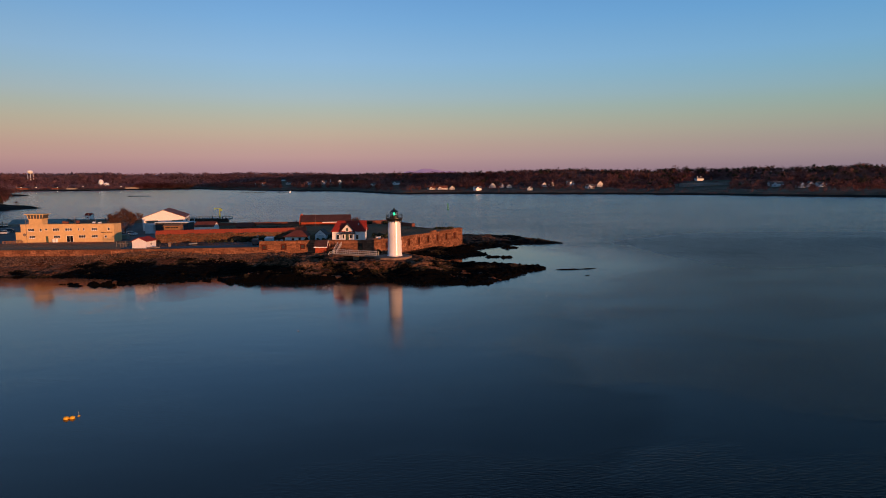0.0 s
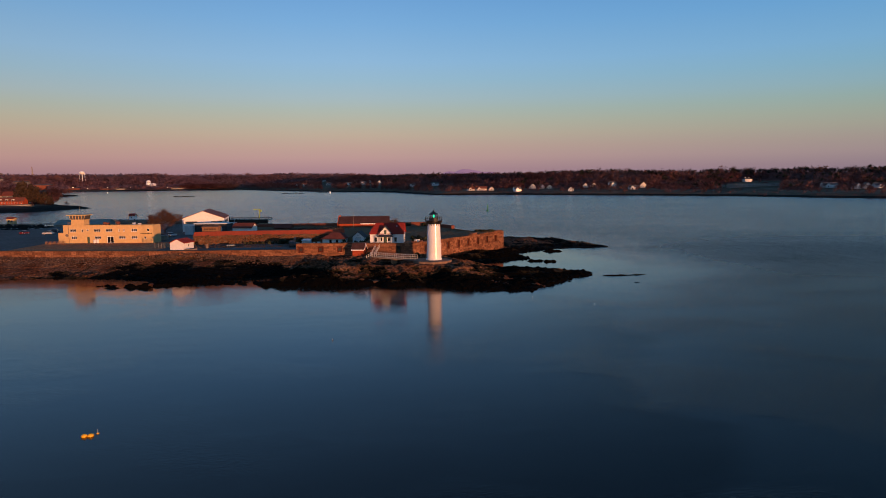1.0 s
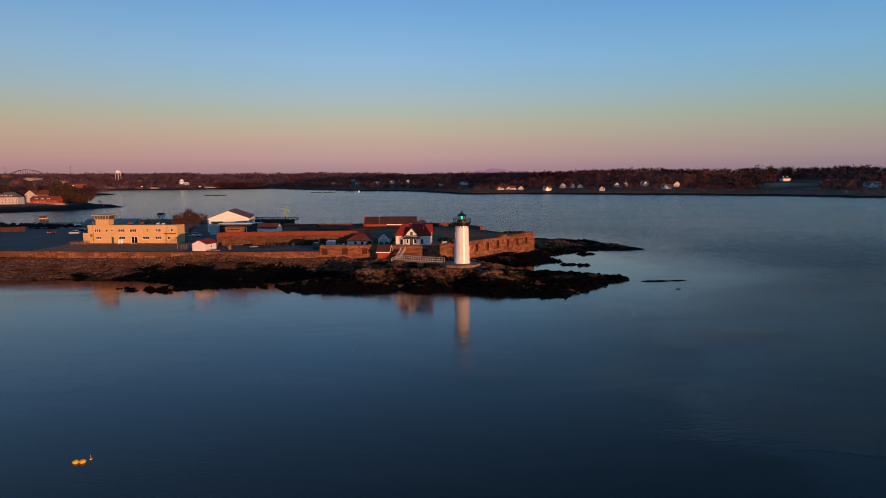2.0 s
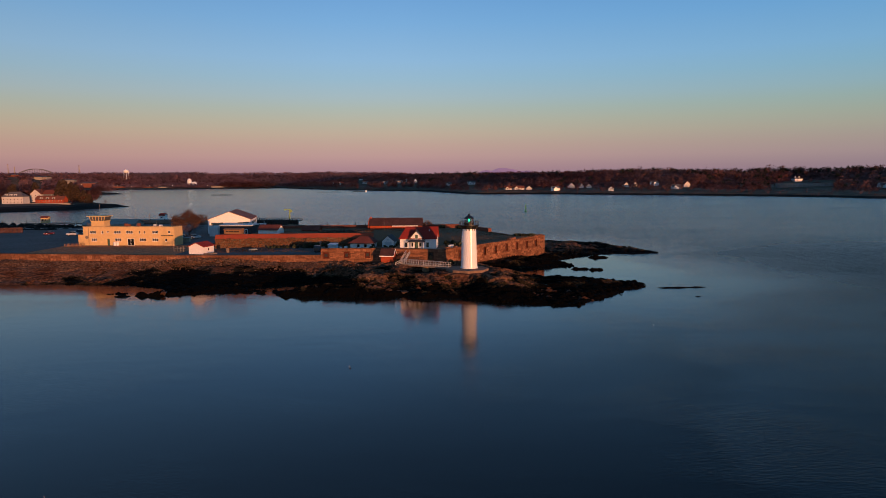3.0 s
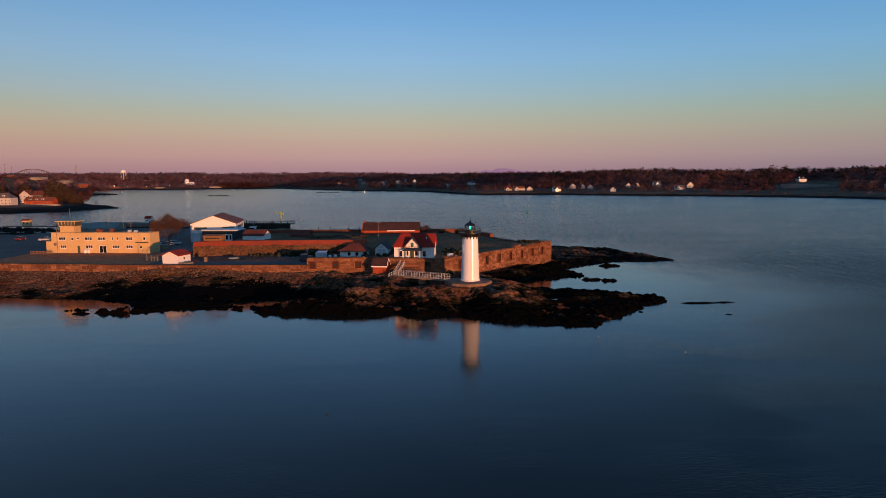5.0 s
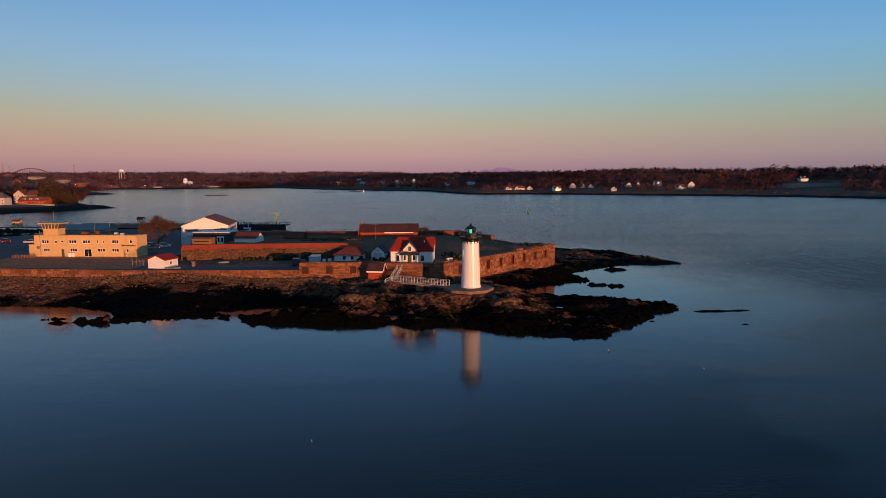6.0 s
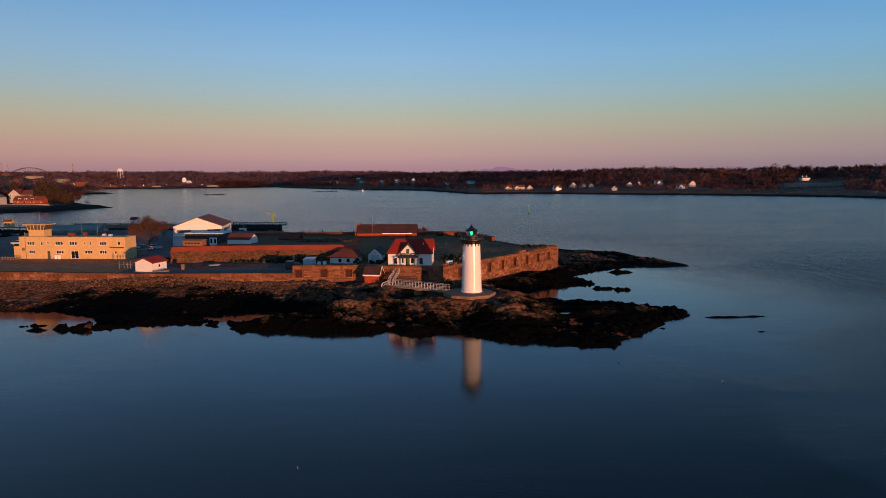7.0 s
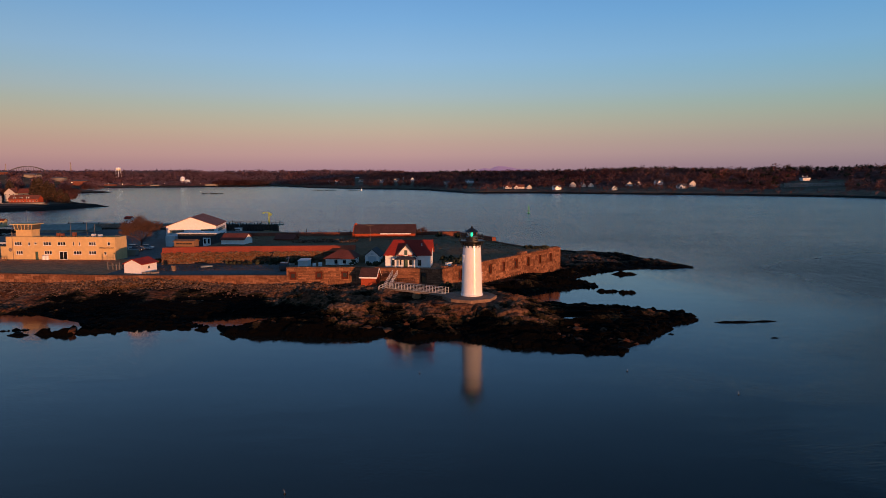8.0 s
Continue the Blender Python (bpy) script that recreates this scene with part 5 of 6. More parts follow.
build_tree(pose(-107.2, 85, 6.2), 10.6, 4, "broad bare tree with red-brown twigs in low sun", depth=6)
build_tree(pose(-20.5, 116, 6.6), 3.6, 8, "bare bush beside the long hall", "bare_bush", 4)
build_tree(pose(-12.5, 112, 6.6), 4.2, 9, "bare bush beside the long hall", "bare_bush", 4)


# ---- lumps of stone and growth ----
ICO = [(0, 0, 1)] + [(0.894 * math.cos(a), 0.894 * math.sin(a), 0.447) for a in np.arange(5) * 2 * math.pi / 5] \
    + [(0.894 * math.cos(a), 0.894 * math.sin(a), -0.447) for a in (np.arange(5) + 0.5) * 2 * math.pi / 5] + [(0, 0, -1)]
ICO_F = [(0, i + 1, (i + 1) % 5 + 1) for i in range(5)] + [(i + 1, i + 6, (i + 1) % 5 + 1) for i in range(5)] \
    + [(i + 6, (i + 1) % 5 + 6, (i + 1) % 5 + 1) for i in range(5)] + [(i + 6, 11, (i + 1) % 5 + 6) for i in range(5)]


def lumps(name, places, label, category, mat, spread=(0.6, 1.3), flat=1.0, seed=1):
    """Many rough lumps at (x, y, z, radius), joined."""
    rng = np.random.default_rng(seed)
    ico, faces = np.array(ICO), np.array(ICO_F)
    co, fa = [], []
    for k, (x, y, z, r) in enumerate(places):
        co.append(np.array([x, y, z]) + ico * r * rng.uniform(*spread, (12, 1)) * (1, 1, flat) * rng.uniform(0.7, 1.3, 3))
        fa.append(faces + 12 * k)
    me = bpy.data.meshes.new(name)
    me.from_pydata(np.concatenate(co).tolist(), [], np.concatenate(fa).tolist())
    me.materials.append(mat)
    return tagged(new(name, me), label, category, kind="stuff")


# ---- quay and water ----
def build_pier():
    a, b = (-205, 213), (-87, 192)
    m, n = along(a, b, 0)
    t = thing("pier", m, "long timber pier with grey-green deck on dark piles", "pier")
    part("deck", box(B(), 0, n, 0, 7, 5.2, 5.8), TEAL, t)
    part("fender", box(B(), 0, n, -0.15, -0.003, 3.6, 5.5), TIMBER, t)
    part("bulkhead", box(B(), n - 36, n, 0.6, 1.0, -1.5, 5.2), BLACK, t)
    # black sheet added under the deck in place of the shade there
    part("cross_wall", box(B(), 0, n - 36, 3.0, 3.4, 0.6, 5.2), BLACK, t)
    for i in range(40):
        x = 1.0 + i * (n - 2) / 39
        part("pile", rod(B(), (x, 0.2, -1.5), (x, 0.2, 5.2 + (1.2 if i % 3 == 0 else 0.0)), 0.28, 7), BLACK, t)
    for i in range(13):
        x = 3.0 + i * (n - 6) / 12
        part("pile", rod(B(), (x, 5.8, -1.5), (x, 5.8, 5.2), 0.3, 7), BLACK, t)
    part("facing", box(B(), n - 36, n + 0.2, -0.42, -0.153, 3.2, 5.9), BLACK, t, "dark tarred facing boards of the pier head")
    uneven = random.Random(14)
    for i in range(24):
        x = n - 35 + i * 1.52
        part("fender_pile", rod(B(), (x, -0.6, -1.5), (x, -0.6, 6.2 + uneven.choice((0.0, 0.2, 0.5, 1.0))), 0.24, 7), BLACK, t)
    for i in range(16):
        x = n - 30 + i * 2
        part("guard_post", rod(B(), (x, 6.6, 5.8), (x, 6.6, 6.9 + uneven.choice((0.0, 0.2, 0.6))), 0.16, 6), BLACK, t)
    part("guard_rail", box(B(), n - 30, n, 6.5, 6.7, 6.5, 6.75), BLACK, t)
    return t


build_pier()
gable_house("pier_hut", pose(-172.5, 210, 5.8, 0, 0, -10), 3.4, 2.6, 2.5, 3.5, WHITE, ROOF_RED, "small pale hut with red roof on the pier", "hut", [(0.8, 1.8, 0.8, 1.6)])
crane = thing("dock_crane", pose(-92.4, 196, 5.8, 0, 0, -5), "greenish yellow dock crane on the pier", "crane")
part("mast", box(B(), -0.25, 0.25, -0.25, 0.25, 0, 6.0), CRANE_YELLOW, crane)
part("jib", extrude_y(B(), [(-3.2, 5.9), (0.6, 5.7), (0.6, 6.1), (-3.2, 6.2)], -0.2, 0.2), CRANE_YELLOW, crane)
part("winch", box(B(), -3.2, -2.3, -0.4, 0.4, 5.4, 5.9), CRANE_YELLOW, crane)
part("cab", box(B(), 0.4, 1.4, -0.5, 0.5, 4.4, 5.6), CRANE_YELLOW, crane)


def build_boat(m, size, label, name="workboat"):
    t = thing(name, m, label, "boat", group="boats")
    bm = B()
    rings = []
    for x, w, k in ((-1.0, 0.62, 0.0), (-0.3, 0.75, 0.0), (0.4, 0.66, 0.05), (0.8, 0.36, 0.14), (1.0, 0.04, 0.25)):
        rings.append([bm.verts.new((x * size, s * w * size * 0.42 * f, z * size * 0.16 + k * size * 0.2)) for s, f, z in ((-1, 1, 1), (-1, 0.75, -0.6), (1, 0.75, -0.6), (1, 1, 1))])
    for a, b in zip(rings, rings[1:]):
        for i in range(4):
            bm.faces.new((a[i], a[(i + 1) % 4], b[(i + 1) % 4], b[i]))
    bm.faces.new(rings[0]), bm.faces.new(rings[-1][::-1])
    part("hull", bm, WHITE, t)
    part("wheelhouse", box(B(), -0.15 * size, 0.4 * size, -0.2 * size, 0.2 * size, 0.16 * size, 0.66 * size), WHITE, t)
    part("windscreen", box(B(), -0.1 * size, 0.405 * size, -0.205 * size, 0.205 * size, 0.46 * size, 0.58 * size), GLASS, t)
    part("roof", box(B(), -0.2 * size, 0.46 * size, -0.23 * size, 0.23 * size, 0.66 * size, 0.70 * size), WHITE, t)
    part("mast", rod(B(), (0, 0, 0.70 * size), (0, 0, 1.15 * size), 0.02 * size, 5), PALE_BLUE, t)
    return t


build_boat(pose(-105, 188, 1.0, 0, 0, 175), 5.2, "white workboat moored at the pier")
build_boat(pose(-207, 183, 0.6, 0, 0, 20), 4.5, "grey-white boat moored beside the quay")
build_boat(pose(-168.5, 1290, 0.4, 0, 0, 90), 5.5, "small white boat far out on the water")
rg = random.Random(9)
for x, y, long, label in ((-252, 1306, 27, "low dark ledge out in the channel"), (-424, 1082, 20, "low dark ledge off the far point"), (-190, 1340, 14, "low dark ledge out in the channel")):
    lumps("channel_ledge", [(x + rg.uniform(-long, long), y + rg.uniform(-5, 5), rg.uniform(-0.4, 0.3), rg.uniform(1.0, 2.6)) for _ in range(70)], label, "ledge", BLACK_STONE, (0.6, 1.3), 0.5, 12)
cradle = part("boat_cradle", box(B(), -5, 5, -1.2, 1.2, -1, 0.9), TIMBER)
cradle.location = (-105, 188, 0)
tagged(cradle, "timber float under the moored workboat", "float")

quay = thing("quay", along((-290, 168), (-185, 156), 0)[0], "low dark stone and timber quay beyond the lot", "quay")
part("wall", box(B(), 0, 105, 0, 8, -1, 4.2), BLACK, quay)
part("deck", box(B(), 0, 105, -0.2, 8.2, 4.2, 4.45), BLACK, quay)
for i in range(28):
    part("pile", rod(B(), (2 + i * 3.8, -0.4, -1), (2 + i * 3.8, -0.4, 5.0), 0.22, 6), BLACK, quay)
dock = thing("dock", along((-275, 243), (-222, 240), 0)[0], "floating timber dock with a small hut", "dock")
part("deck", box(B(), 0, 53, 0, 3.5, 1.6, 2.1), TIMBER, dock)
for i in range(9):
    part("pile", rod(B(), (1 + i * 6.3, 3.2, -1), (1 + i * 6.3, 3.2, 3.4), 0.2, 6), TIMBER, dock)
gable_house("dock_hut", along((-263, 243.5), (-258, 243.2), 2.1)[0], 4.6, 2.8, 3.4, 4.2, YELLOW, ROOF_BROWN, "small cream hut on the dock", "hut", [(0.7, 1.7, 1.2, 2.4), (2.8, 3.8, 1.2, 2.4)])
side_fence = thing("board_fence", along((-204, 110.5), (-191, 113.8), 6.2)[0], "dark board fence at the edge of the lot", "fence")
for i in range(26):
    part("board", box(B(), i * 0.5, i * 0.5 + 0.42, 0, 0.08, -0.1, 2.3), HALL_ROOF, side_fence)
for z in (0.5, 1.8):
    part("rail", box(B(), 0, 13, 0.083, 0.18, z, z + 0.14), TIMBER, side_fence)

nav = thing("channel_buoy", pose(68.7, 388, 0), "green steel channel buoy with lattice top", "buoy")
part("float", turned(B(), [(0.7, -0.8), (1.15, -0.4), (1.15, 0.5), (0.6, 0.9)], 16), BUOY_GREEN, nav)
for i in range(4):
    a = i * math.pi / 2
    part("leg", rod(B(), (0.55 * math.cos(a), 0.55 * math.sin(a), 0.9), (0.22 * math.cos(a), 0.22 * math.sin(a), 5.9), 0.08, 5), BUOY_GREEN, nav)
part("daymark", box(B(), -0.5, 0.5, -0.5, 0.5, 2.5, 4.7), BUOY_GREEN, nav)
part("lamp", turned(B(), [(0.16, 5.9), (0.22, 6.3), (0.08, 6.6)], 10), BUOY_GREEN, nav)


def build_float(m, mat, r, label, group, stick=False):
    t = thing("mooring_float", m, label, "float", group)
    part("ball", turned(B(), [(0.05, -r * 0.6), (r * 0.8, -r * 0.4), (r, 0.05), (r * 0.85, r * 0.5), (r * 0.3, r * 0.8)], 14), mat, t, smooth=True)
    part("eye", rod(B(), (0, 0, r * 0.7), (0, 0, r * (3.2 if stick else 1.1)), r * 0.12, 5), BLACK if not stick else WORN_WHITE, t)
    return t


for x, y, r in ((-45.0, -116.6, 0.34), (-44.35, -116.5, 0.34)):
    build_float(pose(x, y, 0.05), FLOAT_YELLOW, r, "round yellow mooring float on the water", "yellow floats")
build_float(pose(-43.9, -115.8, 0.0), FLOAT_YELLOW, 0.16, "small yellow pick-up float on the water", "yellow floats", True)
for x, y in ((-21.9, -75.8), (-10.1, -39.3), (21.2, -39.2), (33.1, -49.8)):
    build_float(pose(x, y, 0.0, 12, 8, 40 * x), BLACK, 0.13, "small grey pot float standing in the water", "pot floats", True)


# ---- stones and shrubs ----
def ground_at(x, y):
    return float(ground_z[np.searchsorted(gy1, y) - 1, np.searchsorted(gx1, x) - 1])


rng = random.Random(12)
stones, weedy = [], []
while len(stones) < 4600:
    x, y = rng.uniform(-150, -18), rng.uniform(0, 25)
    z = ground_at(x, y)
    wall = np.interp(x, [-141, -114, -83.4, -55.3, -43, -18], [28.8, 25, 20.3, 19.3, 18.3, 16.5])
    if 1.7 < z < 5.0 and y < wall - 0.2 and rng.random() < max(0.03, 1 - (wall - y) / (7.5 if x < -105 or x > -62 else 4.5)) ** 1.7:
        stones.append((x, y, z + 0.05, rng.choice((0.09, 0.12, 0.15, 0.18, 0.22, 0.3))))
for _ in range(1500):
    x = rng.uniform(-152, -104) if rng.random() < 0.8 else rng.uniform(-104, -96)
    wall = np.interp(x, [-141, -114, -83.4], [28.8, 25, 20.3])
    y = wall - 0.3 - rng.uniform(0, 8) * rng.random()
    z = ground_at(x, y)
    if z > 0.7:
        stones.append((x, y, z + 0.03, rng.choice((0.09, 0.12, 0.15, 0.2, 0.28))))
for _ in range(900):
    x, off = rng.uniform(-101, -56), rng.uniform(0.2, 2.2)
    wall = np.interp(x, [-114, -83.4, -55.3], [25, 20.3, 19.3])
    heap = math.exp(-((x + 78) / 14) ** 2)
    stones.append((x, wall - off, max(ground_at(x, wall - off), 4.3 + 1.5 * heap - 0.7 * off) + 0.03, rng.choice((0.14, 0.2, 0.26, 0.4))))
lumps("rubble", stones, "pale tumbled stones along the foot of the sea wall", "rubble", RUBBLE, (0.6, 1.3), 0.7, 2)
while len(weedy) < 1700:
    x, y = rng.uniform(-125, 46), rng.uniform(-32, 100)
    z = ground_at(x, y)
    if -0.25 < z < 1.1 and not (x < 20 and y > 25):
        weedy.append((x, y, z + 0.02, rng.choice((0.15, 0.2, 0.3, 0.4, 0.55, 0.75))))
lumps("shore_boulders", weedy, "black weed-covered boulders at the water's edge", "boulders", ROCK, (0.6, 1.3), 0.6, 3)
slabs = []
for cx, cy, sx, sy, n in ((21, -16, 4, 1.0, 9), (25, -22, 3, 1.0, 7), (17, -21.5, 3, 1.0, 6), (5, -7, 5, 1.2, 10), (-13, -11, 3, 1.2, 6), (-6, -4, 5, 1.2, 8), (-19, -13.5, 3, 1.0, 5), (-41, -9.8, 3, 0.7, 7),
                          (-77, -12.2, 0.8, 0.3, 2), (-32, -3.8, 5, 1.2, 8), (51, 88, 6, 2.0, 10), (44, 84, 5, 3.0, 8), (-25, -9, 5, 1.5, 7)):
    for _ in range(2 * n):
        x, y = cx + rng.uniform(-sx, sx), cy + rng.uniform(-sy, sy) * 1.3
        slabs.append((x, y, ground_at(x, y) + rng.uniform(-0.25, 0.0), rng.uniform(0.35, 1.0)))
lumps("ledge_slabs", slabs, "bare rusty slabs between the dark weedy ledges", "rocks", BARE_LEDGE, (0.6, 1.35), 0.45, 9)
breakwater = []
for _ in range(900):
    u = rng.random()
    x, y = -264 + 76 * u + rng.uniform(-3, 3), 203 - 38 * u + rng.uniform(-36, 6)
    breakwater.append((x, y, rng.uniform(0.2, 4.4), rng.uniform(1.1, 2.4)))
lumps("breakwater", breakwater, "dark boulder breakwater beyond the parking lot", "breakwater", BLACK_STONE, (0.6, 1.3), 0.6, 8)
shrub = []
for x0, x1, y0, y1, n, h in ((-52, -41, 38.0, 42, 150, 1.3), (-64, -52, 39, 41.5, 60, 0.6), (-20.4, -19.2, 11.5, 15.5, 40, 1.1), (-6.5, -2.0, 10.5, 13.8, 60, 0.9), (-25.5, -19.5, 30, 36, 60, 1.0),
                          (-30, -29, 35, 44, 40, 1.2), (-6.5, 4, 24, 34, 110, 0.9), (18.5, 26, 52.5, 57.5, 70, 0.5), (-86, -83, 42, 52, 40, 0.8), (-7.5, -5.0, 106, 110, 40, 1.3), (0, 2.0, 100, 104, 40, 1.2), (-78, -40, 60, 64, 120, 0.6)):
    for _ in range(n):
        x, y = rng.uniform(x0, x1), rng.uniform(y0, y1)
        shrub.append((x, y, ground_at(x, y) + rng.uniform(0, h), rng.uniform(0.2, 0.5)))
lumps("shrubs", shrub, "low dark shrubs and dead growth", "shrubs", BARK_BUSH, (0.4, 1.5), 1.0, 4)


ruin = [(rng.uniform(-55, -34), 80 + 6 * (k % 2) + rng.uniform(-0.5, 0.5), 0, rng.uniform(0.2, 0.45)) for k in range(260)]
lumps("ruined_footing", [(x, y, ground_at(x, y) + 0.1 + rng.uniform(0, 0.4), r) for x, y, z, r in ruin], "low ruined grey stone footings in the fort field", "ruin", RUBBLE, (0.6, 1.2), 0.7, 6)


rg = random.Random(31)
facing = []
for a, b, n in ((INNER[0], INNER[1], 420), (INNER[1], INNER[2], 1500)):
    for _ in range(n):
        u, z = rg.random(), 5.9 + 3.4 * rg.random()
        facing.append((a[0] + (b[0] - a[0]) * u, a[1] + (b[1] - a[1]) * u - 0.02 - 0.25 * max(0.0, 6.6 - z), z, rg.choice((0.14, 0.2, 0.26, 0.34, 0.45))))
lumps("rubble_facing", facing, "uneven brown field stones facing the rampart", "rubble", RAMPART_STONE, (0.6, 1.25), 0.6, 14)


# ---- dead grass that catches the low sun ----
def yard_depth(x, y):
    return float(d_wall[np.searchsorted(gy1, y) - 1, np.searchsorted(gx1, x) - 1])


def grass(name, areas, label, mat):
    rg = np.random.default_rng(77)
    co, fa = [], []
    for x0, x1, y0, y1, count, tall in areas:
        for _ in range(count):
            x, y = rg.uniform(x0, x1), rg.uniform(y0, y1)
            if yard_depth(x, y) < 1.5 or vnoise(np.array(x / 6.0), np.array(y / 6.0), 91) < rg.uniform(0.0, 0.6):
                continue
            z, a, w, h = ground_at(x, y) - 0.03, rg.uniform(0, 3.14), rg.uniform(0.12, 0.4), tall * rg.uniform(0.4, 1.3)
            n = len(co)
            dx, dy = w * math.cos(a), w * math.sin(a)
            co += [(x - dx, y - dy, z), (x + dx, y + dy, z), (x + dx * 0.4 + rg.normal(0, 0.06), y + rg.normal(0, 0.06), z + h), (x - dx * 0.6, y + rg.normal(0, 0.05), z + h * 0.8)]
            fa.append((n, n + 1, n + 2, n + 3))
    me = bpy.data.meshes.new(name)
    me.from_pydata(co, [], fa)
    me.materials.append(mat)
    return tagged(new(name, me), label, "grass", kind="stuff")


grass("dead_grass", ((-139, -88, 27.5, 51, 9000, 0.045), (-80, -20, 47, 116, 7000, 0.10), (-20, 24, 24, 112, 6000, 0.10), (-80, -45, 28, 39, 5000, 0.08)), "thin dead grass in low sun", GRASS)


# ---- far shores ----
def far_land(name, poly, step, hill, label):
    xs = np.arange(min(p[0] for p in poly), max(p[0] for p in poly) + step, step)
    ys = np.arange(min(p[1] for p in poly), max(p[1] for p in poly) + step, step)
    X, Y = np.meshgrid(xs, ys)
    d = outline_distance(X, Y, poly) + 25 * (fbm(X / 90, Y / 90, 71, 4) - 0.5)
    z = np.where(d > 0, 0.3 + np.minimum(d * 0.25, 3.0) + hill(X, Y, d), np.maximum(d * 0.2, -2.0))
    ob = sheet(name, xs, ys, z, z > -1.9, FAR_GROUND)
    return tagged(ob, label, "shore", kind="structure"), (xs, ys, z, d)


def woods(name, places, label, mat, sprays=56, wide=0.37, fine=0.058, low=0.2):
    """Leafless crowns of many small sprays of twigs each, at (x, y, z, height)."""
    rng = np.random.default_rng(len(places))
    p = np.repeat(np.array(places), sprays, 0)
    n = len(p)
    h = p[:, 3]
    # two or three lobes to a crown, so that its outline is uneven
    lobe = np.repeat(rng.normal(0, 0.3, (len(places), 3, 3)), sprays, 0)[np.arange(n), rng.integers(0, 3, n)]
    q = rng.normal(0, 1, (n, 3))
    q = q / np.linalg.norm(q, axis=1)[:, None] * rng.uniform(0.1, 1.0, (n, 1)) ** 0.45 * 0.8 + lobe
    mid, half = (0.92 + low) / 2, (0.92 - low) / 2
    at = p[:, :3] + np.stack([q[:, 0] * h * wide, q[:, 1] * h * wide, h * np.maximum(mid + half * q[:, 2], 0.05)], -1)
    # a spray of round twigs scatters light like the crown that it belongs to, so it faces outwards
    out = q + 0.25 * rng.normal(0, 1, (n, 3)) + np.array([0, 0, 0.15])
    out /= np.linalg.norm(out, axis=1)[:, None]
    tri = rng.normal(0, 1, (n, 3, 3))
    inward = (np.cross(tri[:, 1] - tri[:, 0], tri[:, 2] - tri[:, 0]) * out).sum(1) < 0
    tri[inward] = tri[inward][:, ::-1]
    co = (at[:, None, :] + tri * (h * fine)[:, None, None]).reshape(-1, 3)
    me = bpy.data.meshes.new(name)
    me.from_pydata(co.tolist(), [], np.arange(3 * n).reshape(-1, 3).tolist())
    me.polygons.foreach_set("use_smooth", np.ones(n, bool))
    me.normals_split_custom_set_from_vertices(np.repeat(out, 3, 0).tolist())
    me.materials.append(mat)
    return tagged(new(name, me), label, "woods", kind="stuff")


CLEAR = []      # sight lines kept open: x, y, half width of the gap in front


def scatter(land, count, seed, lo, hi, height, clear=True):
    xs, ys, z, d = land
    rng = np.random.default_rng(seed)
    out, tries = [], 0
    while len(out) < count and tries < 200000:
        tries += 1
        i, j = rng.integers(len(ys)), rng.integers(len(xs))
        x, y = xs[j] + rng.uniform(-0.5, 0.5) * (xs[1] - xs[0]), ys[i] + rng.uniform(-0.5, 0.5) * (ys[1] - ys[0])
        if not (lo < d[i, j] < hi and -0.85 < (x + 8) / (y + 150) < 0.98 and z[i, j] > 1):
            continue
        along_sun = (x - 704) * 0.5 - (y - 1094) * 0.866
        if clear and -20 < along_sun < 330 and abs((x - 704) * 0.866 + (y - 1094) * 0.5) < 28:
            continue
        if clear and any(y < hy + 4 and abs((x + 8) * (hy + 150) / (y + 150) - 8 - hx) < hw for hx, hy, hw in CLEAR):
            continue
        if clear and any(-5 < (x - hx) * 0.5 - (y - hy) * 0.866 < 0.09 * hy and abs((x - hx) * 0.866 + (y - hy) * 0.5) < hw + 2 for hx, hy, hw in CLEAR):
            continue
        out.append((x, y, z[i, j] - 0.5, height * rng.uniform(0.7, 1.15) * (0.72 + 0.6 * float(vnoise(np.array(x / 70.0), np.array(y / 70.0), 44)))))
    return out


def land_z(land, x, y):
    xs, ys, z, d = land
    return float(z[np.clip(np.searchsorted(ys, y), 0, len(ys) - 1), np.clip(np.searchsorted(xs, x), 0, len(xs) - 1)])


EAST = [(760, 330), (640, 520), (555, 640), (525, 688), (487, 733), (438, 792), (372, 845), (295, 909), (214, 962), (142, 998), (52, 999), (30, 1080),
        (-20, 1310), (-192, 1497), (-346, 1716), (-583, 2147), (-600, 2900), (2400, 2900), (2400, 330)]
WEST = [(-2600, 1500), (-1400, 1700), (-1080, 1858), (-1105, 2040), (-845, 1991), (-739, 2138), (-583, 2147), (-600, 2900), (-2600, 2900)]
NORTH = [(-1400, 2500), (-600, 2420), (-200, 2460), (200, 2600), (200, 3300), (-1400, 3300)]
MID = [(-2200, 900), (-1100, 1180), (-694, 1242), (-760, 1330), (-1007, 1690), (-1500, 1700), (-2200, 1700)]
NEAR = [(-900, 420), (-520, 400), (-413, 440), (-372, 475), (-345, 545), (-345, 560), (-400, 600), (-460, 677), (-645, 779), (-900, 800)]
FORT_HILL = (665, 940)


def inland(X, Y, d):
    """The cape to the east stays low for longer."""
    return d - 170 * smooth(420, 560, X) * (1 - smooth(950, 1200, Y))


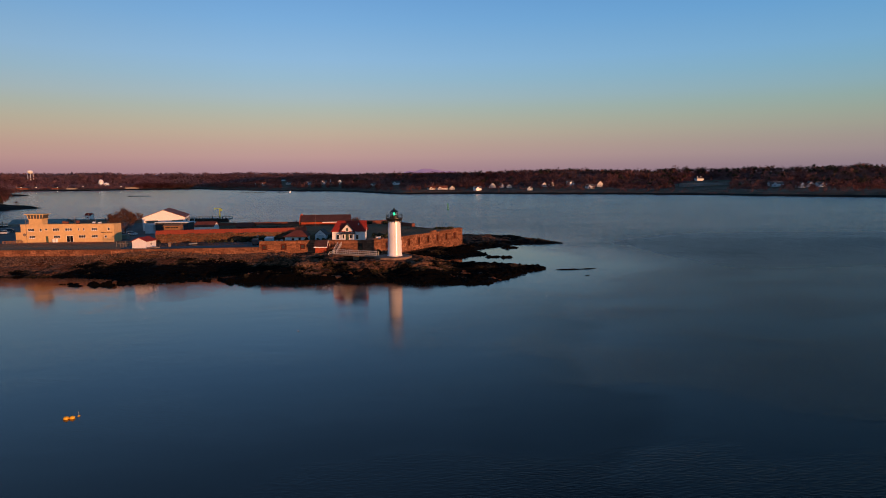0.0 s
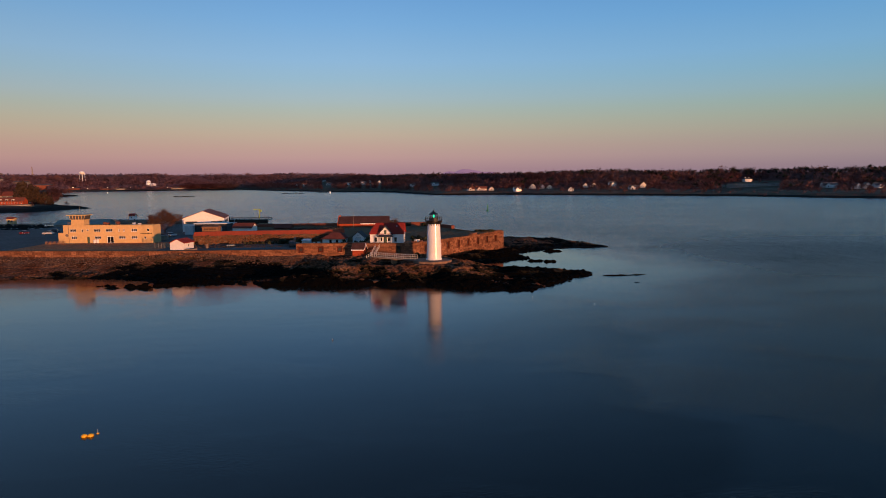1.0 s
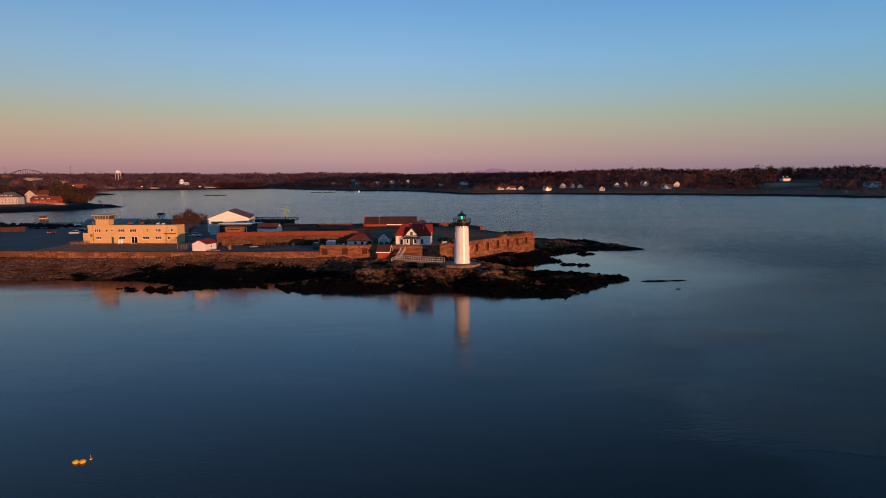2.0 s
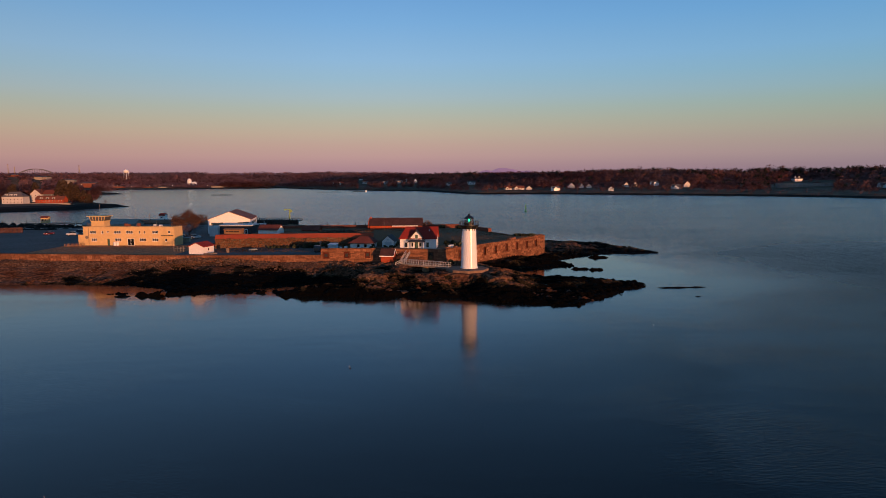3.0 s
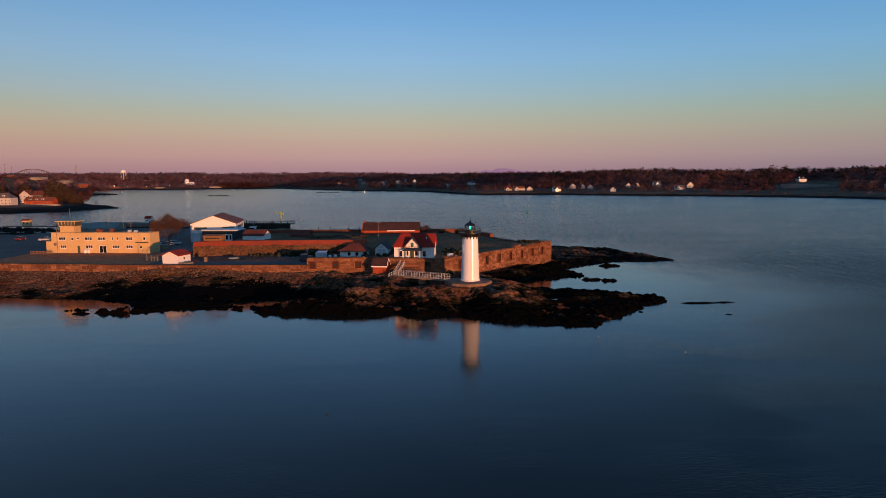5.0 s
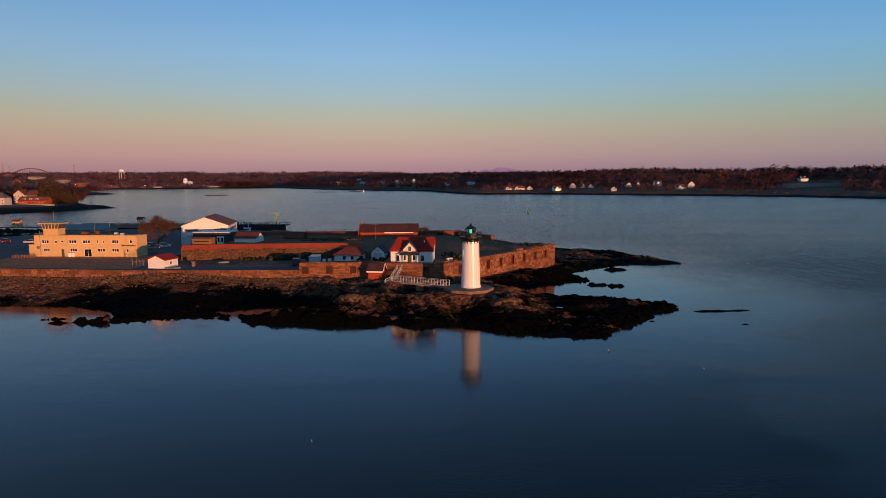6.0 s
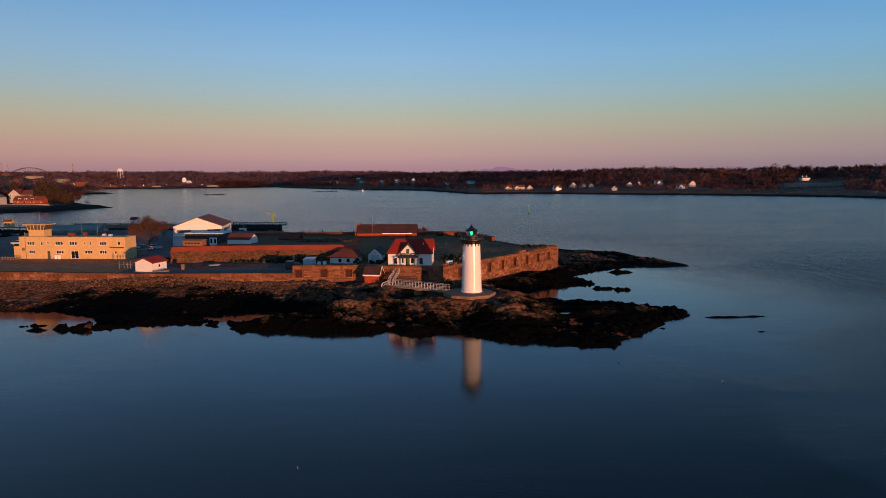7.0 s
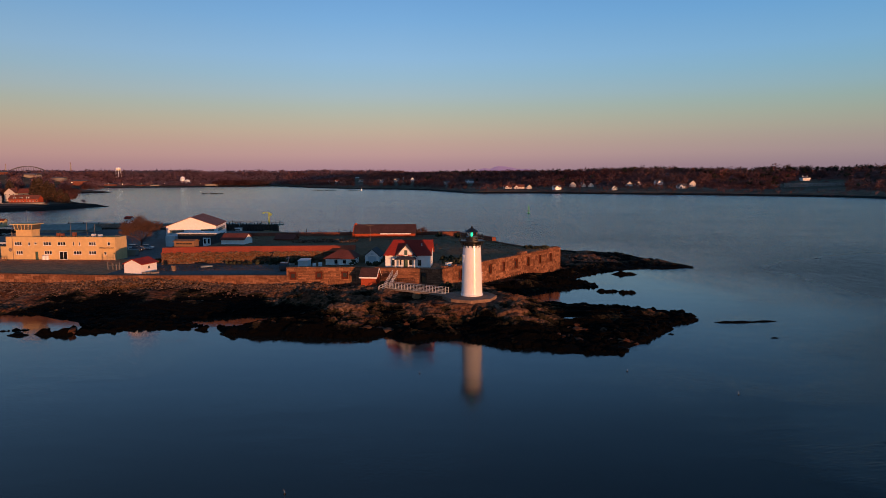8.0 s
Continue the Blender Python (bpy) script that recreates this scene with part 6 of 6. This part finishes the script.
east_ob, east = far_land("far_shore_east", EAST, 16, lambda X, Y, d: 26 * smooth(60, 420, inland(X, Y, d)) + 8 * smooth(300, 900, d) * fbm(X / 300, Y / 300, 5, 3) + 4 * smooth(0, 60, d)
                         + (9.0 * smooth(120, 330, d) - 26 * smooth(60, 420, inland(X, Y, d))) * np.exp(-((X - FORT_HILL[0]) / 125) ** 4 - ((Y - FORT_HILL[1]) / 260) ** 4), "wooded far shore across the water")
west_ob, west = far_land("far_shore_west", WEST, 26, lambda X, Y, d: 42 * smooth(90, 380, d), "low far shore with yards and woods")
north_ob, north = far_land("far_shore_north", NORTH, 30, lambda X, Y, d: 46 * smooth(60, 400, d), "wooded hills at the head of the channel")
mid_ob, mid = far_land("far_shore_mid", MID, 20, lambda X, Y, d: 5 * smooth(30, 200, d), "low wooded point across the channel")
RIDGE = [(-3000, 3350), (-1500, 3300), (0, 3350), (900, 3300), (900, 3900), (-3000, 3900)]
ridge_ob, ridge = far_land("far_ridge", RIDGE, 24, lambda X, Y, d: 47 * smooth(0, 350, d) + 9 * (fbm(X / 260, Y / 260, 13, 4) - 0.5) * smooth(0, 200, d) + 5 * fbm(X / 26, Y / 26, 14, 2), "low wooded ridge on the skyline")
ridge_ob.data.materials[0] = FOREST_FLOOR
near_ob, near = far_land("island_point", NEAR, 6, lambda X, Y, d: 2.5 * smooth(25, 60, d), "rocky island point with houses")


near_ob.data.materials[0] = ISLE_GROUND


def far_house(x, y, w, h, wall, roof, label, land, turn=0.0, d=9.0, hipped=False, dormers=0, base=None):
    """A distant house on the land below it: w wide, walls h high, roof above."""
    z = land_z(land, x, y) if base is None else base
    if land is east:
        w, h = w * 0.88, h * 0.9
    n = max(2, int(w / 3.2))
    holes = [((i + 0.5) * w / n - 0.55, (i + 0.5) * w / n + 0.55, k + 0.9, k + 2.3) for i in range(n) for k in np.arange(0, h - 2.4, 2.9)]
    t = gable_house("house", pose(x - w / 2, y, z, 0, 0, turn), w, d, h, h + (d if w > 13 else w) * 0.42, wall, roof, label, "house", holes, over=0.5,
                    ridge="x" if w > 13 else "y", hip_l=w * 0.25 if hipped else 0.0, hip_r=w * 0.25 if hipped else 0.0, group="far shore houses")
    if 13 < w < 28 and land is not near:
        part("ell", extrude_y(B(), [(w * 0.1, -0.3), (w * 0.1 + 7, -0.3), (w * 0.1 + 7, h - 0.4), (w * 0.1 + 3.5, h + 2.6), (w * 0.1, h - 0.4)], -4.0, 0.0), wall, t)
        for k in (-1, 1):
            c = w * 0.1 + 3.5
            pts = [(c + k * 4.0, h - 0.8), (c, h + 2.62), (c, h + 2.9), (c + k * 4.0, h - 0.5)]
            part("ell_roof", extrude_y(B(), pts if k < 0 else pts[::-1], -4.4, 3.0), roof, t)
        part("ell_window", box(B(), w * 0.1 + 2.6, w * 0.1 + 4.4, -4.06, -4.003, 1.0, 2.6), GLASS, t)
    part("foundation", box(B(), 0.1, w - 0.1, 0.1, d - 0.1, -4, -0.3), CONCRETE, t)
    part("chimney", box(B(), w * 0.7, w * 0.7 + 0.9, d * 0.5, d * 0.5 + 0.9, h + d * 0.2, h + d * 0.33 + 1.4), MAROON, t)
    CLEAR.append((x, y, w * 0.42))
    return t


W_HOUSE, G_HOUSE, O_HOUSE = "white house among bare trees on the far shore", "grey house among bare trees on the far shore", "cream house among bare trees on the far shore"
for x, y, w, h, wall, roof, label, turn in (
        (127, 1052, 16, 3.4, WORN_WHITE, MAROON, O_HOUSE, 4), (147, 1050, 24, 4.4, WORN_WHITE, MAROON, "long low cream building on the far shore", 2), (166, 1046, 12, 3.2, WORN_WHITE, SLATE, O_HOUSE, 6), (209.6, 1002, 16, 5.2, WHITE, SLATE, W_HOUSE, 10), (251, 1069, 14, 4.6, WORN_WHITE, SLATE, W_HOUSE, 0),
        (270, 1070, 12, 4.0, WORN_WHITE, SLATE, O_HOUSE, 8), (284, 1066, 11, 3.6, WORN_WHITE, MAROON, O_HOUSE, -4), (295, 948, 10, 4.0, PALE_BLUE, SLATE, G_HOUSE, -10), (349, 1042, 12, 4.0, WORN_WHITE, MAROON, O_HOUSE, 0),
        (365, 1040, 10, 4.4, WORN_WHITE, MAROON, O_HOUSE, 6), (400.7, 1033, 15, 5.6, WHITE, SLATE, W_HOUSE, 5), (406, 940, 17, 4.2, PALE_BLUE, SLATE, G_HOUSE, -6), (437, 971, 14, 5.6, WORN_WHITE, MAROON, O_HOUSE, 12),
        (681, 806, 28, 5.0, PALE_BLUE, SLATE, G_HOUSE, 0), (694, 760, 12, 4.5, PALE_BLUE, SLATE, G_HOUSE, 5), (708, 759, 12, 5.0, WORN_WHITE, SLATE, W_HOUSE, -5), (724, 754, 17, 4.6, PALE_BLUE, SLATE, G_HOUSE, 0),
        (-357.6, 2016, 9, 6.0, WHITE, SLATE, W_HOUSE, 0), (-326.5, 1972, 18, 7.0, WORN_WHITE, MAROON, O_HOUSE, 4), (-236, 1892, 22, 5.0, WORN_WHITE, SLATE, W_HOUSE, 0),
        (-163, 1757, 18, 6.0, PALE_BLUE, SLATE, G_HOUSE, 6), (-117, 1713, 19, 6.5, WORN_WHITE, SLATE, W_HOUSE, 0), (-100, 1790, 10, 5.0, PALE_BLUE, SLATE, G_HOUSE, 0),
        (-68, 1643, 14, 7.0, PALE_BLUE, SLATE, G_HOUSE, 8), (21, 1468, 19, 5.0, WORN_WHITE, SLATE, O_HOUSE, 0), (78.6, 1438, 22, 5.5, PALE_BLUE, SLATE, G_HOUSE, 5)):
    far_house(x, y, w, h, wall, roof, label, east, turn)

# hill fort with a blockhouse
bz = 18.2
bl = thing("blockhouse", pose(704, 1094, bz), "white blockhouse with a hipped roof on a far hill", "blockhouse")
part("lower", box(B(), -6.5, 6.5, 0, 11, -10, 3.0), WHITE, bl)
part("upper", box(B(), -7.7, 7.7, -1.0, 12, 3.0, 5.9), WHITE, bl)
part("roof", gable_roof(B(), 15.4, 13, 5.9, 8.8, 0.5, 0.2, 5.6, 5.6), SLATE, bl).location = (-7.7, -1.0, 0)
for k in (-1, 1):
    part("chimney", box(B(), k * 4 - 0.6, k * 4 + 0.6, 5, 6.2, 7, 10.2), WHITE, bl)
CLEAR.append((704, 1094, 24)), CLEAR.append((650, 985, 58))
fw = part("hill_wall", extrude_x(B(), [(0, -6), (9, -6), (9, 8.5), (1.0, 8.5)], 0, 96), OLD_WALL)
fw.matrix_world = along((570, 922), (662, 894), 8.2)[0]
tagged(fw, "long grey granite wall below the blockhouse hill", "wall", kind="structure")

fw = part("hill_wall_upper", extrude_x(B(), [(0, -6), (6, -6), (6, 6.5), (0.6, 6.5)], 0, 58), OLD_WALL)
fw.matrix_world = along((522, 962), (578, 944), 8.6)[0]
tagged(fw, "low grey granite wall on the far hill", "wall", kind="structure")

# yards to the west: tanks, water tower, bridge, stacks
wt = thing("water_tower", pose(-1189, 2300, land_z(west, -1189, 2300)), "white water tower on legs beyond the yards", "water tower")
wz = 50.0 - wt.location.z
part("tank", turned(B(), [(4, wz + 9), (8.6, wz + 12), (9.8, wz + 15), (9.2, wz + 19), (5.4, wz + 21.6), (0.8, wz + 22.6)], 24), WHITE, wt, smooth=True)
for i in range(6):
    a = i * math.pi / 3
    part("leg", rod(B(), (10.4 * math.cos(a), 10.4 * math.sin(a), -3), (9.0 * math.cos(a), 9.0 * math.sin(a), wz + 14), 0.6, 6), WHITE, wt)
part("riser", rod(B(), (0, 0, -3), (0, 0, wz + 10), 1.3, 8), WHITE, wt)
tz = land_z(west, -900, 2200)
for x, y, r, z1, label in ((-911, 2195, 8, 28, "tall cream concrete silo on the far yard"), (-893, 2190, 10, 17, "round white storage tank on the far yard")):
    s = thing("storage_tank", pose(x, y, tz), label, "tank", group="yard tanks")
    part("shell", turned(B(), [(r, -3), (r, z1 * 0.7), (r * 0.8, z1 * 0.9), (r * 0.2, z1)], 20), WHITE, s)
    part("collar", turned(B(), [(r + 0.2, z1 * 0.66), (r + 0.2, z1 * 0.7)], 20), CONCRETE, s)
rng = random.Random(3)
for x, y, w, d, h, mat in ((-1180, 2150, 60, 20, 5, MAROON), (-1060, 2140, 44, 18, 4, MAROON), (-990, 2110, 30, 14, 4, CONCRETE), (-1260, 2090, 64, 24, 13, BRICK_OLD),
                           (-1330, 2110, 46, 20, 9, OLD_WALL), (-1420, 2080, 60, 30, 7, CONCRETE), (-1500, 2090, 50, 24, 8, MAROON), (-820, 2160, 40, 18, 5, CONCRETE)):
    z = land_z(west, x, y)
    s = thing("yard_shed", pose(x, y, z), "low industrial shed on the far yard", "shed", group="yard sheds")
    n = int(w / 8)
    part("wall", pierced(B(), w, -3, h, 0.5, [((i + 0.2) * w / n, (i + 0.8) * w / n, h * 0.35, h * 0.75) for i in range(n)]), mat, s)
    part("core", box(B(), 0, w, 0.5, d, -3, h), mat, s)
    part("roof", gable_roof(B(), w, d, h, h + d * 0.12, 0.6, 0.4), SLATE, s)
    CLEAR.append((x + w / 2, y, w * 0.22))
for x, y, tall in ((-1104, 2052, 9), (-1062, 2062, 7), (-985, 2034, 8), (-902, 2020, 9), (-806, 2080, 7), (-1230, 2060, 12)):
    lp = thing("yard_lamp", pose(x, y, land_z(west, x, y)), "lit yard lamp on a pole by the far shore", "lamp", group="yard lamps")
    part("pole", rod(B(), (0, 0, -2), (0, 0, tall), 0.2, 6, 0.14), CONCRETE, lp)
    part("lantern", turned(B(), [(0.3, tall - 0.1), (0.85, tall + 0.2), (0.85, tall + 0.8), (0.2, tall + 1.2)], 10), YARD_LIGHT, lp, "glowing warm lantern")
    CLEAR.append((x, y, 4))
br = thing("arch_bridge", pose(-1873, 2850, 0), "far steel arch bridge on the skyline", "bridge")
bz = land_z(west, -1873, 2800)
arc = lambda u: 62 + 26 * (1 - (2 * u - 1) ** 2)
for k in (0, 14):
    for i in range(16):
        u, v = i / 16, (i + 1) / 16
        part("arch_rib", rod(B(), (-89 + 178 * u, k, arc(u)), (-89 + 178 * v, k, arc(v)), 1.4, 4), SLATE, br)
        part("hanger", rod(B(), (-89 + 178 * u, k, arc(u)), (-89 + 178 * u, k, 60), 0.6, 4), SLATE, br)
part("deck", box(B(), -140, 140, -1, 15, 58, 61), SLATE, br)
for x in (-89, 89):
    part("tower_leg", box(B(), x - 3, x + 3, 0, 14, bz - 3, 58), CONCRETE, br)
for x, y, z in ((-1996, 2850, 108), (-1960, 2840, 96), (-1476, 2500, 92)):
    s = thing("smokestack", pose(x, y, 0), "thin far smokestack on the skyline", "smokestack", group="stacks")
    part("shaft", rod(B(), (0, 0, land_z(west, x, y) - 3), (0, 0, z), 3.2, 8, 1.4), CONCRETE, s)
    part("cap", turned(B(), [(1.9, z), (1.9, z + 2)], 8), MAROON, s)
glint = thing("far_building", pose(-335, 2602, land_z(north, -335, 2602)), "small pale building high on the far hill", "building")
part("wall", box(B(), -8, 8, 0, 10, -3, 14), WHITE, glint)
part("roof", gable_roof(B(), 16, 10, 14, 17, 0.5, 0.3), SLATE, glint).location = (-8, 0, 0)
CLEAR.append((-335, 2602, 14))

# houses on the island point
for x, y, w, h, wall, roof, label, d in ((-450, 503, 22, 7.6, WORN_WHITE, SLATE, "large white house with grey roof on the island point", 11), (-428, 530, 30, 3.4, BRICK_RED, MAROON, "long red house with white dormers on the island point", 9),
                                         (-461, 560, 12, 9.0, WORN_WHITE, MAROON, "white gabled house behind the red house", 14), (-443, 563, 22, 9.5, SLATE, ROOF_BROWN, "grey-brown house with a broad roof", 10)):
    hz = land_z(near, x, y)
    far_house(x, y, w, h, wall, roof, label, near, 0, d, hipped=h == 7.6)
    if h in (7.6, 3.4):
        for i in range(3):
            dm = thing("roof_dormer", pose(x - w * 0.3 + i * w * 0.22, y + 0.6, hz + h), "white roof dormer on the house roof", "dormer", group="dormers")
            part("front", box(B(), -1.1, 1.1, 0, 3, -0.2, 2.2), WHITE, dm)
            part("pane", box(B(), -0.7, 0.7, -0.06, -0.003, 0.4, 1.8), GLASS, dm)
            part("cap", gable_roof(B(), 2.6, 3, 2.2, 2.9, 0.1, 0.12), roof, dm).location = (-1.3, 0, 0)
bank = part("embankment", box(B(), 0, 62, 0, 2, -2, 1.9), CONCRETE)
bank.matrix_world = along((-452, 494), (-394, 516), 4.2)[0]
tagged(bank, "pale stone embankment before the houses", "wall", kind="structure")

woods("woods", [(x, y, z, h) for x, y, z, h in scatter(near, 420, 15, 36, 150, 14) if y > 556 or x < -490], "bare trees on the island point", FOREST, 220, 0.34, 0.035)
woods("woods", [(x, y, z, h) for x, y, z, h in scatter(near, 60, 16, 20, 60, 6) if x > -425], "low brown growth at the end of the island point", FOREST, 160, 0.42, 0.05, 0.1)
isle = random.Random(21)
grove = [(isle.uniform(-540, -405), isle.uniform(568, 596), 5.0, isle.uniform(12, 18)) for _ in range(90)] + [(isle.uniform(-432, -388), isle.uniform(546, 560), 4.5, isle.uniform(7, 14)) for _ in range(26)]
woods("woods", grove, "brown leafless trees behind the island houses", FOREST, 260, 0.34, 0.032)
CON = [(-421, 546, land_z(near, -421, 546), 25), (-414, 549, land_z(near, -414, 549), 22), (-407, 545, land_z(near, -407, 545), 20), (-428, 552, land_z(near, -428, 552), 24), (-400, 548, land_z(near, -400, 548), 15),
       (-393, 546, land_z(near, -393, 546), 11), (-478, 548, land_z(near, -478, 548), 20), (-486, 556, land_z(near, -486, 556), 18), (-470, 575, land_z(near, -470, 575), 22)]
for x, y, z, h in CON:
    t = thing("conifer", pose(x, y, z), "dark ragged evergreen tree on the island point", "tree", group="island evergreens")
    part("trunk", rod(B(), (0, 0, -1), (0, 0, h * 0.8), 0.35, 6, 0.1), TWIG, t)
    rg = np.random.default_rng(int(h * 10))
    co, fa = [], []
    for k in range(260):
        u = k / 260
        r, a = (1 - u) ** 0.6 * h * 0.3 * rg.uniform(0.4, 1.15) + 0.3, rg.uniform(0, 6.28)
        co.append(np.array([r * math.cos(a), r * math.sin(a), h * (0.12 + 0.86 * u)]) + np.array(ICO) * h * rg.uniform(0.03, 0.065) * rg.uniform(0.4, 1.5, (12, 1)))
        fa.append(np.array(ICO_F) + 12 * k)
    me = bpy.data.meshes.new("crown")
    me.from_pydata(np.concatenate(co).tolist(), [], np.concatenate(fa).tolist())
    me.materials.append(CONIFER)
    new("crown", me).parent = t
def canopy(x0, x1, y0, y1, step, land, start, tall, label):
    """The close mass of branches below the crowns: a lumpy layer over the wooded slopes."""
    xs, ys = np.arange(x0, x1, step), np.arange(y0, y1, step)
    X, Y = np.meshgrid(xs, ys)
    lx, ly, lz, ld = land
    i, j = np.clip(np.searchsorted(ly, Y), 1, len(ly) - 1), np.clip(np.searchsorted(lx, X), 1, len(lx) - 1)
    fx, fy = np.clip((X - lx[j - 1]) / (lx[j] - lx[j - 1]), 0, 1), np.clip((Y - ly[i - 1]) / (ly[i] - ly[i - 1]), 0, 1)
    blend = lambda q: (q[i - 1, j - 1] * (1 - fx) + q[i - 1, j] * fx) * (1 - fy) + (q[i, j - 1] * (1 - fx) + q[i, j] * fx) * fy
    d = blend(ld) + 40 * (fbm(X / 60, Y / 60, 83, 3) - 0.5)
    open_ground = np.zeros_like(X)
    for hx, hy, hw in CLEAR:
        s = np.abs((X + 8) * (hy + 150) / (Y + 150) - 8 - hx)
        open_ground = np.maximum(open_ground, np.where(Y < hy + 12, 1 - smooth(hw, hw + 14, s), 0))
        ahead, across = (X - hx) * 0.5 - (Y - hy) * 0.866, np.abs((X - hx) * 0.866 + (Y - hy) * 0.5)
        open_ground = np.maximum(open_ground, np.where((ahead > -5) & (ahead < 100), 1 - smooth(hw + 3, hw + 14, across), 0))
    lump = fbm(X / 9, Y / 9, 84, 2)
    z = blend(lz) + (tall * (0.1 + 1.8 * lump)) * smooth(start, start + 25, d) * (1 - open_ground) - 1.2
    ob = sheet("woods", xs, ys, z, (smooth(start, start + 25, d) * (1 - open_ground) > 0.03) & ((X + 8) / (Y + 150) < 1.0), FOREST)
    return tagged(ob, label, "woods", kind="stuff")


canopy(-560, 1180, 760, 1900, 5.0, east, 120, 2.6, "close bare branches on the far wooded hills")
canopy(-2100, -560, 1880, 2760, 11.0, west, 70, 3.4, "close bare branches behind the yards")
canopy(-1000, 200, 2440, 2900, 12.0, north, 50, 3.4, "close bare branches at the head of the channel")
canopy(-1500, -700, 1000, 1690, 8.0, mid, 30, 3.0, "close bare branches on the low point")
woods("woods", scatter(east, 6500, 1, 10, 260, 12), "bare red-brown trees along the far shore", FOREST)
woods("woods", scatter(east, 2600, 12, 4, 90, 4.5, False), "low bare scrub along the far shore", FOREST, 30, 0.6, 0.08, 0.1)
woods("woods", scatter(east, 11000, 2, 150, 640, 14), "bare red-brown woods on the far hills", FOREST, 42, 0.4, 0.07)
pines = [p for p in scatter(east, 2600, 9, 150, 620, 15) if p[0] > 520 or vnoise(np.array(p[0] / 90.0), np.array(p[1] / 90.0), 33) > 0.62]
woods("woods", pines, "dark pines among the bare woods on the far hills", PINE, 64, 0.3, 0.07, 0.36)
woods("woods", scatter(west, 11000, 3, 40, 620, 16), "bare woods behind the yards", HAZED_FOREST, 24, 0.42, 0.095)
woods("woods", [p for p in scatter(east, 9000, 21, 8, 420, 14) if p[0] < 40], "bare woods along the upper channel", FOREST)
point = random.Random(77)
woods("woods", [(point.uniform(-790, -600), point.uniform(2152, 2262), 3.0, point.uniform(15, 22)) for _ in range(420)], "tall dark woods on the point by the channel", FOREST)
woods("woods", scatter(north, 6000, 6, 20, 460, 16), "bare woods at the head of the channel", HAZED_FOREST, 24, 0.42, 0.095)
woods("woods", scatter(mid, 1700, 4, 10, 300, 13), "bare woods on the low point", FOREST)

# hills beyond the skyline; the haze of distance is put in as a blue-violet glow
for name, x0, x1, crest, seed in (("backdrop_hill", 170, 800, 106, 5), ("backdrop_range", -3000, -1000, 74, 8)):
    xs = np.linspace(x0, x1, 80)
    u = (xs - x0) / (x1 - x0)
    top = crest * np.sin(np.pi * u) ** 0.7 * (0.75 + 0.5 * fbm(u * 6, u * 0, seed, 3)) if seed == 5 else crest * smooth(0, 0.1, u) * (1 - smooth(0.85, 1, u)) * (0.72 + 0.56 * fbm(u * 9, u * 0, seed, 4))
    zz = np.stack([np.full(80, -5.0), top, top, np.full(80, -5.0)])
    tagged(sheet(name, xs, np.array([4300.0, 4380.0, 4420.0, 4500.0]), zz, np.ones((4, 80), bool), HAZE_GLOW), "distant hills beyond the woods, glowing in blue-violet haze colour", "hills", kind="structure")

# ---- wall stones ----
for k, (ob, n, z0, z1, holes, how, tall, most) in enumerate(WALLS):
    face_blocks(ob, courses(n, z0, z1, [(h[0] - 0.32, h[1] + 0.32, h[2], h[3] + 0.32) if how != "single" or k else h for h in holes], 40 + k, tall, 0.7, most), how == "single")
